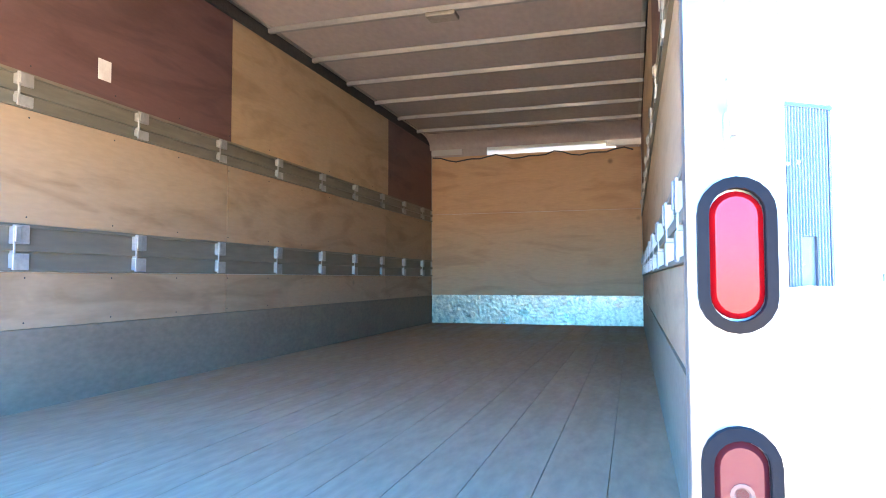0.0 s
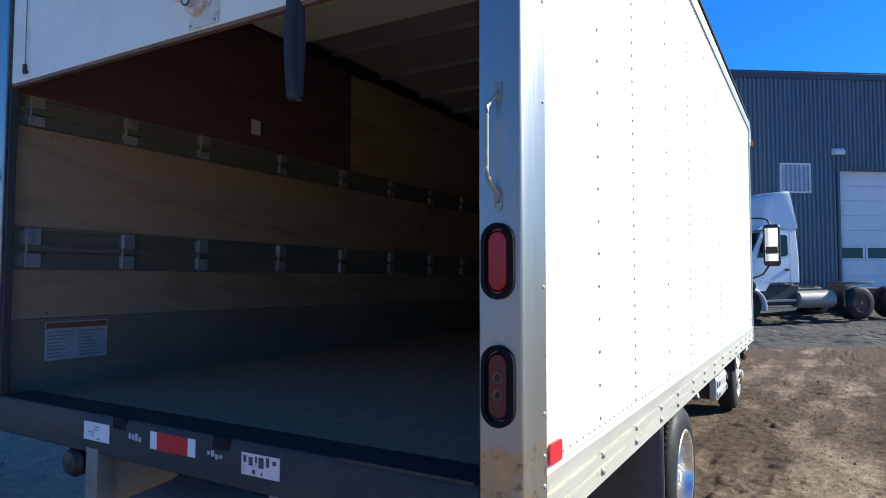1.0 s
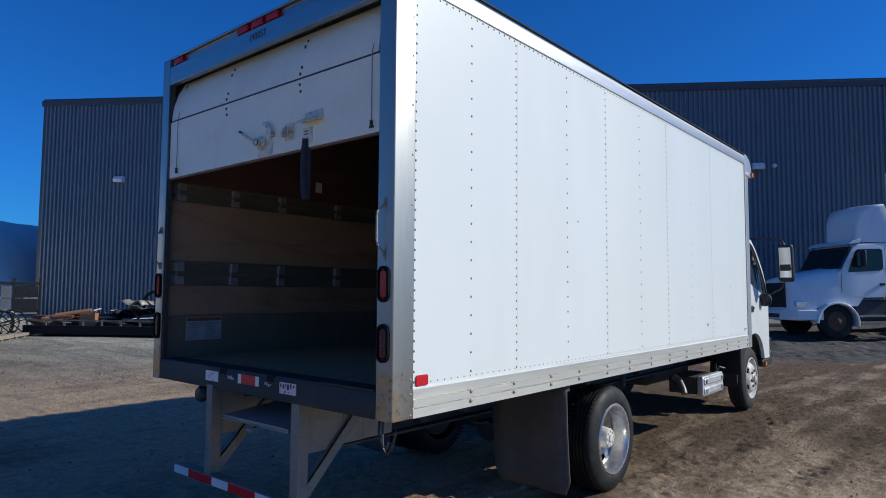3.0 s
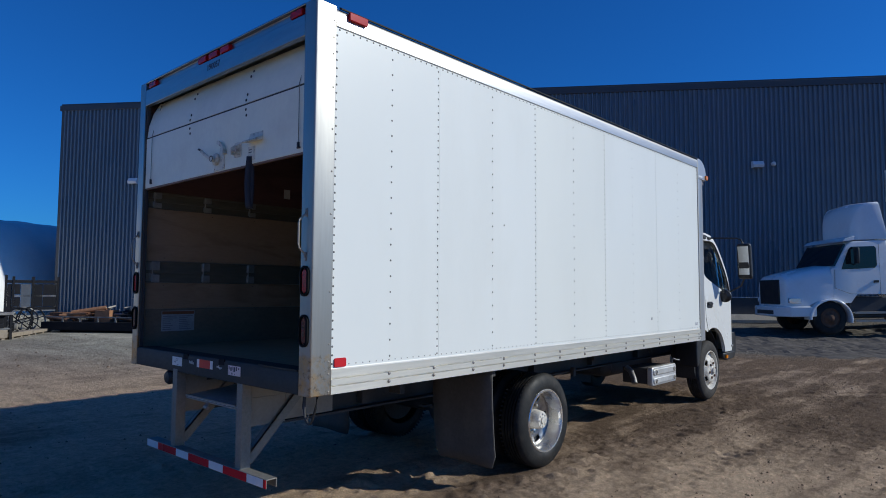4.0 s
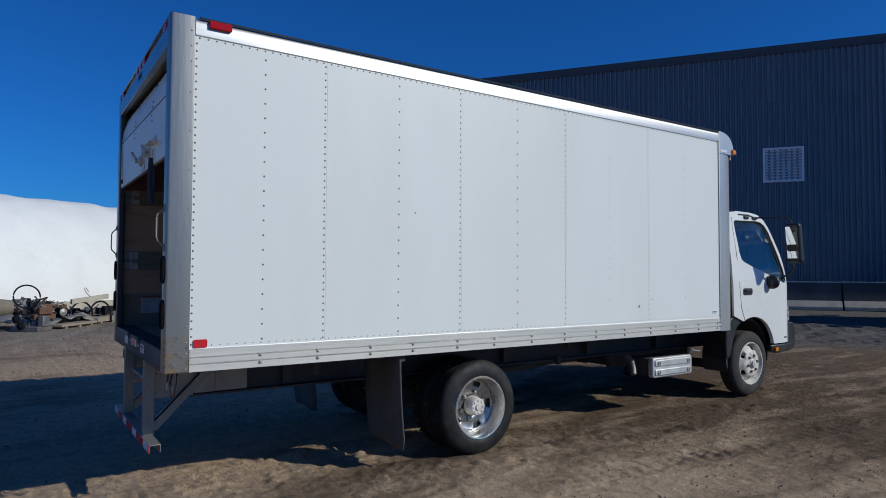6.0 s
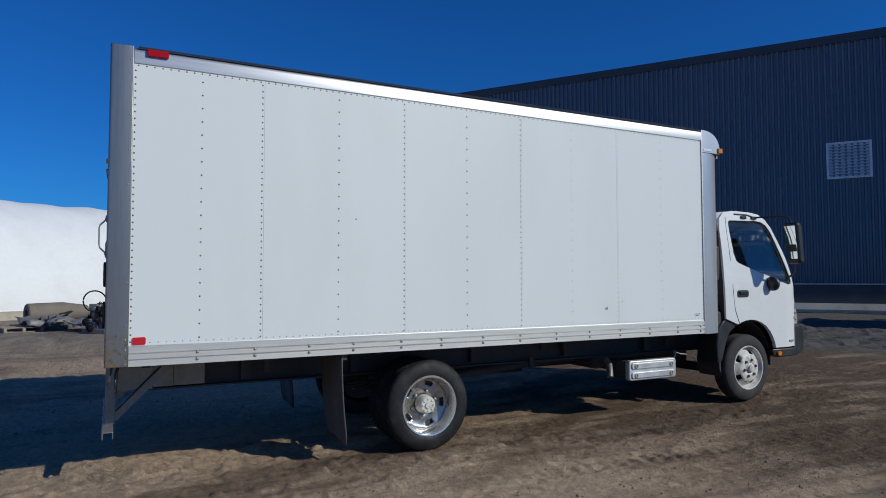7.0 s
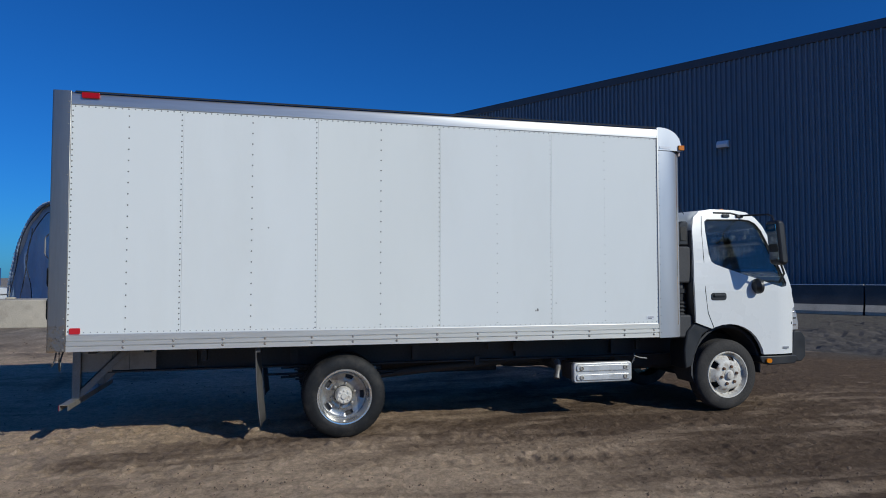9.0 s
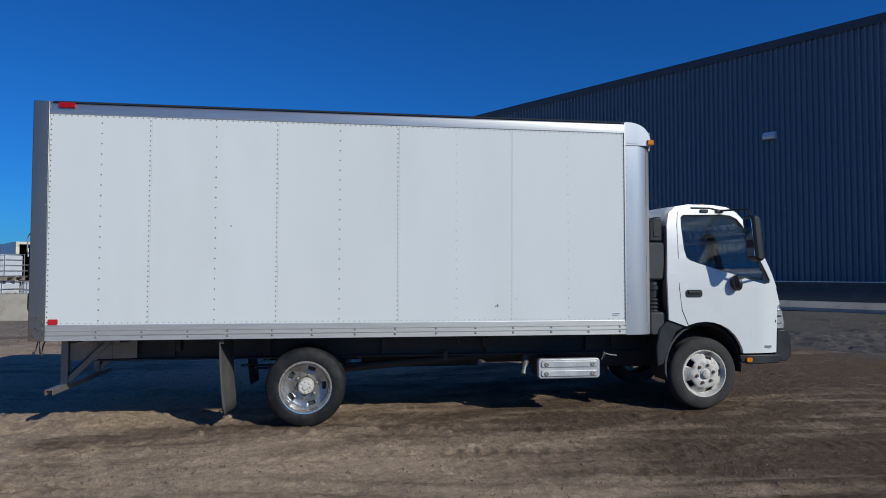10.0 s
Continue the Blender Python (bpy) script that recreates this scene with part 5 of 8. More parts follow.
def shell():
    """Roof, floor frame, front wall, and the linings of the load space."""
    boxes("roof_skin", [(-W + 0.09, -0.09, -0.02, 5.9, 3.17, 3.2)], PANEL, truck)
    boxes("front_wall", [(-W + 0.28, -0.28, 6.1, 6.124, 0.905, 2.92)], PANEL, truck)
    boxes("front_header", [(-W + 0.28, -0.28, 6.1, 6.124, 2.985, 3.04)], PANEL, truck)
    boxes("front_header", [(-W + 0.28, -1.75, 6.1, 6.124, 2.92, 2.985)], PANEL, truck)
    boxes("front_strip", [(-1.75, -0.3, 6.105, 6.115, 2.92, 2.985)], LEAK, truck, "translucent white strip above the front wall")
    bm = bm_new()
    prism(bm, [(5.772 + 0.352 * math.cos(radians(a)), 3.03 + 0.17 * math.sin(radians(a))) for a in range(0, 91, 15)] + [(5.772, 3.17)] +
          [(5.772 + 0.325 * math.cos(radians(a)), 3.03 + 0.14 * math.sin(radians(a))) for a in range(90, -1, -15)][1:], "x", -W + 0.28, -0.28)
    part("front_bow", bm, PANEL, truck, "rounded white front roof edge")
    bm = bm_new()
    arc = [(5.7 + 0.27 * math.sin(radians(a)), 3.12 - 0.13 * (1 - math.cos(radians(a)))) for a in range(0, 91, 15)]
    prism(bm, arc + [(y + 0.012, z + 0.012) for y, z in arc[::-1]], "x", -W + 0.05, -0.05)
    part("corner_lining", bm, CEILING, truck, "curved grey roof lining")
    for x0, x1 in ((-W + 0.04, -1.72), (-0.32, -0.04)):
        boxes("corner_filler", [(x0, x1, 6.062, 6.08, 2.9, 3.1)], CEILING, truck)
    # floor: long worn planks
    n = 14
    w = (W - 0.12) / n
    base = boxes("load_floor", [(-W + 0.06, -0.06, -0.1, 6.03, 0.96, 1.028)], FLOOR, truck, "worn dark grey load floor")
    bm = bm_new()
    quad_box(bm, 0, w - 0.0022, -0.02, 6.03, 0, 0.012)
    first = None
    for i in range(n):
        if first is None:
            first = part("plank", bm, FLOOR, base, bevel=0)
            first.location = (-W + 0.06, 0, 1.028)
            continue
        o = new("plank", first.data)
        o.parent, o.location = base, (-W + 0.06 + i * w, 0, 1.028)
    # side linings
    for side in (1, -1):
        def B(x0, x1, y0, y1, z0, z1):
            return (x0, x1, y0, y1, z0, z1) if side == -1 else (-W - x1, -W - x0, y0, y1, z0, z1)
        xi, xo, ya = -W + 0.036, -2.36, 0.0 if side == 1 else -0.07
        boxes("kick_plate", [B(xi, xo + 0.006, ya, 6.03, 1.04, 1.346)], KICK, truck, "scuffed grey metal kick plate")
        for y0, y1 in ((ya, 2.186), (2.192, 4.62), (4.626, 6.03)):
            boxes("plywood_panel", [B(xi, xo, y0, y1, 1.348, 1.562)], PLY, truck, "grained plywood lining panel")
            boxes("plywood_panel", [B(xi, xo, y0, y1, 1.744, 2.178)], PLY, truck, "grained plywood lining panel")
        for y0, y1, m in ((ya, 2.217, PLY_RED), (2.223, 4.677, PLY_PALE), (4.683, 6.03, PLY_RED)):
            boxes("plywood_panel", [B(xi, xo, y0, y1, 2.318, 3.12)], m, truck, "dark red stained plywood panel" if m is PLY_RED else "pale plywood panel")
        for z0, z1, name in ((1.564, 1.742, "tie_rail"), (2.18, 2.316, "tie_rail")):
            t = boxes(name, [B(xi, xo - 0.008, ya, 6.03, z0, z1)], TRACK, truck, "dull grey steel tie-down rail")
            zm = (z0 + z1) / 2
            for za, zb in ((z0, z0 + 0.012), (zm - 0.012, zm + 0.012), (z1 - 0.012, z1)):
                boxes("rail_lip", [B(xo - 0.008, xo + 0.012, ya, 6.03, za, zb)], TRACK, t)
            for y in (0.024, 0.468, 0.909, 1.515, 2.124, 2.729, 3.34, 3.922, 4.519, 5.1, 5.685):
                bm = bm_new()
                quad_box(bm, *B(xo - 0.007, xo + 0.018, y - 0.034, y + 0.034, zm + 0.013, z1 - 0.004))
                quad_box(bm, *B(xo - 0.007, xo + 0.018, y - 0.034, y + 0.034, z0 + 0.004, zm - 0.022))
                quad_box(bm, *B(xo + 0.018, xo + 0.024, y - 0.03, y - 0.005, zm + 0.02, z1 - 0.01))
                quad_box(bm, *B(xo - 0.006, xo + 0.016, y - 0.03, y - 0.02, z0 + 0.01, z1 - 0.01))
                c = part("tie_clip", bm, CLIP, t, "bright metal clip", 0.003)
    # screws along the linings
    bm = bm_new()
    for z in (1.37, 1.54, 1.77, 2.15, 2.35):
        for k in range(15):
            stud(bm, (-2.36, 0.1 + k * 0.42, z), (1, 0, 0), 0.004)
    tagged(part("lining_screws", bm, CHASSIS, truck, smooth=50), kind="stuff")
    # front lining
    boxes("kick_plate", [(-W + 0.06, -0.06, 6.028, 6.046, 1.04, 1.352)], DIAMOND, truck, "battered shiny galvanised kick plate")
    boxes("plywood_panel", [(-W + 0.06, -0.06, 6.036, 6.056, 1.354, 2.262)], PLY_END, truck, "plywood front wall panel")
    boxes("plywood_panel", [(-W + 0.06, -0.06, 6.036, 6.056, 2.266, 2.915)], PLY_END, truck, "plywood front wall panel")
    bm = bm_new()
    pts = [(-2.34 + 2.2 * k / 24, 6.024, 2.915 - 0.05 * abs(math.sin(k * 0.42)) + 0.012 * math.sin(k * 1.7)) for k in range(25)]
    tube(bm, pts, 0.008, 6)
    part("cable", bm, CHASSIS, truck, "thin black cable along the front wall")
    # roof lining and bows
    boxes("roof_lining", [(-W + 0.04, -0.04, 0.0, 6.0, 3.125, 3.14)], CEILING, truck, "brown roof lining")
    for k in range(10):
        y = 0.27 + 0.582 * k
        bm = bm_new()
        prism(bm, [(y - 0.024, 3.124), (y - 0.015, 3.092), (y + 0.015, 3.092), (y + 0.024, 3.124)], "x", -W + 0.06, -0.06)
        part("roof_bow", bm, RIB, truck, "pressed metal roof bow", 0.004)
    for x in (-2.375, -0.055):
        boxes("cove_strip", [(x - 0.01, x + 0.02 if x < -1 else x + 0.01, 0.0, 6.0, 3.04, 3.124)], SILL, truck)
    boxes("dome_lamp", [(-1.3, -1.12, 2.55, 2.66, 3.055, 3.084)], STEEL, truck, "small roof lamp", 0.008)


shell()


def tail_frame():
    for side in (1, -1):
        def S(x0, x1, *r):
            return (x0, x1, *r) if side == 1 else (flip(x1), flip(x0), *r)

        def X(x):
            return x if side == 1 else flip(x)
        bm = bm_new()
        pts = [(-0.103, -0.15), (-0.006, -0.15), (0.003, -0.144), (0.006, -0.13), (0.006, 0.0), (-0.036, 0.0), (-0.036, -0.1), (-0.103, -0.1)]
        prism(bm, [(X(a), b) for a, b in pts], "z", 0.912, 3.197)
        post = foot = part("rear_post", bm, POST, truck, "aluminium rear corner post, rust-stained at its foot", 0.004)
        for z in (0.93, 1.03, 1.1):
            bm = bm_new()
            stud(bm, (X(0.006), -0.02, z), (side, 0, 0), 0.007, 0.6, 8)
            part("bolt", bm, STEEL, foot, smooth=50)
        for z in (1.2, 1.5, 1.95, 2.2, 2.45, 2.7, 2.9, 3.0, 3.1):
            bm = bm_new()
            stud(bm, (X(0.006), -0.02, z), (side, 0, 0), 0.006, 0.6, 8)
            part("bolt", bm, STEEL, post, smooth=50)
        # door track behind the post
        if side == 1:
            boxes("inner_jamb", [S(-0.068, -0.037, -0.098, 0.0, 1.05, 3.1)], CHASSIS, truck)
        else:
            boxes("door_track", [S(-0.12, -0.113, -0.14, -0.108, 1.05, 3.05)], CHASSIS, truck, "dark roller door track", 0.003)
            boxes("inner_jamb", [S(-0.058, -0.037, -0.098, -0.09, 1.05, 3.1)], CHASSIS, truck)
        # lamps in rubber rings
        cx = X(-0.051)
        for zc, h, lens in ((1.56, 0.174, RED), (1.279, 0.184, RED_DARK)):
            bm = bm_new()
            outer, inner = stadium(cx, zc, 0.082, h), stadium(cx, zc, 0.058, h - 0.026)
            front_o, front_i = [bm.verts.new((a, -0.163, b)) for a, b in outer], [bm.verts.new((a, -0.166, b)) for a, b in inner]
            back_o, back_i = [bm.verts.new((a, -0.149, b)) for a, b in outer], [bm.verts.new((a, -0.152, b)) for a, b in inner]
            k = len(outer)
            for i in range(k):
                j = (i + 1) % k
                bm.faces.new((front_o[i], front_o[j], front_i[j], front_i[i]))
                bm.faces.new((back_o[i], front_o[i], front_o[j], back_o[j]))
                bm.faces.new((front_i[i], front_i[j], back_i[j], back_i[i]))
            lamp = part("tail_lamp", bm, LAMP_RING, truck, "oval red tail lamp in a black rubber ring")
            bm = bm_new()
            lo = [bm.verts.new((a, -0.152, b)) for a, b in stadium(cx, zc, 0.057, h - 0.031)]
            hi = [bm.verts.new((a, -0.159, b)) for a, b in stadium(cx, zc, 0.044, h - 0.044)]
            for i in range(len(lo)):
                j = (i + 1) % len(lo)
                bm.faces.new((lo[i], lo[j], hi[j], hi[i]))
            bm.faces.new(hi)
            part("lens", bm, lens, lamp, "bright red lens" if lens is RED else "dull red lens")
            if lens is RED_DARK:
                bm = bm_new()
                for dz in (-0.019, 0.019):
                    lathe(bm, [(0, 0.013), (0.002, 0.013), (0.002, 0.009), (0.0005, 0.007), (0.0005, 0.0)], (cx, -0.1585, zc + dz), (0, -1, 0), 14, loop=False)
                part("reverse_lens", bm, PINKISH, lamp, "pair of round clear bulbs")
        # grab handle
        bm = bm_new()
        tube(bm, [(cx, -0.157, 1.695), (cx, -0.16, 1.715), (cx - 0.004 * side, -0.175, 1.73), (cx - 0.008 * side, -0.192, 1.748), (cx - 0.008 * side, -0.197, 1.77), (cx - 0.008 * side, -0.197, 1.89),
                  (cx - 0.008 * side, -0.192, 1.908), (cx - 0.004 * side, -0.175, 1.926), (cx, -0.16, 1.941), (cx, -0.157, 1.96)], 0.0055, 10)
        h = part("grab_handle", bm, STEEL, truck, "bent steel grab handle")
        for z in (1.7, 1.952):
            bm = bm_new()
            prism(bm, rounded(cx, z, 0.02, 0.05, 0.009), "y", -0.156, -0.149)
            stud(bm, (cx, -0.156, z - 0.012), (0, -1, 0), 0.007)
            stud(bm, (cx, -0.156, z + 0.012), (0, -1, 0), 0.007)
            part("foot_plate", bm, STEEL, h, "rusty foot plate")
    # header with marker lamps
    bm = bm_new()
    prism(bm, [(-0.15, 3.0), (-0.15, 3.13), (-0.125, 3.135), (-0.125, 3.184), (-0.15, 3.187), (-0.15, 3.2), (0.03, 3.2), (0.03, 3.06), (-0.11, 3.06), (-0.11, 3.0)], "x", -W + 0.104, -0.104)
    part("rear_header", bm, HEADER, truck, "aluminium header over the roller door", 0.004)
    for x in (-2.2, -1.37, -1.21, -1.05, -0.2):
        bm = bm_new()
        prism(bm, [(-0.122, 3.138), (-0.15, 3.138), (-0.153, 3.16), (-0.148, 3.182), (-0.122, 3.182)], "x", x - 0.06, x + 0.06)
        part("marker_lamp", bm, RED, truck, "small red marker lamp on the header", 0.004)
    lettering("unit_number", "190057", 0.062, pose(-1.29, -0.1512, 3.058, 90, 0, 0), INK, truck, "dark stencilled unit number 190057")
    # side marker lamps
    bm = bm_new()
    prism(bm, rounded(0.157, 3.158, 0.145, 0.05, 0.01), "x", 0.004, 0.026)
    part("marker_lamp", bm, RED, truck, "red side marker lamp on the top rail", 0.004)
    bm = bm_new()
    prism(bm, rounded(0.068, 1.09, 0.086, 0.052, 0.01), "x", -0.004, 0.004)
    part("side_reflector", bm, REFLECT, truck, "red side reflector")
    # sill
    bm = bm_new()
    prism(bm, [(-0.15, 0.915), (-0.15, 1.035), (-0.14, 1.05), (0.0, 1.05), (0.0, 1.03), (-0.12, 1.03), (-0.12, 0.915)], "x", -W + 0.104, -0.104)
    sill = part("rear_sill", bm, SILL, truck, "scratched dark steel rear sill", 0.003)
    boxes("sill_edge", [(-0.52, -0.115, -0.153, -0.05, 1.047, 1.056)], SILL, sill)
    for x in (-1.475, -0.97):
        boxes("sill_slot", [(x - 0.035, x + 0.035, -0.152, -0.145, 1.015, 1.054)], BLACK_STEEL, sill)
    for x0, x1, m in ((-1.68, -1.53, PAPER), (-0.88, -0.728, PINK)):
        lb = boxes("label", [(x0, x1, -0.1525, -0.1502, 0.96, 1.022)], m, sill, "worn pale label")
        rr = random.Random(int(-x0 * 100))
        if m is PAPER:
            for k in range(5):
                xx, zz = x0 + rr.uniform(0.01, 0.1), 0.966 + 0.01 * k
                boxes("print_bar", [(xx, xx + rr.uniform(0.01, 0.035), -0.1532, -0.1526, zz, zz + 0.004)], INK_GREY, lb)
        else:
            for xx, zz, ww, hh in ((0.008, 0.995, 0.012, 0.02), (0.03, 0.988, 0.016, 0.024), (0.056, 0.998, 0.008, 0.018), (0.07, 0.985, 0.02, 0.03), (0.1, 0.992, 0.012, 0.026), (0.125, 1.0, 0.014, 0.012), (0.045, 0.966, 0.012, 0.012), (0.08, 0.964, 0.006, 0.01)):
                boxes("print_bar", [(x0 + xx, x0 + xx + ww, -0.1532, -0.1526, zz, zz + hh)], INK, lb)
    for x0, z0 in ((-1.42, 0.985), (-1.03, 0.982)):
        rr = random.Random(int(-x0 * 100))
        for k in range(4):
            boxes("paint_mark", [(x0 + k * 0.018, x0 + k * 0.018 + 0.012, -0.1522, -0.1502, z0 + rr.uniform(0, 0.012), z0 + rr.uniform(0.016, 0.03))], DIM_PAPER, sill)
    boxes("reflector_strip", [(-1.27, -1.12, -0.1525, -0.1502, 0.975, 1.03)], REFLECT, sill, "red reflective strip")
    boxes("reflector_strip", [(-1.305, -1.271, -0.1525, -0.1502, 0.975, 1.03)], REFLECT_WHITE, sill)
    boxes("reflector_strip", [(-1.119, -1.085, -0.1525, -0.1502, 0.975, 1.03)], REFLECT_WHITE, sill)
    # warning label inside the left wall
    lb = boxes("warning_label", [(-2.3535, -2.3515, 0.09, 0.375, 1.16, 1.33)], DIM_PAPER, truck, "white printed warning label with an orange band")
    boxes("orange_band", [(-2.3515, -2.3508, 0.094, 0.371, 1.3, 1.326)], ORANGE_INK, lb)
    rr = random.Random(4)
    for c in range(2):
        for k in range(8):
            y0 = 0.1 + 0.14 * c
            boxes("print_bar", [(-2.3515, -2.3508, y0, y0 + rr.uniform(0.06, 0.125), 1.172 + k * 0.0155, 1.179 + k * 0.0155)], INK_GREY, lb)
    boxes("paper_tag", [(-2.3598, -2.357, 1.26, 1.33, 2.4, 2.49)], PAPER, truck, "small paper tag on the lining")


before = set(truck.children_recursive)
tail_frame()
for ob in set(truck.children_recursive) - before:
    if ob.type == "MESH" and not any(w in o.name for o in (ob, ob.parent) for w in ("warning", "paper_tag")):
        for v in ob.data.vertices:
            v.co.y -= 0.0105 * v.co.x
            v.co.x *= 0.991


def roller_door():
    """Two sections hang in the opening, the others lie under the roof."""
    x0, x1 = -2.29, -0.13
    s = boxes("door_section", [(x0, x1, -0.112, -0.085, 2.322, 2.725)], DOOR_PAINT, truck, "cream painted roller door section", 0.002)
    boxes("seam_seal", [(x0 + 0.02, x1 - 0.02, -0.108, -0.09, 2.724, 2.737)], CHASSIS, truck)
    bm = bm_new()
    prism(bm, [(-0.112, 2.736), (-0.085, 2.736), (-0.075, 2.83), (-0.045, 2.93), (0.0, 3.01), (-0.02, 3.03), (-0.07, 2.94), (-0.101, 2.835)], "x", x0 + 0.02, x1 - 0.02)
    u = part("door_section", bm, DOOR_PAINT, truck, "cream painted roller door section")
    for x in (-1.555, -0.79):
        for z, y, owner in ((2.655, -0.112, s), (2.695, -0.112, s), (2.757, -0.111, u), (2.795, -0.106, u), (2.925, -0.078, u), (2.965, -0.058, u)):
            bm = bm_new()
            stud(bm, (x + (0.008 if z in (2.795, 2.655) else 0), y, z), (0, -1, 0), 0.0105, 0.4, 8)
            part("hinge_bolt", bm, CHASSIS, owner, smooth=50)
    boxes("door_edge", [(x0, x1, -0.108, -0.088, 2.31, 2.322)], DOOR_EDGE, truck, "worn wooden lower door edge")
    for k in range(4):
        boxes("door_section", [(x0, x1, 0.03 + k * 0.385, 0.41 + k * 0.385, 3.03, 3.052)], DOOR_PAINT, truck, "", 0.002)
    for x in (-2.3, -0.14):
        boxes("overhead_track", [(x, x + 0.02, 0.0, 2.3, 3.0, 3.06)], SILL, truck)
    for x in (-2.17, -0.19):
        bm = bm_new()
        tube(bm, [(x, -0.05, 3.0), (x, -0.118, 2.74), (x, -0.118, 2.37)], 0.0022, 6)
        c = part("lift_cable", bm, TRACK, truck)
        bm = bm_new()
        quad_box(bm, x - 0.006, x + 0.006, -0.126, -0.112, 2.35, 2.385)
        quad_box(bm, x - 0.016, x + 0.016, -0.12, -0.112, 2.347, 2.357)
        part("cable_anchor", bm, CHASSIS, c, bevel=0.002)
    # lock: base plate, curved quadrant, round hub and a thin bent lever
    hx, hz = -1.137, 2.406
    bm = bm_new()
    prism(bm, [(hx - 0.045, 2.328), (hx + 0.1, 2.328), (hx + 0.1, 2.385), (hx + 0.085, 2.47), (hx + 0.045, 2.49), (hx + 0.02, 2.44), (hx - 0.03, 2.37)], "y", -0.117, -0.112)
    lock = part("door_lock", bm, HARDWARE, truck, "cream painted roller door lock", 0.002)
    bm = bm_new()
    arc = [(hx + 0.128 * math.cos(radians(a)), hz + 0.128 * math.sin(radians(a))) for a in range(12, 79, 6)]
    arc += [(hx + 0.104 * math.cos(radians(a)), hz + 0.104 * math.sin(radians(a))) for a in range(78, 11, -6)]
    prism(bm, arc, "y", -0.138, -0.112)
    part("quadrant", bm, HARDWARE, lock, bevel=0.002)
    bm = bm_new()
    lathe(bm, [(0, 0.042), (0.02, 0.042), (0.028, 0.034), (0.03, 0.02), (0.05, 0.018), (0.05, 0.0)], (hx, -0.112, hz), (0, -1, 0), 20, loop=False)
    part("hub", bm, HARDWARE, lock)
    bm = bm_new()
    lathe(bm, [(0, 0.021), (0.003, 0.021), (0.003, 0.016), (0, 0.016)], (hx, -0.1605, hz), (0, -1, 0), 16)
    part("hub_ring", bm, CHASSIS, lock)
    for x, z in ((hx - 0.03, 2.34), (hx + 0.085, 2.34), (hx + 0.075, 2.45)):
        bm = bm_new()
        stud(bm, (x, -0.117, z), (0, -1, 0), 0.006, 0.5, 8)
        part("screw", bm, STEEL, lock, smooth=50)
    bm = bm_new()
    tube(bm, [(hx, -0.15, hz), (hx - 0.05, -0.155, hz + 0.016), (hx - 0.1, -0.16, hz + 0.046), (hx - 0.135, -0.163, hz + 0.07)], 0.012, 8)
    part("lever", bm, HARDWARE, lock)
    bm = bm_new()
    tube(bm, [(hx - 0.133, -0.163, hz + 0.069), (hx - 0.155, -0.165, hz + 0.083), (hx - 0.172, -0.165, hz + 0.088)], 0.007, 8)
    part("lever_tip", bm, CHASSIS, lock)
    # keeper: two ears and a bent tongue on a small plate
    bm = bm_new()
    prism(bm, rounded(-0.873, 2.437, 0.085, 0.1, 0.012), "y", -0.117, -0.112)
    keeper = part("lock_keeper", bm, HARDWARE, truck, "cream painted lock keeper", 0.001)
    for x in (-0.903, -0.845):
        bm = bm_new()
        prism(bm, [(-0.117, 2.4), (-0.15, 2.405), (-0.15, 2.45), (-0.117, 2.475)], "x", x - 0.005, x + 0.005)
        part("ear", bm, HARDWARE, keeper, bevel=0.002)
    bm = bm_new()
    tube(bm, [(-0.915, -0.14, 2.425), (-0.874, -0.14, 2.425), (-0.835, -0.14, 2.425)], 0.008, 8)
    part("pin", bm, STEEL, keeper)
    # folded lift handle
    bm = bm_new()
    prism(bm, [(-0.112, 2.462), (-0.168, 2.45), (-0.172, 2.456), (-0.16, 2.468), (-0.118, 2.486), (-0.112, 2.522)], "x", -0.735, -0.575)
    part("lift_step", bm, HARDWARE, truck, "folded cream lift handle", 0.002)
    sp = boxes("strap_plate", [(-0.748, -0.664, -0.1155, -0.112, 2.345, 2.435)], HARDWARE, truck, "small cream strap plate", 0.001)
    for z in (2.395, 2.412):
        boxes("slot", [(-0.735, -0.7, -0.1163, -0.1153, z, z + 0.006)], CHASSIS, sp)
    # pull strap hanging in a loop
    bm = bm_new()
    left = [(-0.71 - 0.008 * math.sin(math.pi * k / 10), -0.124 - 0.006 * math.sin(math.pi * k / 10), 2.37 - 0.33 * k / 10) for k in range(11)]
    right = [(-0.705 + 0.006 * math.sin(math.pi * k / 10), -0.117 + 0.004 * math.sin(math.pi * k / 10), 2.04 + 0.31 * k / 10) for k in range(11)]
    pts = left + [(-0.708, -0.112, 2.03)] + right
    prev = None
    for a in pts:
        row = [bm.verts.new((a[0] - 0.018 * math.cos(0.8), a[1] - 0.018 * math.sin(0.8), a[2])), bm.verts.new((a[0] + 0.018 * math.cos(0.8), a[1] + 0.018 * math.sin(0.8), a[2]))]
        if prev:
            bm.faces.new((prev[0], prev[1], row[1], row[0]))
        prev = row
    st = part("pull_strap", bm, WEB, truck, "black webbing pull strap hanging in a loop", smooth=60)
    mod = st.modifiers.new("thick", "SOLIDIFY")
    mod.thickness = 0.004


roller_door()


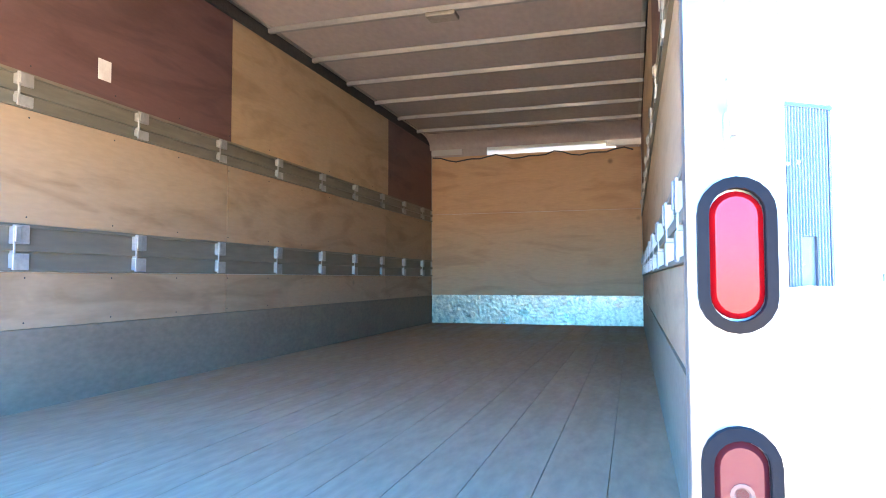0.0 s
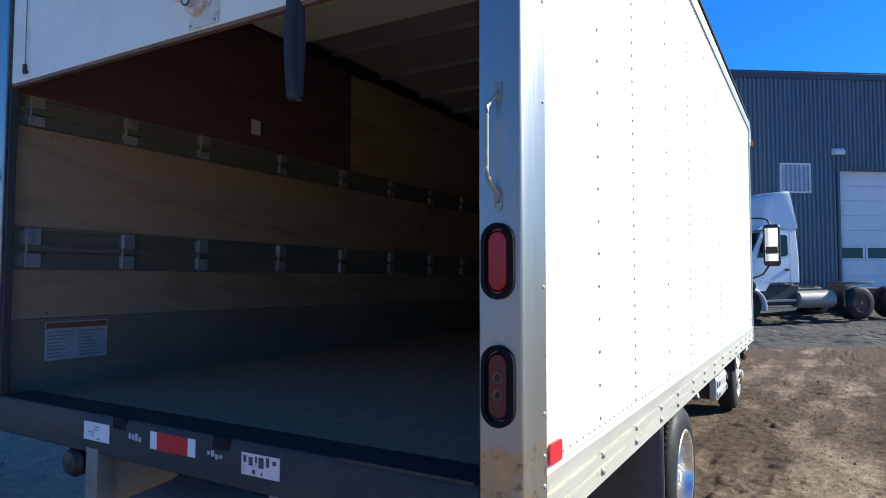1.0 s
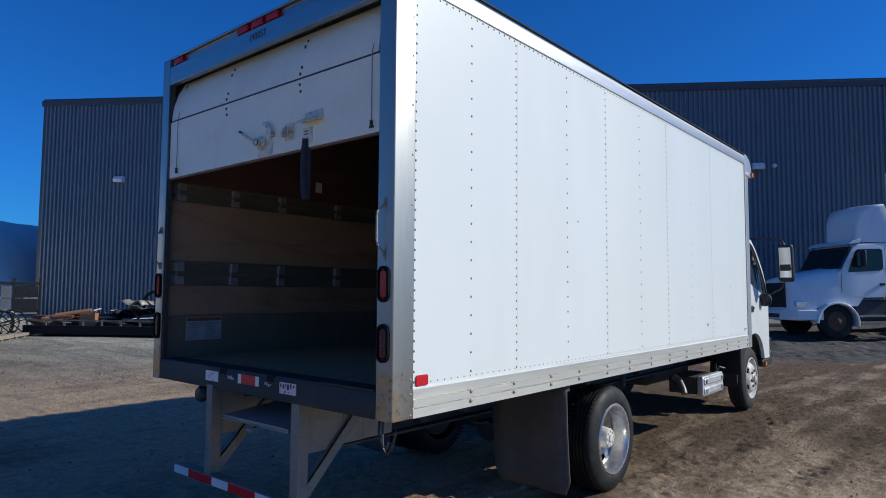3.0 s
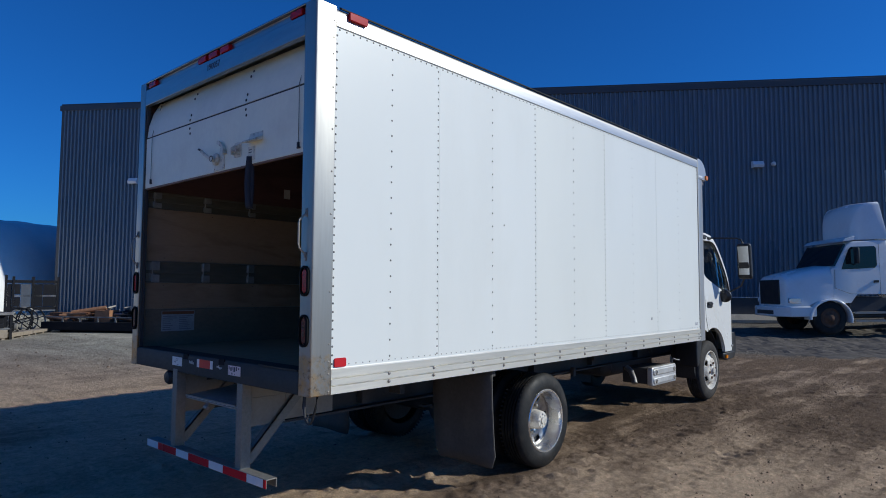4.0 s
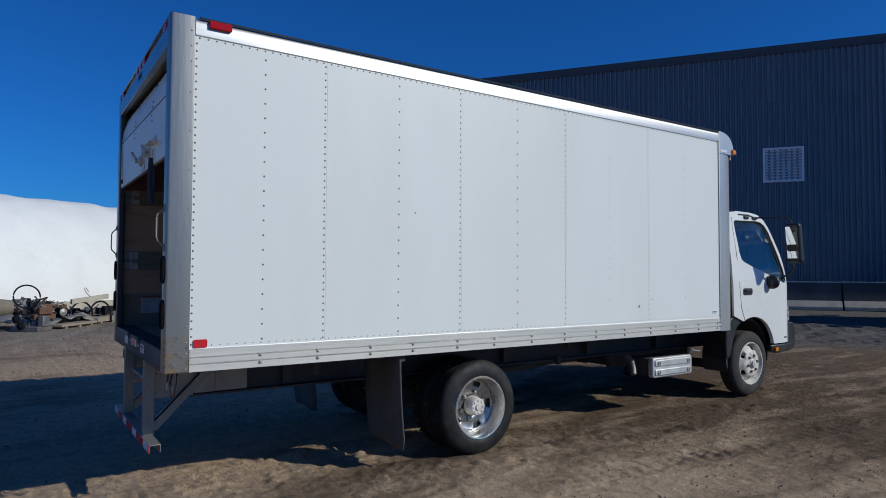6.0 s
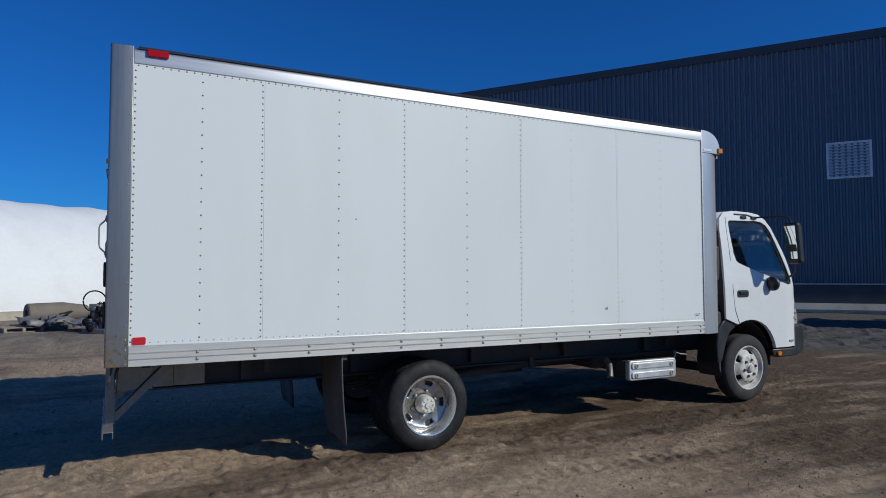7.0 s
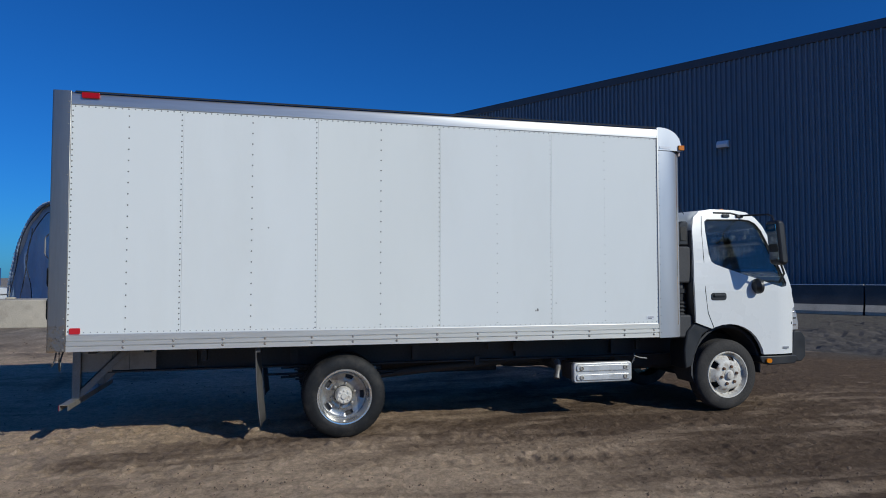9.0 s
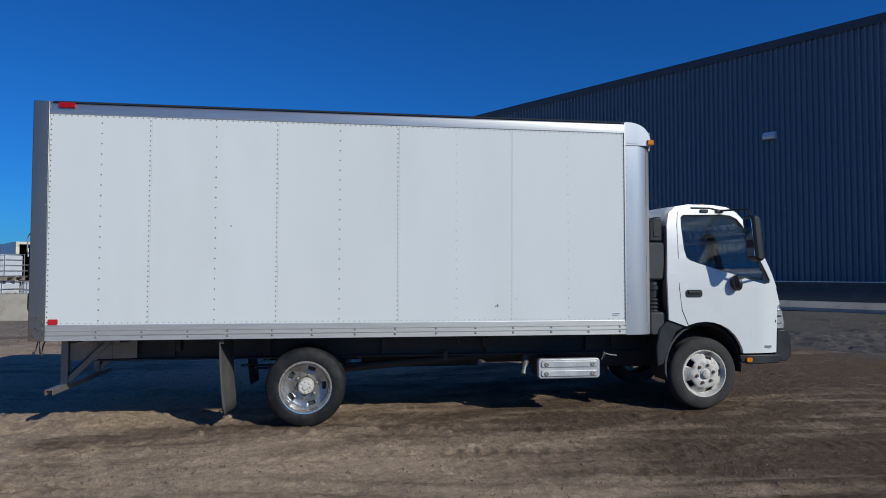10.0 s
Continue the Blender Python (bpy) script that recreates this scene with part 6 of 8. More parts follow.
# ---- running gear ----
def tyre(parent, cx, cy, cz, width, radius, out, tread=True):
    """A tyre whose outer face looks along out (+1 or -1 in x); cx is that face."""
    bm = bm_new()
    w, r = width, radius
    prof = [(-0.01, 0.262), (-0.002, 0.275), (0.0, 0.3), (-0.004, 0.335), (-0.016, r - 0.028), (-0.032, r - 0.008), (-0.05, r)]
    grooves = 4
    for g in range(grooves):
        a = -0.05 - (w - 0.1) * (g + 0.7) / (grooves + 0.4)
        prof += [(a + 0.006, r), (a + 0.005, r - 0.012), (a - 0.005, r - 0.012), (a - 0.006, r)]
    prof += [(-w + 0.05, r), (-w + 0.032, r - 0.008), (-w + 0.016, r - 0.028), (-w + 0.004, 0.335), (-w, 0.3), (-w + 0.002, 0.275), (-w + 0.01, 0.262)]
    lathe(bm, prof, (cx, cy, cz), (out, 0, 0), 56)
    ob = part("tyre", bm, RUBBER, parent, "black tyre greyed with dust", smooth=40)
    if tread:
        bm = bm_new()
        for k in range(66):
            a = 2 * math.pi * k / 66
            for off in (-0.035, -w + 0.035):
                c, s = math.cos(a), math.sin(a)
                p = []
                for da, dr, dx in ((-0.02, -0.022, 0.004), (0.02, -0.022, 0.004), (0.02, -0.012, -0.02), (-0.02, -0.012, -0.02), (-0.018, -0.008, 0.002), (0.018, -0.008, 0.002), (0.018, 0.004, -0.02), (-0.018, 0.004, -0.02)):
                    q = a + da
                    p.append(bm.verts.new((cx + out * (off + dx), cy + (r + dr) * math.cos(q), cz + (r + dr) * math.sin(q))))
                for f in ((0, 3, 2, 1), (4, 5, 6, 7), (0, 1, 5, 4), (1, 2, 6, 5), (2, 3, 7, 6), (3, 0, 4, 7)):
                    bm.faces.new([p[i] for i in f])
        tagged(part("tread", bm, RUBBER, ob, smooth=0), kind="stuff")
    return ob


def disc_with_holes(bm, cx, cy, cz, out, rings, holes, hole_ring, hole_a, seg=60):
    """A pressed wheel disc: rings of (offset, radius); in the ring numbered hole_ring, openings at even angles."""
    rows = [[bm.verts.new((cx + out * o, cy + r * math.cos(2 * math.pi * k / seg), cz + r * math.sin(2 * math.pi * k / seg))) for k in range(seg)] for o, r in rings]
    for i, (a, b) in enumerate(zip(rows, rows[1:])):
        for k in range(seg):
            if i in hole_ring:
                q = (k + 0.5) / seg * holes
                if abs(q - round(q)) < hole_a:
                    continue
            bm.faces.new((a[k], a[(k + 1) % seg], b[(k + 1) % seg], b[k]))


def rear_wheel(x, y, z, out):
    w = new("rear_wheel", None)
    w.parent = truck
    tyre(w, x, y, z, 0.225, 0.398, out)
    tyre(w, x - out * 0.27, y, z, 0.225, 0.398, out, tread=True)
    bm = bm_new()
    lathe(bm, [(-0.008, 0.268), (0.0, 0.262), (-0.002, 0.25), (-0.02, 0.243), (-0.06, 0.236), (-0.13, 0.225), (-0.13, 0.23), (-0.06, 0.242), (-0.02, 0.252)], (x, y, z), (out, 0, 0), 48)
    rim = part("rim", bm, RIM_BRIGHT, w, "polished dished wheel rim")
    bm = bm_new()
    disc_with_holes(bm, x, y, z, out, [(-0.13, 0.226), (-0.142, 0.205), (-0.15, 0.165), (-0.15, 0.14), (-0.15, 0.06)], 5, (1,), 0.2, 60)
    d = part("wheel_disc", bm, DULL_DISC, rim, "grey pressed wheel disc")
    d.modifiers.new("thick", "SOLIDIFY").thickness = 0.008
    bm = bm_new()
    lathe(bm, [(-0.137, 0.085), (-0.09, 0.08), (-0.05, 0.074), (-0.04, 0.066), (-0.04, 0.03), (-0.028, 0.028), (-0.028, 0.0)], (x, y, z), (out, 0, 0), 28, loop=False)
    for k in range(8):
        a = 2 * math.pi * k / 8
        stud(bm, (x - out * 0.04, y + 0.052 * math.cos(a), z + 0.052 * math.sin(a)), (out, 0, 0), 0.011, 0.9, 6)
    part("hub_cap", bm, CREAM, rim, "cream hub with a ring of bolts")
    bm = bm_new()
    lathe(bm, [(-0.16, 0.21), (-0.44, 0.225), (-0.44, 0.07)], (x, y, z), (out, 0, 0), 32, loop=False)
    part("brake_drum", bm, CHASSIS, w, "black brake drum")
    for k in range(6):
        bm = bm_new()
        a = 2 * math.pi * k / 6 + 0.3
        stud(bm, (x - out * 0.132, y + 0.113 * math.cos(a), z + 0.113 * math.sin(a)), (out, 0, 0), 0.019, 1.4, 6)
        part("wheel_nut", bm, STEEL, rim)


def front_wheel(x, y, z, out):
    w = new("front_wheel", None)
    w.parent = truck
    tyre(w, x, y, z, 0.22, 0.402, out, tread=False)
    for c in w.children:
        c.data.materials[0] = RUBBER_DUSTY
    bm = bm_new()
    lathe(bm, [(-0.008, 0.268), (0.0, 0.262), (-0.002, 0.252), (-0.025, 0.244), (-0.05, 0.228), (-0.055, 0.232), (-0.025, 0.256)], (x, y, z), (out, 0, 0), 48)
    rim = part("rim", bm, CREAM, w, "scuffed pale wheel rim")
    bm = bm_new()
    disc_with_holes(bm, x, y, z, out, [(-0.05, 0.23), (-0.06, 0.215), (-0.03, 0.19), (-0.008, 0.165), (0.0, 0.15), (0.006, 0.11), (0.006, 0.05)], 5, (1, 2), 0.17, 60)
    d = part("wheel_disc", bm, CREAM, rim, "white steel wheel disc with hand holes")
    d.modifiers.new("thick", "SOLIDIFY").thickness = 0.008
    bm = bm_new()
    lathe(bm, [(0.0, 0.062), (0.02, 0.06), (0.03, 0.045), (0.045, 0.042), (0.05, 0.03), (0.05, 0.0)], (x, y, z), (out, 0, 0), 24, loop=False)
    part("hub_cap", bm, CREAM, rim)
    bm = bm_new()
    lathe(bm, [(0.004, 0.083), (0.013, 0.08), (0.014, 0.06)], (x, y, z), (out, 0, 0), 24, loop=False)
    part("grease_ring", bm, RUST, rim, "dark rusty ring round the hub")
    for k in range(6):
        bm = bm_new()
        a = 2 * math.pi * k / 6 + 0.2
        lathe(bm, [(0.004, 0.02), (0.03, 0.017), (0.032, 0.01), (0.032, 0.0)], (x, y + 0.1 * math.cos(a), z + 0.1 * math.sin(a)), (out, 0, 0), 6, loop=False)
        part("wheel_nut", bm, RUST, rim)
    boxes("brake_drum", [(min(x - out * 0.24, x - out * 0.1), max(x - out * 0.24, x - out * 0.1), y - 0.16, y + 0.16, z - 0.16, z + 0.16)], CHASSIS, w, "", 0.04)


REAR_Y, FRONT_Y = 2.405, 6.805
rear_wheel(-0.09, REAR_Y, 0.404, 1)
rear_wheel(flip(-0.09), REAR_Y, 0.404, -1)
front_wheel(-0.242, FRONT_Y, 0.434, 1)
front_wheel(flip(-0.242), FRONT_Y, 0.434, -1)


def underbody():
    for x in (-0.83, -1.67):
        bm = bm_new()
        prism(bm, [(x, 0.62), (x + 0.08, 0.62), (x + 0.08, 0.635), (x + 0.012, 0.635), (x + 0.012, 0.835), (x + 0.08, 0.835), (x + 0.08, 0.85), (x, 0.85)], "y", 0.1, 7.6)
        part("chassis_rail", bm, CHASSIS, truck, "black steel chassis rail")
    for k in range(13):
        y = 0.1 + k * 0.47
        boxes("floor_bearer", [(-W + 0.3, -0.3, y, y + 0.06, 0.86, 0.958)], CHASSIS, truck)
    for y in (0.9, 1.9, 3.2, 4.4, 5.6):
        boxes("crossmember", [(-1.67, -0.75, y, y + 0.08, 0.66, 0.82)], CHASSIS, truck)
    bm = bm_new()
    lathe(bm, [(0, 0.07), (1.75, 0.07)], (-2.08, REAR_Y, 0.39), (1, 0, 0), 16, loop=False)
    lathe(bm, [(-0.16, 0.05), (-0.12, 0.15), (0, 0.19), (0.12, 0.15), (0.16, 0.05)], (-1.21, REAR_Y, 0.39), (0, 1, 0), 20, loop=False)
    part("rear_axle", bm, CHASSIS, truck, "black rear axle with differential")
    bm = bm_new()
    tube(bm, [(-1.21, REAR_Y + 0.15, 0.42), (-1.21, 4.3, 0.55), (-1.21, 6.2, 0.62)], 0.05, 12)
    part("drive_shaft", bm, CHASSIS, truck)
    bm = bm_new()
    tube(bm, [(-2.0, FRONT_Y, 0.36), (-0.45, FRONT_Y, 0.36)], 0.06, 10)
    part("front_axle", bm, CHASSIS, truck)
    for x in (-0.86, -1.58):
        bm = bm_new()
        for j in range(5):
            L = 0.75 - 0.1 * j
            pts = [(x, REAR_Y - L + 2 * L * k / 10, 0.45 + 0.018 * j + 0.12 * ((k - 5) / 5 * L / 0.75) ** 2) for k in range(11)]
            for a, b in zip(pts, pts[1:]):
                quad_box(bm, x - 0.035, x + 0.035, a[1], b[1], min(a[2], b[2]), min(a[2], b[2]) + 0.014)
        part("leaf_spring", bm, CHASSIS, truck)
    # step tank: the bright ribbed box on the right frame rail
    bm = bm_new()
    prism(bm, rounded(5.22, 0.523, 0.7, 0.218, 0.035), "x", -0.3, -0.235)
    tank = part("frame_tank", bm, TANK, truck, "ribbed bright aluminium tank cover", 0.012)
    boxes("tank_body", [(-0.62, -0.302, 4.9, 5.54, 0.43, 0.615)], CHASSIS, tank, "black tank body", 0.01)
    for z in (0.573, 0.473):
        bm = bm_new()
        prism(bm, rounded(5.22, z, 0.64, 0.07, 0.025), "x", -0.24, -0.222)
        part("rib", bm, TANK, tank, bevel=0.008)
        for y in (4.96, 5.48):
            bm = bm_new()
            lathe(bm, [(0, 0.024), (0.008, 0.024), (0.01, 0.016), (0.004, 0.012), (0.004, 0.0)], (-0.222, y, z), (1, 0, 0), 14, loop=False)
            part("bolt", bm, STEEL, tank)
    bm = bm_new()
    tube(bm, [(-0.32, 5.62, 0.6), (-0.3, 5.64, 0.68), (-0.29, 5.7, 0.66), (-0.28, 5.78, 0.65)], 0.009, 8)
    tube(bm, [(-0.34, 5.66, 0.7), (-0.34, 5.66, 0.62)], 0.01, 8)
    part("tank_bracket", bm, SCRAP, truck)
    bm = bm_new()
    tube(bm, [(-0.52, 4.8, 0.62), (-0.46, 4.79, 0.58), (-0.41, 4.76, 0.5), (-0.39, 4.74, 0.45)], 0.034, 14)
    part("exhaust_tip", bm, SCRAP, truck, "dull steel exhaust tail pipe")
    bm = bm_new()
    lathe(bm, [(0, 0.1), (0.03, 0.15), (0.9, 0.15), (0.93, 0.1)], (-1.95, 3.6, 0.55), (0, 1, 0), 20, loop=False)
    part("muffler", bm, CHASSIS, truck)
    boxes("fuel_tank", [(-2.2, -1.72, 5.4, 6.3, 0.36, 0.86)], CHASSIS, truck, "black fuel tank on the far frame rail", 0.05)
    boxes("battery_box", [(-2.15, -1.72, 4.6, 5.3, 0.4, 0.85)], CHASSIS, truck, "", 0.02)
    # Unseen box, added to block the lit ground beyond the underbody.
    boxes("tool_box", [(-2.2, -1.72, 3.0, 4.5, 0.36, 0.85)], CHASSIS, truck, "unseen black box added to close the far underside", 0.02)
    boxes("transmission", [(-1.45, -0.98, 5.2, 6.6, 0.42, 0.9)], CHASSIS, truck, "", 0.06)
    boxes("air_tank", [(-1.66, -0.84, 4.9, 5.12, 0.46, 0.68)], CHASSIS, truck, "", 0.08)
    for y, z in ((3.9, 0.58), (4.05, 0.75), (4.35, 0.72), (5.9, 0.7)):
        boxes("frame_bracket", [(-0.74, -0.7, y, y + 0.05, z, z + 0.1)], CHASSIS, truck, "", 0.004)
    # mud flaps, slightly bowed
    for x0, x1 in ((-0.67, -0.045), (flip(-0.045), flip(-0.67))):
        bm = bm_new()
        g = []
        for i in range(9):
            z = 0.16 + 0.74 * i / 8
            yb = 1.6 + 0.05 * (1 - i / 8) ** 2
            row = []
            for j in range(7):
                x = x0 + (x1 - x0) * j / 6
                if i == 0:
                    x = x0 + 0.04 + (x1 - x0 - 0.08) * j / 6
                row.append(bm.verts.new((x, yb + 0.02 * math.sin(j * 0.9), z)))
            g.append(row)
        for a, b in zip(g, g[1:]):
            for j in range(6):
                bm.faces.new((a[j], a[j + 1], b[j + 1], b[j]))
        f = part("mud_flap", bm, FLAP, truck, "dusty black rubber mud flap", smooth=60)
        f.modifiers.new("thick", "SOLIDIFY").thickness = 0.01
        boxes("flap_hanger", [(x0, x1, 1.58, 1.62, 0.86, 0.91)], CHASSIS, truck)
    # Added flap: hides the far front wheel, where only shade should show.
    boxes("front_flap", [(-W + 0.26, -W + 0.6, 6.3, 6.315, 0.16, 0.85)], FLAP, truck, "added black flap that hides the far front wheel")
    boxes("flap_stay", [(-0.62, -0.5, 1.05, 1.1, 0.74, 0.86)], CHASSIS, truck, "", 0.004)
    # rear under-run guard
    for x in (-1.607, -0.733):
        bm = bm_new()
        prism(bm, [(x - 0.033, -0.14), (x + 0.033, -0.14), (x + 0.033, -0.07), (x + 0.025, -0.07), (x + 0.025, -0.132), (x - 0.025, -0.132), (x - 0.025, -0.07), (x - 0.033, -0.07)], "z", 0.388, 0.935)
        part("guard_post", bm, GUARD, truck, "grey steel channel post", 0.002)
        bm = bm_new()
        d = Vector((0, 0.52, 0.42)).normalized()
        a, b = Vector((x, -0.08, 0.43)), Vector((x, 0.38, 0.9))
        for s in (-0.024, 0.016):
            pts = [a + Vector((s, -0.022, 0.022)), a + Vector((s, 0.024, -0.024)), b + Vector((s, 0.024, -0.024)), b + Vector((s, -0.022, 0.022))]
            lo, hi = [bm.verts.new(p) for p in pts], [bm.verts.new(p + Vector((0.008, 0, 0))) for p in pts]
            bm.faces.new(lo)
            bm.faces.new(hi[::-1])
            for k in range(4):
                bm.faces.new((lo[k], lo[(k + 1) % 4], hi[(k + 1) % 4], hi[k]))
        pts = [a + Vector((-0.024, -0.022, 0.022)), a + Vector((0.024, -0.022, 0.022)), b + Vector((0.024, -0.022, 0.022)), b + Vector((-0.024, -0.022, 0.022))]
        off = Vector((0, 0.007, -0.007))
        lo, hi = [bm.verts.new(p) for p in pts], [bm.verts.new(p + off) for p in pts]
        bm.faces.new(lo)
        bm.faces.new(hi[::-1])
        for k in range(4):
            bm.faces.new((lo[k], lo[(k + 1) % 4], hi[(k + 1) % 4], hi[k]))
        part("guard_brace", bm, GUARD, truck, "slanting steel brace")
    bm = bm_new()
    prism(bm, [(-0.155, 0.335), (-0.155, 0.39), (-0.08, 0.39), (-0.08, 0.335), (-0.086, 0.335), (-0.086, 0.383), (-0.149, 0.383), (-0.149, 0.335)], "x", -1.98, -0.39)
    bar = part("guard_bar", bm, GUARD, truck, "steel channel under-run bar", 0.002)
    a, k = -1.98, 0
    while a < -0.4:
        b = min(-0.39, a + (0.28 if k % 2 else 0.18))
        boxes("reflector_strip", [(a + 0.001, b - 0.001, -0.1575, -0.1552, 0.338, 0.387)], REFLECT if k % 2 else REFLECT_WHITE, bar)
        a, k = b, k + 1
    # slide-in ramp tray between the posts, and skirt plates behind
    bm = bm_new()
    prism(bm, [(-0.085, 0.738), (-0.085, 0.756), (0.9, 0.85), (0.9, 0.83)], "x", -1.52, -0.86)
    ramp = part("ramp_tray", bm, RAMP, truck, "aluminium walk ramp stowed under the sill", 0.003)
    boxes("ramp_edge", [(-1.53, -0.85, -0.097, -0.083, 0.749, 0.76), (-1.53, -0.85, -0.093, -0.083, 0.732, 0.742)], STEEL, ramp, "", 0.002)
    bm = bm_new()
    tube(bm, [(-1.2, -0.09, 0.735), (-1.2, -0.125, 0.71), (-1.15, -0.125, 0.71)], 0.012, 8)
    part("ramp_pull", bm, STEEL, ramp)
    beige = mat("beige_skirt_plate", (0.3, 0.275, 0.23), 0.6, var=0.12, big=3, fine=40, bump=0.08, dirt=(0.18, 0.15, 0.12), dirt_amount=0.6, dirt_scale=4)
    for x, y0, y1, z0, z1 in ((-0.735, -0.066, 0.2, 0.636, 0.815), (-0.735, 0.204, 0.356, 0.648, 0.9), (-0.735, 0.36, 0.6, 0.65, 0.9), (-1.6, -0.066, 0.25, 0.622, 0.9)):
        boxes("skirt_plate", [(x - 0.005, x + 0.005, y0, y1, z0, z1)], beige, truck, "beige steel skirt plate under the tail")
    boxes("skirt_flange", [(-0.75, -0.715, -0.066, 0.2, 0.82, 0.9)], beige, truck)
    bm = bm_new()
    lathe(bm, [(0, 0.05), (0.05, 0.055), (0.07, 0.04), (0.075, 0.0)], (-1.76, -0.06, 0.86), (0, -1, 0), 16, loop=False)
    part("plate_lamp", bm, PLASTIC, truck, "small black lamp beside the guard post")
    # trailing cable loop and plug
    bm = bm_new()
    pts = [(-0.16, -0.06, 0.91)] + [(-0.16 + 0.12 * k / 10, -0.08 + 0.02 * k / 10, 0.88 - 0.14 * math.sin(math.pi * k / 10)) for k in range(1, 10)] + [(-0.04, -0.06, 0.905)]
    tube(bm, pts, 0.007, 8)
    part("cable_loop", bm, PLASTIC, truck, "black cable loop under the tail")
    bm = bm_new()
    tube(bm, [(-0.1, -0.1, 0.9), (-0.09, -0.11, 0.83), (-0.075, -0.12, 0.79), (-0.055, -0.12, 0.785), (-0.045, -0.115, 0.81)], 0.006, 8)
    part("tie_hook", bm, CHASSIS, truck, "bent steel hook")


underbody()


# ---- the cab ----
CAB_R, CAB_L = -0.215, flip(-0.215)
ARCH = [(7.252, 0.66), (7.24, 0.72), (7.206, 0.79), (7.155, 0.865), (7.085, 0.93), (6.995, 0.98), (6.9, 1.01), (6.8, 1.021), (6.7, 1.012), (6.62, 0.992), (6.567, 0.972), (6.5, 0.995), (6.43, 1.02)]
OUTLINE = [(6.362, 1.043), (6.35, 1.5), (6.4, 2.1), (6.44, 2.25), (6.53, 2.325), (6.69, 2.352), (7.0, 2.348), (7.17, 2.325), (7.28, 2.262), (7.362, 2.165), (7.47, 1.93), (7.575, 1.72),
           (7.645, 1.57), (7.715, 1.4), (7.775, 1.205), (7.72, 1.185), (7.712, 0.95), (7.69, 0.66)] + ARCH
WINDOW = [(6.571, 2.1), (6.58, 2.205), (6.615, 2.23), (7.1, 2.24), (7.2, 2.228), (7.275, 2.19), (7.335, 2.112), (7.403, 1.947), (7.513, 1.685), (7.61, 1.49), (7.6, 1.452), (7.526, 1.44), (7.384, 1.478),
          (7.179, 1.542), (6.976, 1.6), (6.742, 1.67), (6.64, 1.706), (6.6, 1.735), (6.585, 1.8), (6.575, 1.9)]


def cab_x(y, z, side):
    """The cab's flank leans in above the waist and turns in towards the nose."""
    inward = 0.17 * max(0.0, z - 1.4) ** 1.4 + 0.9 * max(0.0, y - 7.44) ** 2
    return CAB_R - inward if side == 1 else CAB_L + inward


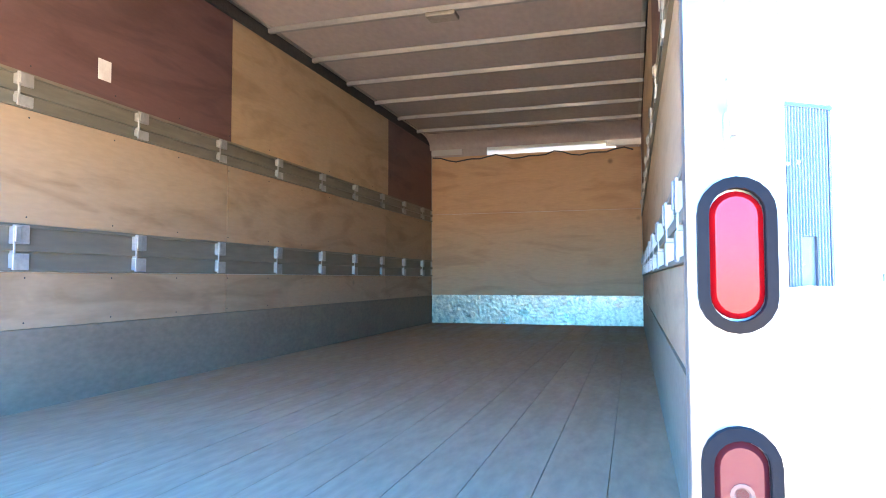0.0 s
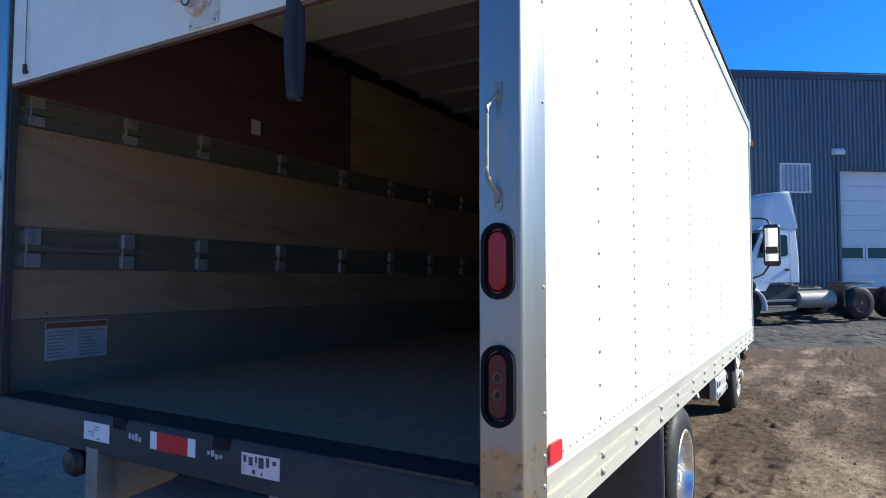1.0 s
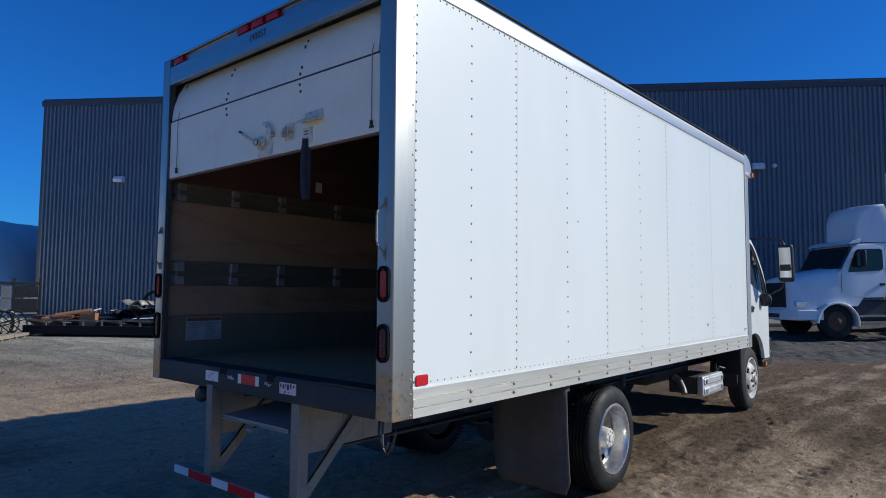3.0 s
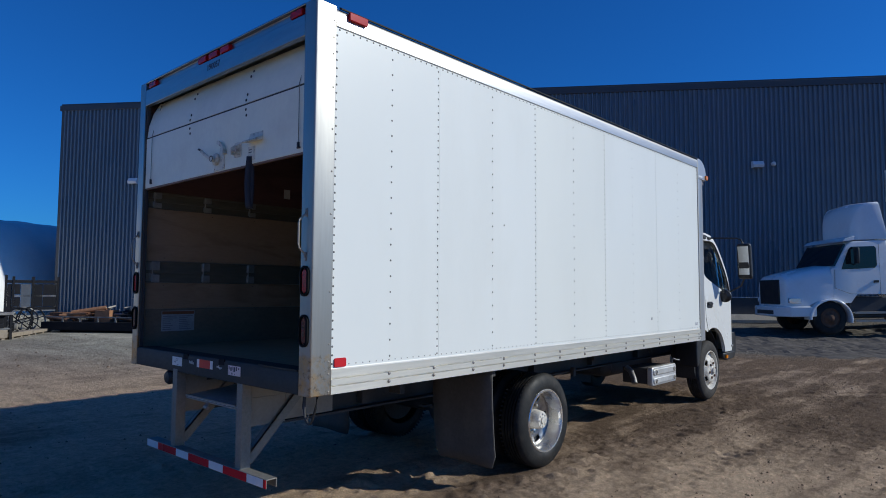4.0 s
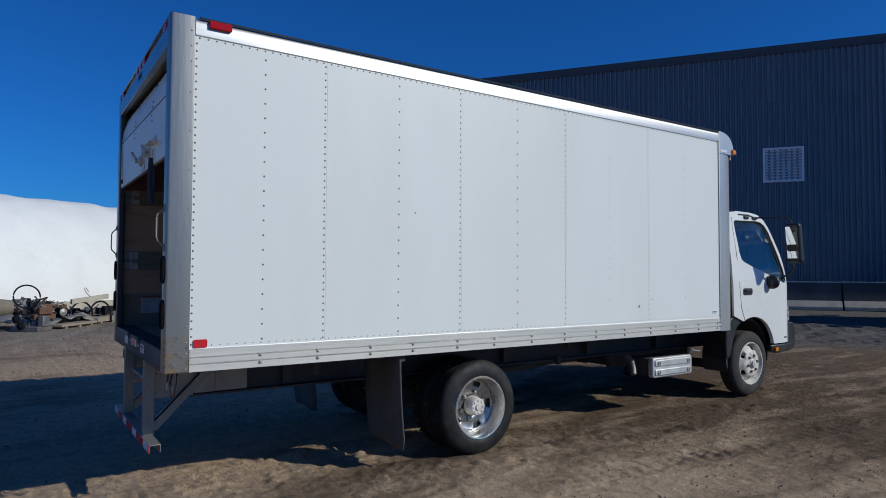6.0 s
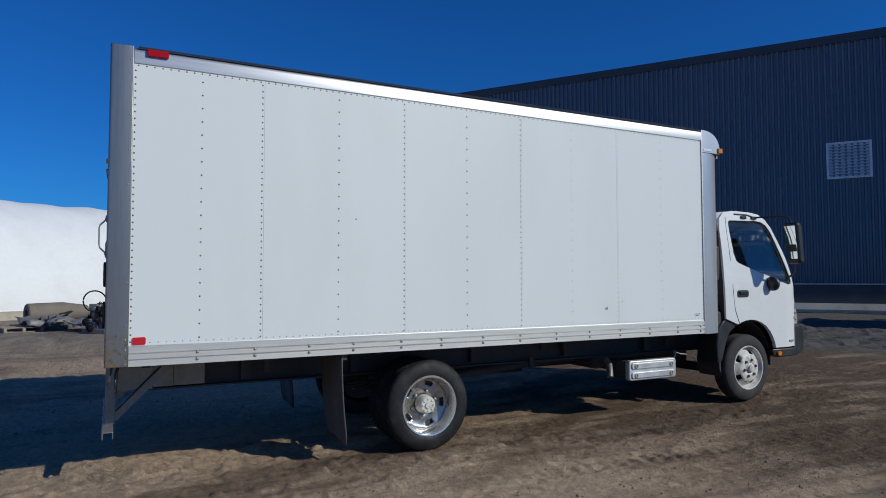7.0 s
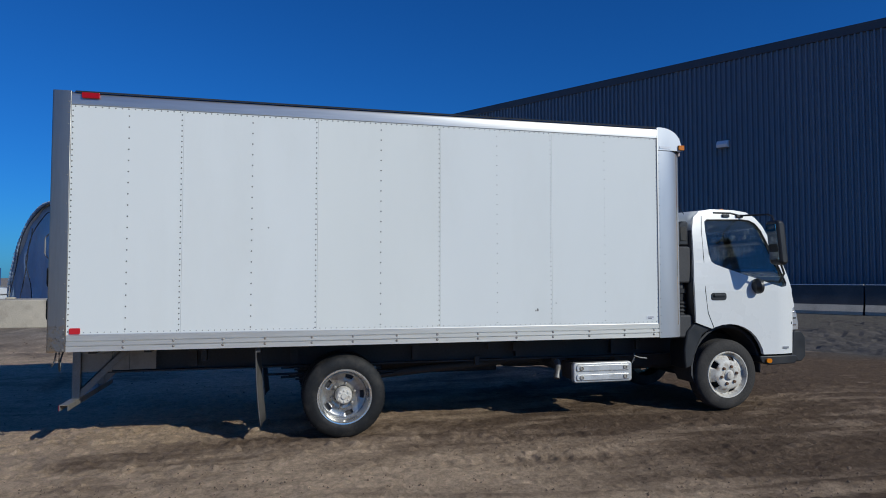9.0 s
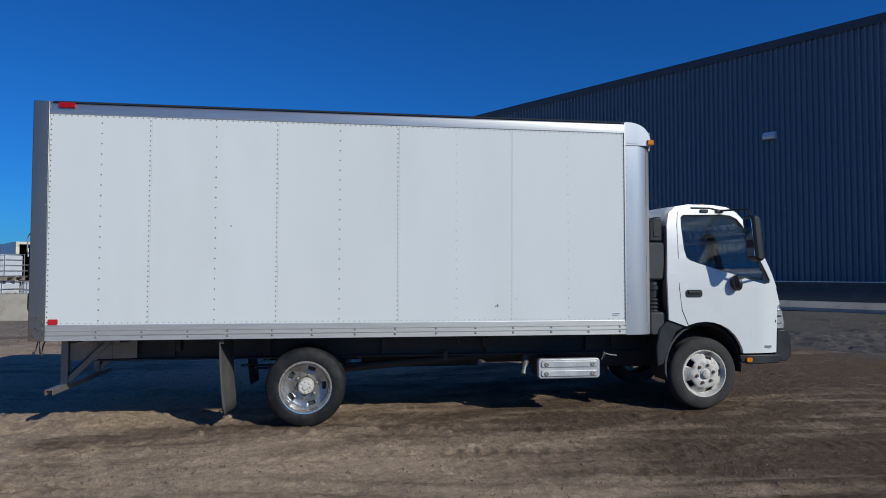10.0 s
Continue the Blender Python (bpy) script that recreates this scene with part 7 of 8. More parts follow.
def cab():
    body = new("cab", None)
    body.parent = truck
    tagged(body, "white cab-over cab with black trim")
    for side in (1, -1):
        bm = bm_new()
        outer = [bm.verts.new((0, y, z)) for y, z in OUTLINE]
        inner = [bm.verts.new((0, y, z)) for y, z in WINDOW]
        edges = [bm.edges.new((r[i], r[(i + 1) % len(r)])) for r in (outer, inner) for i in range(len(r))]
        bmesh.ops.triangle_fill(bm, use_beauty=True, use_dissolve=False, edges=edges)
        cuts = [((0, y, 0), (0, 1, 0)) for y in (7.44, 7.47, 7.5, 7.53, 7.56, 7.59, 7.62, 7.65, 7.68, 7.71)] + [((0, 0, 1.4 + 0.08 * k), (0, 0, 1)) for k in range(12)]
        for co, no in cuts:
            bmesh.ops.bisect_plane(bm, geom=bm.verts[:] + bm.edges[:] + bm.faces[:], plane_co=co, plane_no=no)
        for v in bm.verts:
            v.co.x = cab_x(v.co.y, v.co.z, side)
        p = part("cab_side", bm, PAINT, body, "white painted cab side", smooth=0)
        md = p.modifiers.new("thick", "SOLIDIFY")
        md.thickness, md.offset = 0.045, 0
        # side glass
        bm = bm_new()
        g = [bm.verts.new((cab_x(y, z, side) - 0.004 * side, y, z)) for y, z in WINDOW]
        bmesh.ops.triangulate(bm, faces=[bm.faces.new(g)])
        gl = part("side_window", bm, GLASS, body, "dark tinted side window", smooth=0)
        gl.modifiers.new("thick", "SOLIDIFY").thickness = 0.004
        gl.visible_shadow = False
        # black seal round it
        bm = bm_new()
        pts = [(cab_x(y, z, side) + 0.012 * side, y, z) for y, z in WINDOW]
        tube(bm, pts + pts[:1], 0.009, 6)
        part("window_seal", bm, PLASTIC, body)
        # door shut line, handle and step
        bm = bm_new()
        line = [(6.55, 2.27), (6.522, 2.1), (6.505, 1.8), (6.49, 1.4), (6.52, 1.15), (6.59, 0.985)]
        tube(bm, [(cab_x(y, z, side) + 0.0215 * side, y, z) for y, z in line], 0.005, 6)
        part("shut_line", bm, PLASTIC, body)
        bm = bm_new()
        prism(bm, rounded(6.662, 1.337, 0.2, 0.085, 0.03), "x", *sorted((cab_x(6.66, 1.33, side) + 0.018 * side, cab_x(6.66, 1.33, side) + 0.03 * side)))
        h = part("door_handle", bm, PLASTIC, body, "black recessed door handle", 0.004)
        bm = bm_new()
        prism(bm, rounded(6.665, 1.35, 0.15, 0.03, 0.012), "x", *sorted((cab_x(6.66, 1.33, side) + 0.03 * side, cab_x(6.66, 1.33, side) + 0.045 * side)))
        part("grip", bm, PLASTIC, h, bevel=0.004)
        xs = cab_x(7.5, 0.8, side)
        boxes("model_badge", [(*sorted((xs + 0.02 * side, xs + 0.026 * side)), 7.52, 7.6, 0.72, 0.745)], INK_GREY, body)
        # inner wheel house and rear fender
        bm = bm_new()
        ring = [(6.83 + 0.47 * math.cos(radians(a)), 0.5 + 0.5 * math.sin(radians(a))) for a in range(-8, 200, 13)]
        ring2 = [(6.83 + 0.445 * math.cos(radians(a)), 0.5 + 0.475 * math.sin(radians(a))) for a in range(199, -9, -13)]
        prism(bm, ring + ring2, "x", *sorted((CAB_R - 0.09 if side == 1 else CAB_L + 0.09, (CAB_R - 0.42) if side == 1 else CAB_L + 0.42)))
        part("wheel_house", bm, CHASSIS, body, "black plastic wheel arch")
        bm = bm_new()
        x0, x1 = sorted((CAB_R if side == 1 else CAB_L, (CAB_R - 0.3) if side == 1 else CAB_L + 0.3))
        prism(bm, [(6.23, 0.52), (6.31, 0.55), (6.38, 0.75), (6.46, 0.9), (6.6, 0.985), (6.5, 1.03), (6.36, 1.04), (6.27, 0.95), (6.22, 0.75)], "x", x0, x1)
        part("rear_fender", bm, PLASTIC, body, "black plastic fender behind the wheel", 0.015)
        bm = bm_new()
        prism(bm, [(7.22, 0.64), (7.72, 0.64), (7.76, 0.6), (7.7, 0.54), (7.35, 0.53), (7.24, 0.56)], "x", *sorted((CAB_R if side == 1 else CAB_L, (CAB_R - 0.35) if side == 1 else CAB_L + 0.35)))
        part("entry_step", bm, PLASTIC, body, "black plastic entry step", 0.012)
        xl = CAB_R + 0.004 if side == 1 else CAB_L - 0.004
        bm = bm_new()
        prism(bm, rounded(7.33, 0.585, 0.07, 0.05, 0.02), "x", *sorted((xl, xl + 0.02 * side)))
        part("side_lamp", bm, AMBER, body, "amber side lamp")
        # headlamp on the nose corner: a bright bowl with bands behind a clear rim
        xa, xb = (CAB_R - 0.075, CAB_R - 0.36) if side == 1 else (CAB_L + 0.075, CAB_L + 0.36)
        bm = bm_new()
        prism(bm, [(7.715, 1.185), (7.775, 1.19), (7.815, 1.12), (7.835, 1.0), (7.83, 0.925), (7.72, 0.925)], "x", *sorted((xa, xb)))
        hl = part("headlamp", bm, HEADLAMP, body, "clear wrap-round headlamp", 0.012)
        for z in (0.98, 1.06, 1.13):
            boxes("lamp_band", [(*sorted((xa + 0.004 * side, xa - 0.02 * side)), 7.735, 7.8, z, z + 0.02)], CHASSIS if z == 1.06 else BRIGHT, hl, "", 0.003)
        # mirrors
        xm = 0.125 if side == 1 else flip(0.125)
        bm = bm_new()
        prism(bm, rounded(7.205, 1.945, 0.11, 0.5, 0.05), "x", xm - 0.1, xm + 0.085)
        for v in bm.verts:
            v.co.y -= 0.1 * (v.co.z - 1.94) + 0.25 * (v.co.z - 1.94) ** 2
        mir = part("door_mirror", bm, PLASTIC, body, "large black door mirror", 0.03)
        for z0, z1 in ((1.875, 2.15), (1.755, 1.86)):
            bm = bm_new()
            quad_box(bm, xm - 0.078, xm + 0.062, 7.143, 7.148, z0, z1)
            for v in bm.verts:
                v.co.y -= 0.1 * (v.co.z - 1.94) + 0.25 * (v.co.z - 1.94) ** 2
            part("mirror_glass", bm, MIRROR, mir)
        bm = bm_new()
        tube(bm, [(cab_x(6.95, 2.28, side) + 0.02 * side, 7.06, 2.285), (cab_x(6.95, 2.28, side) + 0.1 * side, 7.12, 2.287), (xm - 0.1 * side, 7.165, 2.272), (xm - 0.05 * side, 7.172, 2.25), (xm - 0.01 * side, 7.17, 2.17)], 0.011, 8)
        part("mirror_arm", bm, PLASTIC, mir)
        bm = bm_new()
        tube(bm, [(cab_x(7.55, 1.45, side), 7.52, 1.5), (xm - 0.12 * side, 7.38, 1.6), (xm - 0.02 * side, 7.24, 1.74)], 0.012, 8)
        part("mirror_arm", bm, PLASTIC, mir)
        bm = bm_new()
        lathe(bm, [(-0.05, 0.0), (-0.045, 0.05), (-0.01, 0.088), (0.02, 0.09), (0.03, 0.07), (0.03, 0.0)], (CAB_R + 0.065 if side == 1 else CAB_L - 0.065, 7.15, 1.455), (0, 1, 0.1), 20, loop=False)
        sm = part("wide_mirror", bm, PLASTIC, body, "small round wide-angle mirror")
        bm = bm_new()
        tube(bm, [(CAB_R + 0.065 if side == 1 else CAB_L - 0.065, 7.17, 1.47), (CAB_R + 0.05 if side == 1 else CAB_L - 0.05, 7.22, 1.52), (cab_x(7.3, 1.5, side), 7.3, 1.51)], 0.01, 8)
        part("mirror_arm", bm, PLASTIC, sm)
        # roof marker and rain strip
        bm = bm_new()
        tube(bm, [(cab_x(y, z, side) + 0.02 * side, y, z) for y, z in ((6.72, 2.315), (6.95, 2.315), (7.12, 2.28))], 0.012, 6)
        part("rain_strip", bm, PLASTIC, body)
        for y in (6.83, 7.02):
            boxes("roof_bracket", [(*sorted((cab_x(y, 2.3, side), cab_x(y, 2.3, side) + 0.05 * side)), y, y + 0.09, 2.262, 2.3)], PLASTIC, body, "", 0.006)
        # seat
        xc = -0.72 if side == 1 else flip(-0.72)
        boxes("seat_base", [(xc - 0.24, xc + 0.24, 6.55, 7.0, 1.1, 1.35)], SEAT, body, "", 0.05)
        bm = bm_new()
        prism(bm, [(6.45, 1.3), (6.6, 1.3), (6.52, 1.95), (6.42, 1.95)], "x", xc - 0.23, xc + 0.23)
        part("seat_back", bm, SEAT, body, bevel=0.04)
        boxes("headrest", [(xc - 0.13, xc + 0.13, 6.43, 6.51, 1.98, 2.13)], SEAT, body, "", 0.03)
    # skin between the flanks: roof, nose, back
    n = len(OUTLINE)

    def strip(i0, i1, material, name, label="", crown=0.0):
        bm = bm_new()
        rows = []
        for i in range(i0, i1 + 1):
            y, z = OUTLINE[i % n]
            a, b = cab_x(y, z, -1), cab_x(y, z, 1)
            rows.append([bm.verts.new((a + (b - a) * k / 10, y + crown * (1 - ((k - 5) / 5) ** 2) * (1 if y > 7 else 0), z + (0.025 * (1 - ((k - 5) / 5) ** 2) if z > 2.2 else 0))) for k in range(11)])
        for r0, r1 in zip(rows, rows[1:]):
            for k in range(10):
                bm.faces.new((r0[k], r0[k + 1], r1[k + 1], r1[k]))
        ob = part(name, bm, material, body, label, smooth=50)
        ob.modifiers.new("thick", "SOLIDIFY").thickness = 0.02 if material is PAINT else 0.005
        return ob
    strip(0, 2, PLASTIC, "cab_back", "black cab back panel")
    strip(2, 9, PAINT, "cab_roof", "white cab roof")
    wsn = strip(9, 12, GLASS, "windscreen", "tinted windscreen", 0.05)
    wsn.visible_shadow = False
    strip(12, 14, PAINT, "cab_nose", "white cab nose", 0.05)
    strip(14, 17, PAINT, "nose_panel", "white lower nose panel", 0.08)
    boxes("cab_floor", [(CAB_L + 0.03, CAB_R - 0.03, 6.4, 7.7, 1.0, 1.03)], PLASTIC, body)
    boxes("dashboard", [(CAB_L + 0.05, CAB_R - 0.05, 7.25, 7.66, 1.15, 1.45)], PLASTIC, body, "", 0.05)
    bm = bm_new()
    c = Vector((-1.7, 7.1, 1.5))
    ring = [c + 0.2 * (math.cos(a) * Vector((1, 0, 0)) + math.sin(a) * Vector((0, 0.5, 0.87))) for a in [2 * math.pi * k / 20 for k in range(21)]]
    tube(bm, ring, 0.014, 6)
    part("steering_wheel", bm, PLASTIC, body)
    bm = bm_new()
    prism(bm, [(7.7, 0.66), (7.72, 0.915), (7.83, 0.915), (7.885, 0.84), (7.885, 0.62), (7.83, 0.56), (7.68, 0.56), (7.68, 0.655)], "x", CAB_L + 0.03, CAB_R - 0.03)
    part("front_bumper", bm, PLASTIC, body, "black plastic front bumper", 0.025)
    boxes("grille", [(-1.75, -0.67, 7.8, 7.83, 1.0, 1.25)], PLASTIC, body, "", 0.01)
    bm = bm_new()
    lathe(bm, [(0, 0.03), (0.02, 0.03), (0.03, 0.02), (0.035, 0.0)], (-0.5, 6.95, 2.35), (0, 0, 1), 12, loop=False)
    part("roof_marker", bm, AMBER, body, "small amber roof marker")
    bm = bm_new()
    tube(bm, [(-0.45, 6.13, 2.7), (-0.45, 6.235, 2.535), (-0.45, 6.276, 2.47), (-0.45, 6.4, 2.3)], 0.004, 6)
    part("aerial_lead", bm, PLASTIC, truck, "thin black lead from the box to the cab roof")
    # intake stack and back-of-cab clutter
    bm = bm_new()
    prism(bm, [(6.17, 1.92), (6.19, 2.14), (6.24, 2.2), (6.33, 2.2), (6.335, 1.92)], "x", -0.62, -0.27)
    stack = part("air_intake", bm, PLASTIC, truck, "black plastic air intake stack behind the cab", 0.02)
    boxes("intake_mouth", [(-0.29, -0.262, 6.22, 6.31, 1.97, 2.14)], SILL, stack, "grey louvred mouth", 0.01)
    bm = bm_new()
    prism(bm, rounded(6.245, 1.7, 0.2, 0.42, 0.03), "x", -0.6, -0.25)
    part("intake_box", bm, CHASSIS, stack, bevel=0.02)
    bm = bm_new()
    lathe(bm, [(0, 0.08), (0.08, 0.085), (0.09, 0.1), (0.13, 0.1), (0.14, 0.085), (0.2, 0.08)], (-0.38, 6.25, 1.29), (0, 0, 1), 18, loop=False)
    part("intake_pipe", bm, PLASTIC, stack)
    bm = bm_new()
    for k in range(6):
        lathe(bm, [(0, 0.085), (0.02, 0.1), (0.04, 0.085)], (-0.38, 6.25, 1.03 + k * 0.042), (0, 0, 1), 16, loop=False)
    part("intake_bellows", bm, PLASTIC, stack)
    bm = bm_new()
    prism(bm, rounded(6.26, 1.0, 0.19, 0.26, 0.04), "x", -0.5, -0.24)
    part("intake_elbow", bm, CHASSIS, stack, bevel=0.02)
    boxes("cab_bracket", [(-0.52, -0.32, 6.1, 6.3, 0.86, 1.05)], CHASSIS, truck, "", 0.015)
    boxes("cab_bracket", [(-0.85, -0.6, 6.09, 6.33, 0.86, 2.0)], CHASSIS, truck, "", 0.015)


cab()


# ---- the parked tractor unit ----
def tractor():
    z0 = 0.06
    t = new("tractor_unit")
    t.empty_display_size = 0.3
    t.matrix_basis = pose(-1.976, 20.625, z0 + 0.187, 0, -1.1, 41)
    tagged(t, "white bonneted tractor unit with a roof fairing parked by the warehouse", "truck")
    # bonnet
    bm = bm_new()
    sec = []
    for x, w, zt, zb in ((-1.2, 0.76, 1.72, 0.8), (-1.13, 0.88, 1.8, 0.76), (-0.75, 1.0, 1.9, 0.76), (-0.3, 1.06, 2.0, 1.02), (0.32, 1.09, 2.1, 1.02)):
        pts = [(-w, zb), (-w, zt - 0.3), (-w + 0.08, zt - 0.12), (-w + 0.28, zt - 0.02), (0, zt + 0.03), (w - 0.28, zt - 0.02), (w - 0.08, zt - 0.12), (w, zt - 0.3), (w, zb)]
        sec.append([bm.verts.new((x, a, b)) for a, b in pts])
    for a, b in zip(sec, sec[1:]):
        for k in range(len(a) - 1):
            bm.faces.new((a[k], a[k + 1], b[k + 1], b[k]))
    bm.faces.new(sec[0])
    bm.faces.new(sec[-1][::-1])
    part("bonnet", bm, TRACTOR, t, "white sloping bonnet", 0.03, 40)
    boxes("grille", [(-1.24, -1.19, -0.6, 0.6, 0.92, 1.68)], PLASTIC, t, "black grille", 0.02)
    for s in (-1, 1):
        boxes("headlamp", [(-1.14, -0.78, s * 0.97 - 0.045, s * 0.97 + 0.045, 0.96, 1.12)], HEADLAMP, t, "clear headlamp", 0.02)
    bm = bm_new()
    prism(bm, [(-1.16, -1.12), (-1.36, -0.75), (-1.4, 0.0), (-1.36, 0.75), (-1.16, 1.12), (-0.4, 1.16), (-0.4, 1.08), (-1.06, 1.0), (-1.06, -1.0), (-0.4, -1.08), (-0.4, -1.16)], "z", 0.55, 0.86)
    part("bumper", bm, TRACTOR, t, "white moulded bumper", 0.03)
    for s in (-1, 1):
        bm = bm_new()
        arc = [(0.64 * math.cos(radians(a)), 0.46 + 0.62 * math.sin(radians(a))) for a in range(-10, 181, 10)] + [(0.58 * math.cos(radians(a)), 0.46 + 0.56 * math.sin(radians(a))) for a in range(180, -11, -10)]
        prism(bm, arc, "y", *sorted((s * 0.85, s * 1.22)))
        part("fender", bm, TRACTOR, t, "white front fender", 0.015)
    # cab
    bm = bm_new()
    sec = []
    for x, w, zt, zb in ((0.12, 1.08, 2.0, 0.95), (0.27, 1.1, 2.1, 0.95), (0.66, 1.1, 2.76, 0.95), (0.85, 1.1, 2.86, 1.2), (1.86, 1.1, 2.9, 1.2)):
        pts = [(-w, zb), (-w, min(2.0, zt)), (-w + 0.08, zt - 0.05), (0, zt + 0.03), (w - 0.08, zt - 0.05), (w, min(2.0, zt)), (w, zb)]
        sec.append([bm.verts.new((x, a, b)) for a, b in pts])
    for a, b in zip(sec, sec[1:]):
        for k in range(len(a) - 1):
            bm.faces.new((a[k], a[k + 1], b[k + 1], b[k]))
    bm.faces.new(sec[0])
    bm.faces.new(sec[-1][::-1])
    part("cab", bm, TRACTOR, t, "white day cab", 0.03, 40)
    dark = mat("tractor_glass", (0.012, 0.014, 0.017), 0.06, var=0.2, bump=0, rough_var=0.02)
    bm = bm_new()
    v = [bm.verts.new(p) for p in ((0.27, -1.04, 2.06), (0.27, 1.04, 2.06), (0.64, 1.0, 2.72), (0.64, -1.0, 2.72), (0.21, -1.04, 2.08), (0.21, 1.04, 2.08), (0.58, 1.0, 2.74), (0.58, -1.0, 2.74))]
    for f in ((4, 5, 6, 7), (0, 1, 5, 4), (1, 2, 6, 5), (2, 3, 7, 6), (3, 0, 4, 7)):
        bm.faces.new([v[i] for i in f])
    part("windscreen", bm, dark, t, "dark windscreen", smooth=0)
    for s in (-1, 1):
        bm = bm_new()
        prism(bm, [(0.42, 1.96), (0.66, 2.56), (0.74, 2.64), (1.42, 2.65), (1.48, 2.59), (1.48, 2.07), (1.42, 2.0), (0.85, 1.97)], "y", *sorted((s * 1.085, s * 1.112)))
        part("side_window", bm, dark, t, "dark side window", smooth=0)
        bm = bm_new()
        line = [(0.22, 1.95), (0.2, 1.4), (0.66, 1.22), (1.56, 1.2), (1.56, 2.7)]
        tube(bm, [(a, s * 1.1, b) for a, b in line], 0.006, 6)
        part("shut_line", bm, PLASTIC, t)
        boxes("door_handle", [(1.36, 1.5, s * 1.115 - 0.015, s * 1.115 + 0.015, 1.55, 1.62)], PLASTIC, t)
        boxes("mirror", [(0.72, 0.8, s * 1.32 - 0.1, s * 1.32 + 0.1, 2.12, 2.6)], PLASTIC, t, "tall black mirror", 0.03)
        bm = bm_new()
        tube(bm, [(0.8, s * 1.05, 2.62), (0.76, s * 1.32, 2.56)], 0.018, 8)
        part("mirror_arm", bm, PLASTIC, t)
        bm = bm_new()
        tube(bm, [(0.8, s * 1.1, 2.1), (0.76, s * 1.32, 2.16)], 0.018, 8)
        part("mirror_arm", bm, PLASTIC, t)
        # tanks and steps
        bm = bm_new()
        lathe(bm, [(0, 0.24), (0.02, 0.27), (1.26, 0.27), (1.28, 0.24)], (1.85, s * 0.88, 0.66), (1, 0, 0), 24, loop=False)
        tk = part("fuel_tank", bm, STEEL, t, "round aluminium fuel tank")
        boxes("step", [(0.75, 1.7, s * 1.0 - 0.14, s * 1.0 + 0.14, 0.38, 0.44)], STEEL, t)
        boxes("step", [(0.75, 1.7, s * 1.0 - 0.12, s * 1.0 + 0.12, 0.62, 0.68)], STEEL, t)
        bm = bm_new()
        tube(bm, [(1.9, s * 0.7, 0.9), (1.9, s * 0.75, 1.7), (1.92, s * 0.8, 1.85)], 0.02, 8)
        part("grab_rail", bm, BRIGHT, t)
    boxes("bumper_slot", [(-1.405, -1.36, -0.5, 0.5, 0.62, 0.74)], CHASSIS, t, "", 0.01)
    boxes("step_panel", [(0.7, 1.95, -0.95, 0.95, 0.5, 1.12)], CHASSIS, t, "", 0.02)
    # roof fairing
    bm = bm_new()
    sec = []
    for x, w, zt in ((0.94, 0.66, 2.98), (0.97, 0.74, 3.34), (1.03, 0.83, 3.6), (1.12, 0.91, 3.82), (1.24, 0.97, 3.96), (1.36, 1.01, 4.02), (1.68, 1.05, 4.04), (1.69, 1.05, 4.03)):
        pts = [(-w, 2.86), (-w, zt - 0.12), (-w + 0.06, zt - 0.03), (-w * 0.5, zt), (0, zt + 0.02), (w * 0.5, zt), (w - 0.06, zt - 0.03), (w, zt - 0.12), (w, 2.86)]
        sec.append([bm.verts.new((x + (0.22 if x > 1.6 and b < 2.9 else 0.0), a, max(2.86, b))) for a, b in pts])
    for a, b in zip(sec, sec[1:]):
        for k in range(len(a) - 1):
            bm.faces.new((a[k], a[k + 1], b[k + 1], b[k]))
    bm.faces.new(sec[0])
    bm.faces.new(sec[-1][::-1])
    part("roof_fairing", bm, TRACTOR, t, "white curved roof fairing", 0.02, 50)
    bm = bm_new()
    prism(bm, [(0.5, 2.8), (0.62, 2.9), (0.9, 2.97), (0.85, 2.84)], "y", -1.06, 1.06)
    part("sun_visor", bm, TRACTOR, t, "white sun visor", 0.01)
    # chassis, fifth wheel, fenders, air lines
    for s in (-1, 1):
        boxes("frame_rail", [(0.6, 6.55, s * 0.42 - 0.04, s * 0.42 + 0.04, 0.68, 0.95)], CHASSIS, t, "", 0.01)
    bm = bm_new()
    prism(bm, [(4.2, -0.45), (5.0, -0.48), (5.3, -0.3), (5.3, -0.08), (4.9, -0.05), (4.9, 0.05), (5.3, 0.08), (5.3, 0.3), (5.0, 0.48), (4.2, 0.45)], "z", 1.08, 1.16)
    part("fifth_wheel", bm, CHASSIS, t, "greasy coupling plate", 0.01)
    boxes("deck_plate", [(1.85, 3.0, -0.5, 0.5, 0.96, 0.99)], STEEL, t)
    bm = bm_new()
    for k in range(3):
        tube(bm, [(1.8, -0.3 + 0.15 * k, 1.9), (2.0, -0.3 + 0.15 * k, 1.5), (2.2, -0.25 + 0.12 * k, 1.15), (2.6, -0.2 + 0.1 * k, 1.0)], 0.018, 6)
    part("air_lines", bm, CHASSIS, t)
    for x in (3.93, 5.36):
        boxes("axle", [(x - 0.09, x + 0.09, -0.9, 0.9, 0.42, 0.6)], CHASSIS, t, "", 0.03)
    boxes("axle", [(-0.06, 0.06, -0.9, 0.9, 0.4, 0.52)], CHASSIS, t)
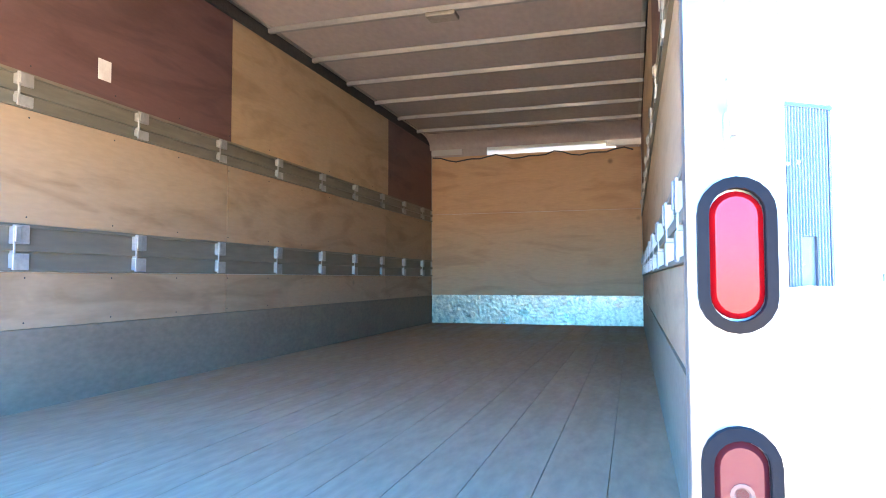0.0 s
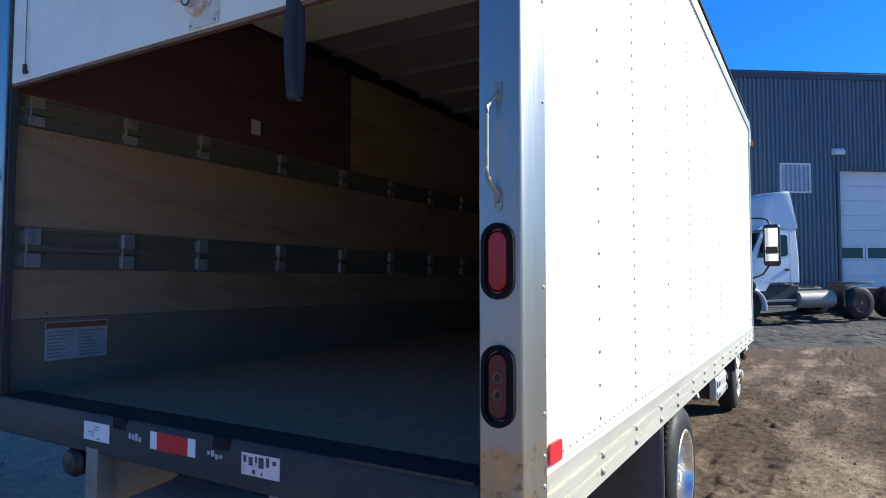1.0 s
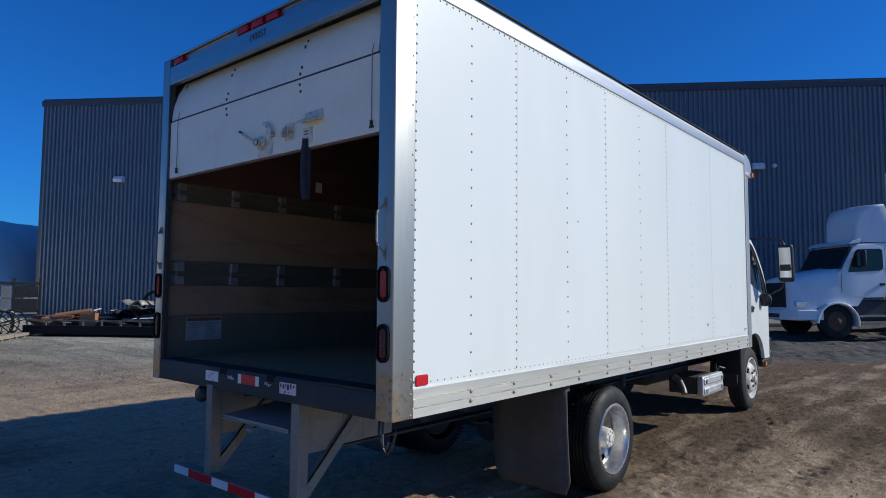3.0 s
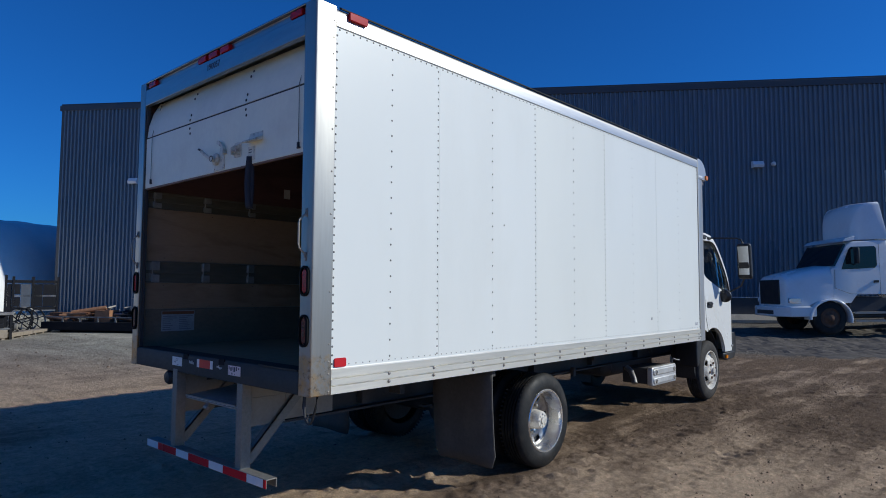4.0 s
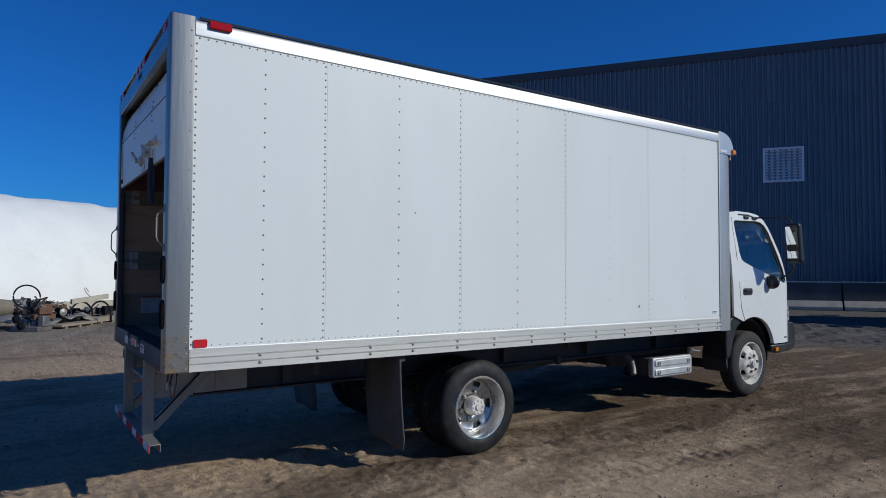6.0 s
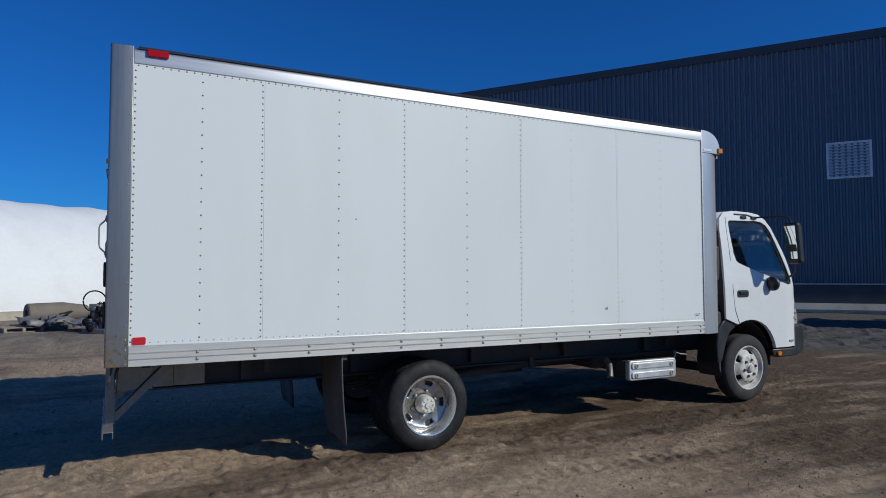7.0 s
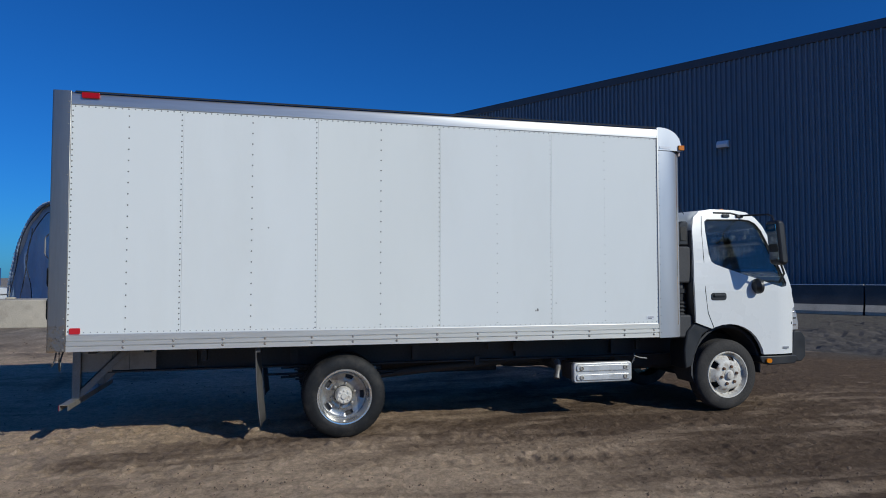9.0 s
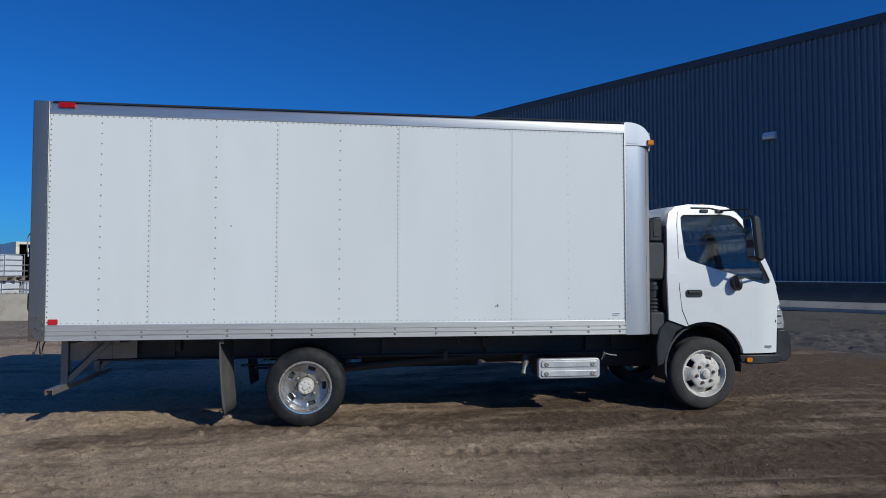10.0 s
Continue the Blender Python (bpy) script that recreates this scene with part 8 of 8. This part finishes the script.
    for x, front in ((0.0, True), (3.93, False), (5.36, False)):
        for s in (-1, 1):
            w = new("wheel", None)
            w.parent = t
            xo = s * (1.14 if front else 1.2)
            for j in range(1 if front else 2):
                bm = bm_new()
                y1 = xo - s * 0.32 * j
                lathe(bm, [(0, 0.3), (0.0, 0.44), (-0.03, 0.49), (-0.06, 0.51), (-0.22, 0.51), (-0.25, 0.49), (-0.28, 0.44), (-0.28, 0.3)], (x, y1, 0.51), (0, s, 0), 40)
                part("tyre", bm, RUBBER, w, smooth=40)
            bm = bm_new()
            if front:
                lathe(bm, [(-0.02, 0.3), (0.0, 0.28), (-0.03, 0.25), (-0.01, 0.17), (0.02, 0.12), (0.06, 0.09), (0.08, 0.0)], (x, xo, 0.51), (0, s, 0), 30, loop=False)
            else:
                lathe(bm, [(-0.02, 0.3), (0.0, 0.28), (-0.06, 0.25), (-0.15, 0.2), (-0.15, 0.12), (-0.02, 0.1), (0.0, 0.0)], (x, xo, 0.51), (0, s, 0), 30, loop=False)
            part("rim", bm, RUST, w, "dull rusty rim")
            for k in range(8):
                bm = bm_new()
                a = 2 * math.pi * k / 8
                stud(bm, (x + 0.15 * math.cos(a), xo - s * (0.005 if front else 0.14), 0.51 + 0.15 * math.sin(a)), (0, s, 0), 0.025, 1.0, 6)
                part("wheel_nut", bm, RUST, w)
    boxes("rear_flap", [(3.3, 3.36, -1.2, -0.65, 0.4, 1.1)], PLASTIC, t)
    boxes("rear_flap", [(3.3, 3.36, 0.65, 1.2, 0.4, 1.1)], PLASTIC, t)
    boxes("tail_bar", [(6.45, 6.55, -0.9, 0.9, 0.7, 0.85)], CHASSIS, t)


tractor()


# ---- scrap and pallets along the shelter ----
def pallet(x, y, z, rz):
    p = thing("pallet", "weathered timber pallet on the earth", "pallet", "pallets", at=(x, y, z), rz=rz)
    for k in range(7):
        boxes("slat", [(-0.6 + k * 0.185, -0.6 + k * 0.185 + 0.09, -0.5, 0.5, 0.12, 0.14)], WOOD_GREY, p)
    for q in (-0.5, -0.04, 0.42):
        boxes("bearer", [(-0.6, 0.6, q, q + 0.08, 0.02, 0.12)], WOOD_GREY, p)
    for k in range(3):
        boxes("slat", [(-0.6 + k * 0.555, -0.6 + k * 0.555 + 0.09, -0.5, 0.5, 0.0, 0.02)], WOOD_GREY, p)


def scrap_pipe(x, y, z, rz, length, r, tilt=0.0, m=None):
    bm = bm_new()
    lathe(bm, [(0, r * 0.85), (0, r), (length, r), (length, r * 0.85)], (-length / 2, 0, 0), (1, 0, 0), 14)
    ob = part("scrap_pipe", bm, m or SCRAP, None)
    ob.matrix_basis = pose(x, y, z + r, 0, tilt, rz)
    tagged(ob, "old steel pipe lying among the scrap", "pipe", "scrap")


def scrap_ring(x, y, z, rz, R, r, lean, m=None, spokes=(0.3, 1.35, 2.4)):
    bm = bm_new()
    pts = [(R * math.cos(2 * math.pi * k / 28), 0, R + R * math.sin(2 * math.pi * k / 28)) for k in range(29)]
    tube(bm, pts, r, 8)
    for a in spokes:
        tube(bm, [(R * math.cos(a), 0, R + R * math.sin(a)), (-R * math.cos(a), 0, R - R * math.sin(a))], r * 0.7, 6)
    ob = part("scrap_hoop", bm, m or SCRAP, None)
    ob.matrix_basis = pose(x, y, z, lean, 0, rz)
    tagged(ob, "spoked iron hoop leaning on the scrap" if spokes else "thin iron hoop among the scrap", "hoop", "scrap")


def scrap_plate(x, y, z, rz, w, d, seed, m=None):
    rng = random.Random(seed)
    bm = bm_new()
    g = [[bm.verts.new((-w / 2 + w * i / 6, -d / 2 + d * j / 4, 0.12 * noise.noise((i * 0.5 + seed, j * 0.6, seed)) + 0.1 + 0.15 * math.sin(i * 0.8 + seed) ** 2)) for j in range(5)] for i in range(7)]
    for a, b in zip(g, g[1:]):
        for j in range(4):
            bm.faces.new((a[j], a[j + 1], b[j + 1], b[j]))
    ob = part("scrap_sheet", bm, m or SCRAP, None, smooth=30)
    ob.modifiers.new("thick", "SOLIDIFY").thickness = 0.02
    ob.matrix_basis = pose(x, y, z + 0.05, rng.uniform(-12, 12), rng.uniform(-12, 12), rz)
    tagged(ob, "bent sheet of scrap metal on a pallet", "sheet", "scrap")


def engine_lump(x, y, z, rz, seed):
    rng = random.Random(seed)
    t = thing("scrap_engine", "scrapped engine part with hoses lying among the scrap", "engine", "scrap", at=(x, y, z), rz=rz)
    m = rng.choice((SCRAP, RUST, BLACK_STEEL, BLACK_STEEL))
    boxes("sump", [(-0.4, 0.35, -0.28, 0.25, 0, 0.14)], m, t, "", 0.02)
    for k in range(4):
        a, b = -0.38 + 0.2 * k, rng.uniform(-0.25, -0.1)
        boxes("block", [(a, a + rng.uniform(0.14, 0.19), b, b + rng.uniform(0.2, 0.4), 0.13, 0.13 + rng.uniform(0.1, 0.4))], m, t, "", 0.02)
    for _ in range(2):
        bm = bm_new()
        lathe(bm, [(0, 0.1), (0.06, 0.11), (0.08, 0.06), (0.1, 0.0)], (rng.uniform(-0.3, 0.3), -0.27, rng.uniform(0.1, 0.4)), (0, -1, 0), 14, loop=False)
        part("pulley", bm, rng.choice((STEEL, BLACK_STEEL)), t)
    for _ in range(3):
        bm = bm_new()
        tube(bm, [(rng.uniform(-0.45, 0.45), rng.uniform(-0.35, 0.3), rng.uniform(0.1, 0.55)) for _ in range(4)], rng.choice((0.015, 0.03)), 6)
        part("hose", bm, rng.choice((CHASSIS, STEEL)), t)


def scrap_row():
    rng = random.Random(21)
    # low pallets with flat sheets and odd parts, from beside the concrete blocks towards the rack
    for i in range(8):
        p = Vector((-17.5, -2.5)).lerp(Vector((-23.2, -0.4)), i / 7)
        z = ground_z(p.x, p.y)
        pallet(p.x, p.y, z, 22 + rng.uniform(-5, 5))
        scrap_plate(p.x + rng.uniform(-0.2, 0.2), p.y + 0.3, z + 0.05, 20 + rng.uniform(-20, 20), 1.0, 0.6, i * 5 + 1, (SCRAP, BLACK_STEEL)[i % 2])
        engine_lump(p.x - 0.4, p.y + 0.9, z - 0.01, rng.uniform(0, 180), 200 + i)
        if i > 3:
            engine_lump(p.x, p.y + 0.5, z + 0.14, rng.uniform(0, 180), i * 7)
    # tall ring beside an engine, seen over the roll
    scrap_ring(-15.5, -0.5, ground_z(-15.5, -0.5) + 0.6, 75, 0.3, 0.02, 8, BLACK_STEEL, ())
    engine_lump(-15.6, -0.35, ground_z(-15.6, -0.4) - 0.01, 50, 31)
    engine_lump(-15.8, -0.2, ground_z(-15.8, -0.2) + 0.3, 20, 33)
    # pale timbers lying end to end before the scrap
    for (x0, y0), (x1, y1), h in (((-15.9, 0.15), (-17.2, 1.12), 0.13), ((-17.3, 1.15), (-18.75, 2.15), 0.2), ((-19.3, 2.3), (-19.45, 3.25), 0.3), ((-19.6, 3.25), (-20.9, 4.2), 0.18), ((-21.0, 4.25), (-22.3, 5.2), 0.15)):
        d = Vector((x1 - x0, y1 - y0))
        bm = bm_new()
        quad_box(bm, 0, d.length, -0.2, 0.2, 0.06, h)
        for q in (0.12, 0.5, 0.84):
            quad_box(bm, d.length * q, d.length * q + 0.1, -0.18, 0.18, 0.0, 0.07)
        ob = part("timber_skid", bm, WOOD_GREY, None, bevel=0.01)
        ob.matrix_basis = pose(x0, y0, ground_z(x0, y0) - 0.01, 0, 0, math.degrees(math.atan2(d.y, d.x)))
        tagged(ob, "pale weathered timber skid lying on the earth", "timber", "timber skids")
    # black flatbed deck with stakes and a rail, loaded with scrap
    bed = thing("scrap_flatbed", "long black flatbed deck with a low stake rail by the warehouse", "flatbed", at=(-22.05, 4.95, ground_z(-20, 6) - 0.01), rz=33.4)
    boxes("deck", [(0, 8.2, 0.0, 2.0, 0.08, 0.36)], BLACK_STEEL, bed, "black steel deck", 0.01)
    boxes("skid", [(0.5, 7.8, 0.3, 0.5, 0.0, 0.08)], BLACK_STEEL, bed)
    boxes("skid", [(0.5, 7.8, 1.5, 1.7, 0.0, 0.08)], BLACK_STEEL, bed)
    boxes("rail", [(0.0, 8.2, 0.03, 0.07, 0.51, 0.55)], SCRAP, bed, "worn stake rail")
    for k in range(12):
        boxes("stake", [(0.1 + 0.66 * k, 0.15 + 0.66 * k, 0.03, 0.07, 0.36, 0.52)], STEEL, bed)
    home = pose(-22.05, 4.95, 0, 0, 0, 33.4)

    def on_bed(x, y):
        p = home @ Vector((x, y, 0))
        return p.x, p.y, ground_z(-20, 6) - 0.01 + 0.36
    for k, (x, y, turn, L, r, m) in enumerate(((0.4, 0.4, 2, 1.0, 0.07, RUST), (0.9, 0.6, 12, 1.2, 0.06, RUST_PALE), (1.0, 0.45, -14, 1.0, 0.05, RUST_PALE), (1.2, 0.8, 24, 1.1, 0.08, RUST_PALE), (0.8, 0.7, -32, 0.9, 0.05, RUST), (1.6, 0.8, 20, 1.1, 0.05, RUST),
                                               (2.4, 0.5, -6, 1.2, 0.05, SCRAP), (2.7, 0.7, 30, 0.9, 0.04, BLACK_STEEL), (3.3, 0.35, 4, 1.4, 0.05, RUST), (3.7, 0.5, -10, 1.1, 0.06, STEEL), (4.1, 0.3, -16, 1.0, 0.05, BRIGHT), (4.4, 0.4, 6, 1.2, 0.05, BLACK_STEEL))):
        px, py, pz = on_bed(x, y)
        scrap_pipe(px, py, pz + 0.1 * (k % 4), 33 + turn, L, r, 9 - 6 * (k % 4), m)
    for x, y, w, d, h, m in ((2.1, 0.5, 0.55, 0.5, 0.4, RUST_PALE), (0.15, 0.8, 0.5, 0.6, 0.3, RUST), (2.65, 1.1, 0.4, 0.4, 0.4, SCRAP)):
        px, py, pz = on_bed(x, y)
        t = thing("steel_crate", "open rusty steel crate among the scrap", "crate", "crates on the flatbed", at=(px, py, pz), rz=33.4)
        boxes("base", [(-w / 2, w / 2, -d / 2, d / 2, 0, 0.05)], m, t)
        for x0, x1, y0, y1 in ((-w / 2, w / 2, -d / 2, -d / 2 + 0.03), (-w / 2, w / 2, d / 2 - 0.03, d / 2), (-w / 2, -w / 2 + 0.03, -d / 2 + 0.03, d / 2 - 0.03), (w / 2 - 0.03, w / 2, -d / 2 + 0.03, d / 2 - 0.03)):
            boxes("side", [(x0, x1, y0, y1, 0.05, h)], m, t)
    for k, (x, y, up, m) in enumerate(((1.2, 0.9, 0.1, RUST_PALE), (1.7, 0.9, 0.05, RUST), (3.0, 0.9, 0.12, BLACK_STEEL), (3.2, 1.0, 0.36, SCRAP), (3.5, 0.8, 0.62, STEEL), (3.2, 0.7, 0.24, BLACK_STEEL), (4.0, 0.9, 0.1, RUST), (3.8, 0.7, 0.4, SCRAP), (4.3, 1.2, 0.3, BLACK_STEEL))):
        px, py, pz = on_bed(x, y)
        scrap_plate(px, py, pz + up - 0.1, 25 + 17 * (k % 4), 0.95, 0.7, 60 + k, m)
    for k, x in enumerate((1.4, 2.5, 3.2, 3.7, 4.3, 5.2)):
        px, py, pz = on_bed(x, 1.25)
        engine_lump(px, py, pz - 0.01, 33 + 30 * k, 140 + k)
    for x, y, R, r, lean, m in ((4.15, 1.0, 0.46, 0.05, 16, BLACK_STEEL), (4.4, 1.2, 0.42, 0.045, 24, BLACK_STEEL)):
        px, py, pz = on_bed(x, y)
        scrap_ring(px, py, pz + 0.25, 33 + lean, R, r, lean, m, ())
    px, py, pz = on_bed(4.9, 0.75)
    bm = bm_new()
    lathe(bm, [(0, 0.3), (0, 0.36), (0.02, 0.38), (0.25, 0.38), (0.27, 0.36), (0.5, 0.36), (0.52, 0.38), (0.86, 0.38), (0.88, 0.36), (0.88, 0.3)], (0, 0, 0), (0, 0, 1), 24)
    ob = part("metal_duct", bm, RIM_BRIGHT, None)
    ob.matrix_basis = pose(px, py, pz + 0.2, -12, 8, 33)
    tagged(ob, "bright galvanised duct piece on the flatbed", "duct")
    # steel rack
    r = thing("steel_rack", "dark steel side rack with sheet infill standing on the earth", "rack", at=(-23.5, 4.2, ground_z(-23.5, 4.2)), rz=85)
    for x in (0, 0.22, 0.82, 1.6):
        boxes("post", [(x, x + 0.07, -0.05, 0.02, 0, 1.98 if x < 0.1 else 1.93)], BLACK_STEEL, r)
    for z in (0.75, 1.7):
        boxes("rail", [(0.07, 1.6, -0.03, 0.02, z, z + 0.1)], BLACK_STEEL, r)
    for x0, x1, z0, z1, m in ((0.49, 0.8, 0.86, 1.66, RACK_SHEET), (0.9, 1.15, 0.86, 1.66, BLACK_STEEL), (0.3, 0.47, 0.86, 1.2, BLACK_STEEL), (0.3, 0.47, 1.3, 1.66, BLACK_STEEL), (1.17, 1.58, 0.86, 1.2, BLACK_STEEL), (1.17, 1.58, 1.28, 1.66, BLACK_STEEL),
                              (0.08, 0.21, 0.2, 1.66, BLACK_STEEL)):
        boxes("infill", [(x0, x1, -0.02, 0.0, z0, z1)], m, r)
    boxes("shelf", [(0.1, 1.6, -0.02, 0.5, 1.22, 1.26)], SCRAP, r)
    boxes("shelf", [(0.1, 1.6, -0.02, 0.5, 0.7, 0.74)], SCRAP, r)
    # machine bench: a pale top over dark parts
    t = thing("steel_bench", "grey steel work bench with a thick worn top", "bench", at=(-19.55, 2.45, ground_z(-19.5, 2.7)), rz=94)
    boxes("top", [(-0.1, 0.98, -0.3, 0.35, 0.72, 0.8)], SCRAP, t, "", 0.01)
    for x in (0.0, 0.55, 0.88):
        for y in (-0.27, 0.24):
            boxes("leg", [(x, x + 0.07, y, y + 0.07, 0, 0.72)], BLACK_STEEL, t)
    boxes("shelf", [(0.0, 0.95, -0.27, 0.3, 0.3, 0.34)], SCRAP, t)
    engine_lump(-19.6, 2.85, ground_z(-19.6, 2.85) + 0.33, 90, 81)
    scrap_ring(-19.75, 2.8, ground_z(-19.75, 2.8) + 0.34, 95, 0.27, 0.02, 6, SCRAP)
    for k, (x, y) in enumerate(((-17.9, 0.9), (-18.6, 1.5), (-18.3, 0.3), (-17.4, 0.1), (-20.4, 3.5), (-18.9, -0.4))):
        engine_lump(x, y, ground_z(x, y) - 0.01, 40 * k, 80 + k)
    for k in range(4):
        x, y = -17.1 - 0.4 * k, 0.5 + 0.35 * k
        scrap_plate(x, y, ground_z(x, y) - 0.03, 30 + 25 * k, 0.9, 0.6, 120 + k, (SCRAP, STEEL, RUST_PALE)[k % 3])
    # grey tarpaulin lumps before the roll
    for k, (x, y) in enumerate(((-16.6, -0.45), (-16.9, -1.1))):
        scrap_plate(x, y, ground_z(x, y) - 0.02 + 0.1 * k, 60 + 30 * k, 1.3, 0.9, 150 + k, STEEL)
    # frame with an arch of bent tube under a pale beam
    f = thing("arched_frame", "pale steel beam resting on an arched tube frame", "frame", at=(-17.35, 0.75, ground_z(-17.35, 0.75)), rz=110)
    bm = bm_new()
    prism(bm, [(-0.06, 0.62), (0.06, 0.62), (0.06, 0.76), (-0.06, 0.76)], "x", -0.14, 0.92)
    for v in bm.verts:
        v.co.z += 0.13 * v.co.x
    part("beam", bm, CONCRETE, f, "pale painted beam", 0.008)
    for x in (0.15, 0.7):
        bm = bm_new()
        tube(bm, [(x + 0.34 * math.cos(math.pi * k / 14), 0.0, 0.66 * math.sin(math.pi * k / 14) ** 0.7) for k in range(15)], 0.028, 8)
        part("arch", bm, BLACK_STEEL, f)
    bm = bm_new()
    tube(bm, [(0.42, 0.0, 0.78), (0.3, 0.02, 0.92), (0.22, 0.0, 1.04), (0.27, 0.02, 1.08), (0.36, 0.02, 0.95)], 0.012, 6)
    part("bent_rod", bm, STEEL, f)
    # spoked hoops leaning before the rack
    for k, (x, y) in enumerate(((-22.42, 4.36), (-22.36, 4.5), (-22.1, 4.66))):
        scrap_ring(x, y, ground_z(x, y), 82 + 4 * k, 0.43, 0.028, 10 - 6 * k, (BLACK_STEEL, SCRAP, BLACK_STEEL)[k])
    # roll lying before the shelter
    bm = bm_new()
    lathe(bm, [(0, 0.12), (0, 0.28), (0.03, 0.31), (1.0, 0.33), (1.7, 0.22), (1.73, 0.1)], (0, 0, 0.33), (1, 0, 0), 22)
    ob = part("hose_roll", bm, mat("grey_brown_roll", (0.2, 0.17, 0.13), 0.8, var=0.3, big=3, fine=30, bump=0.3), None)
    ob.matrix_basis = pose(-18.2, -2.4, ground_z(-18.3, -2.3) + 0.14, 0, 0, 112)
    tagged(ob, "grey brown rolled mat lying on the scrap", "roll")


scrap_row()
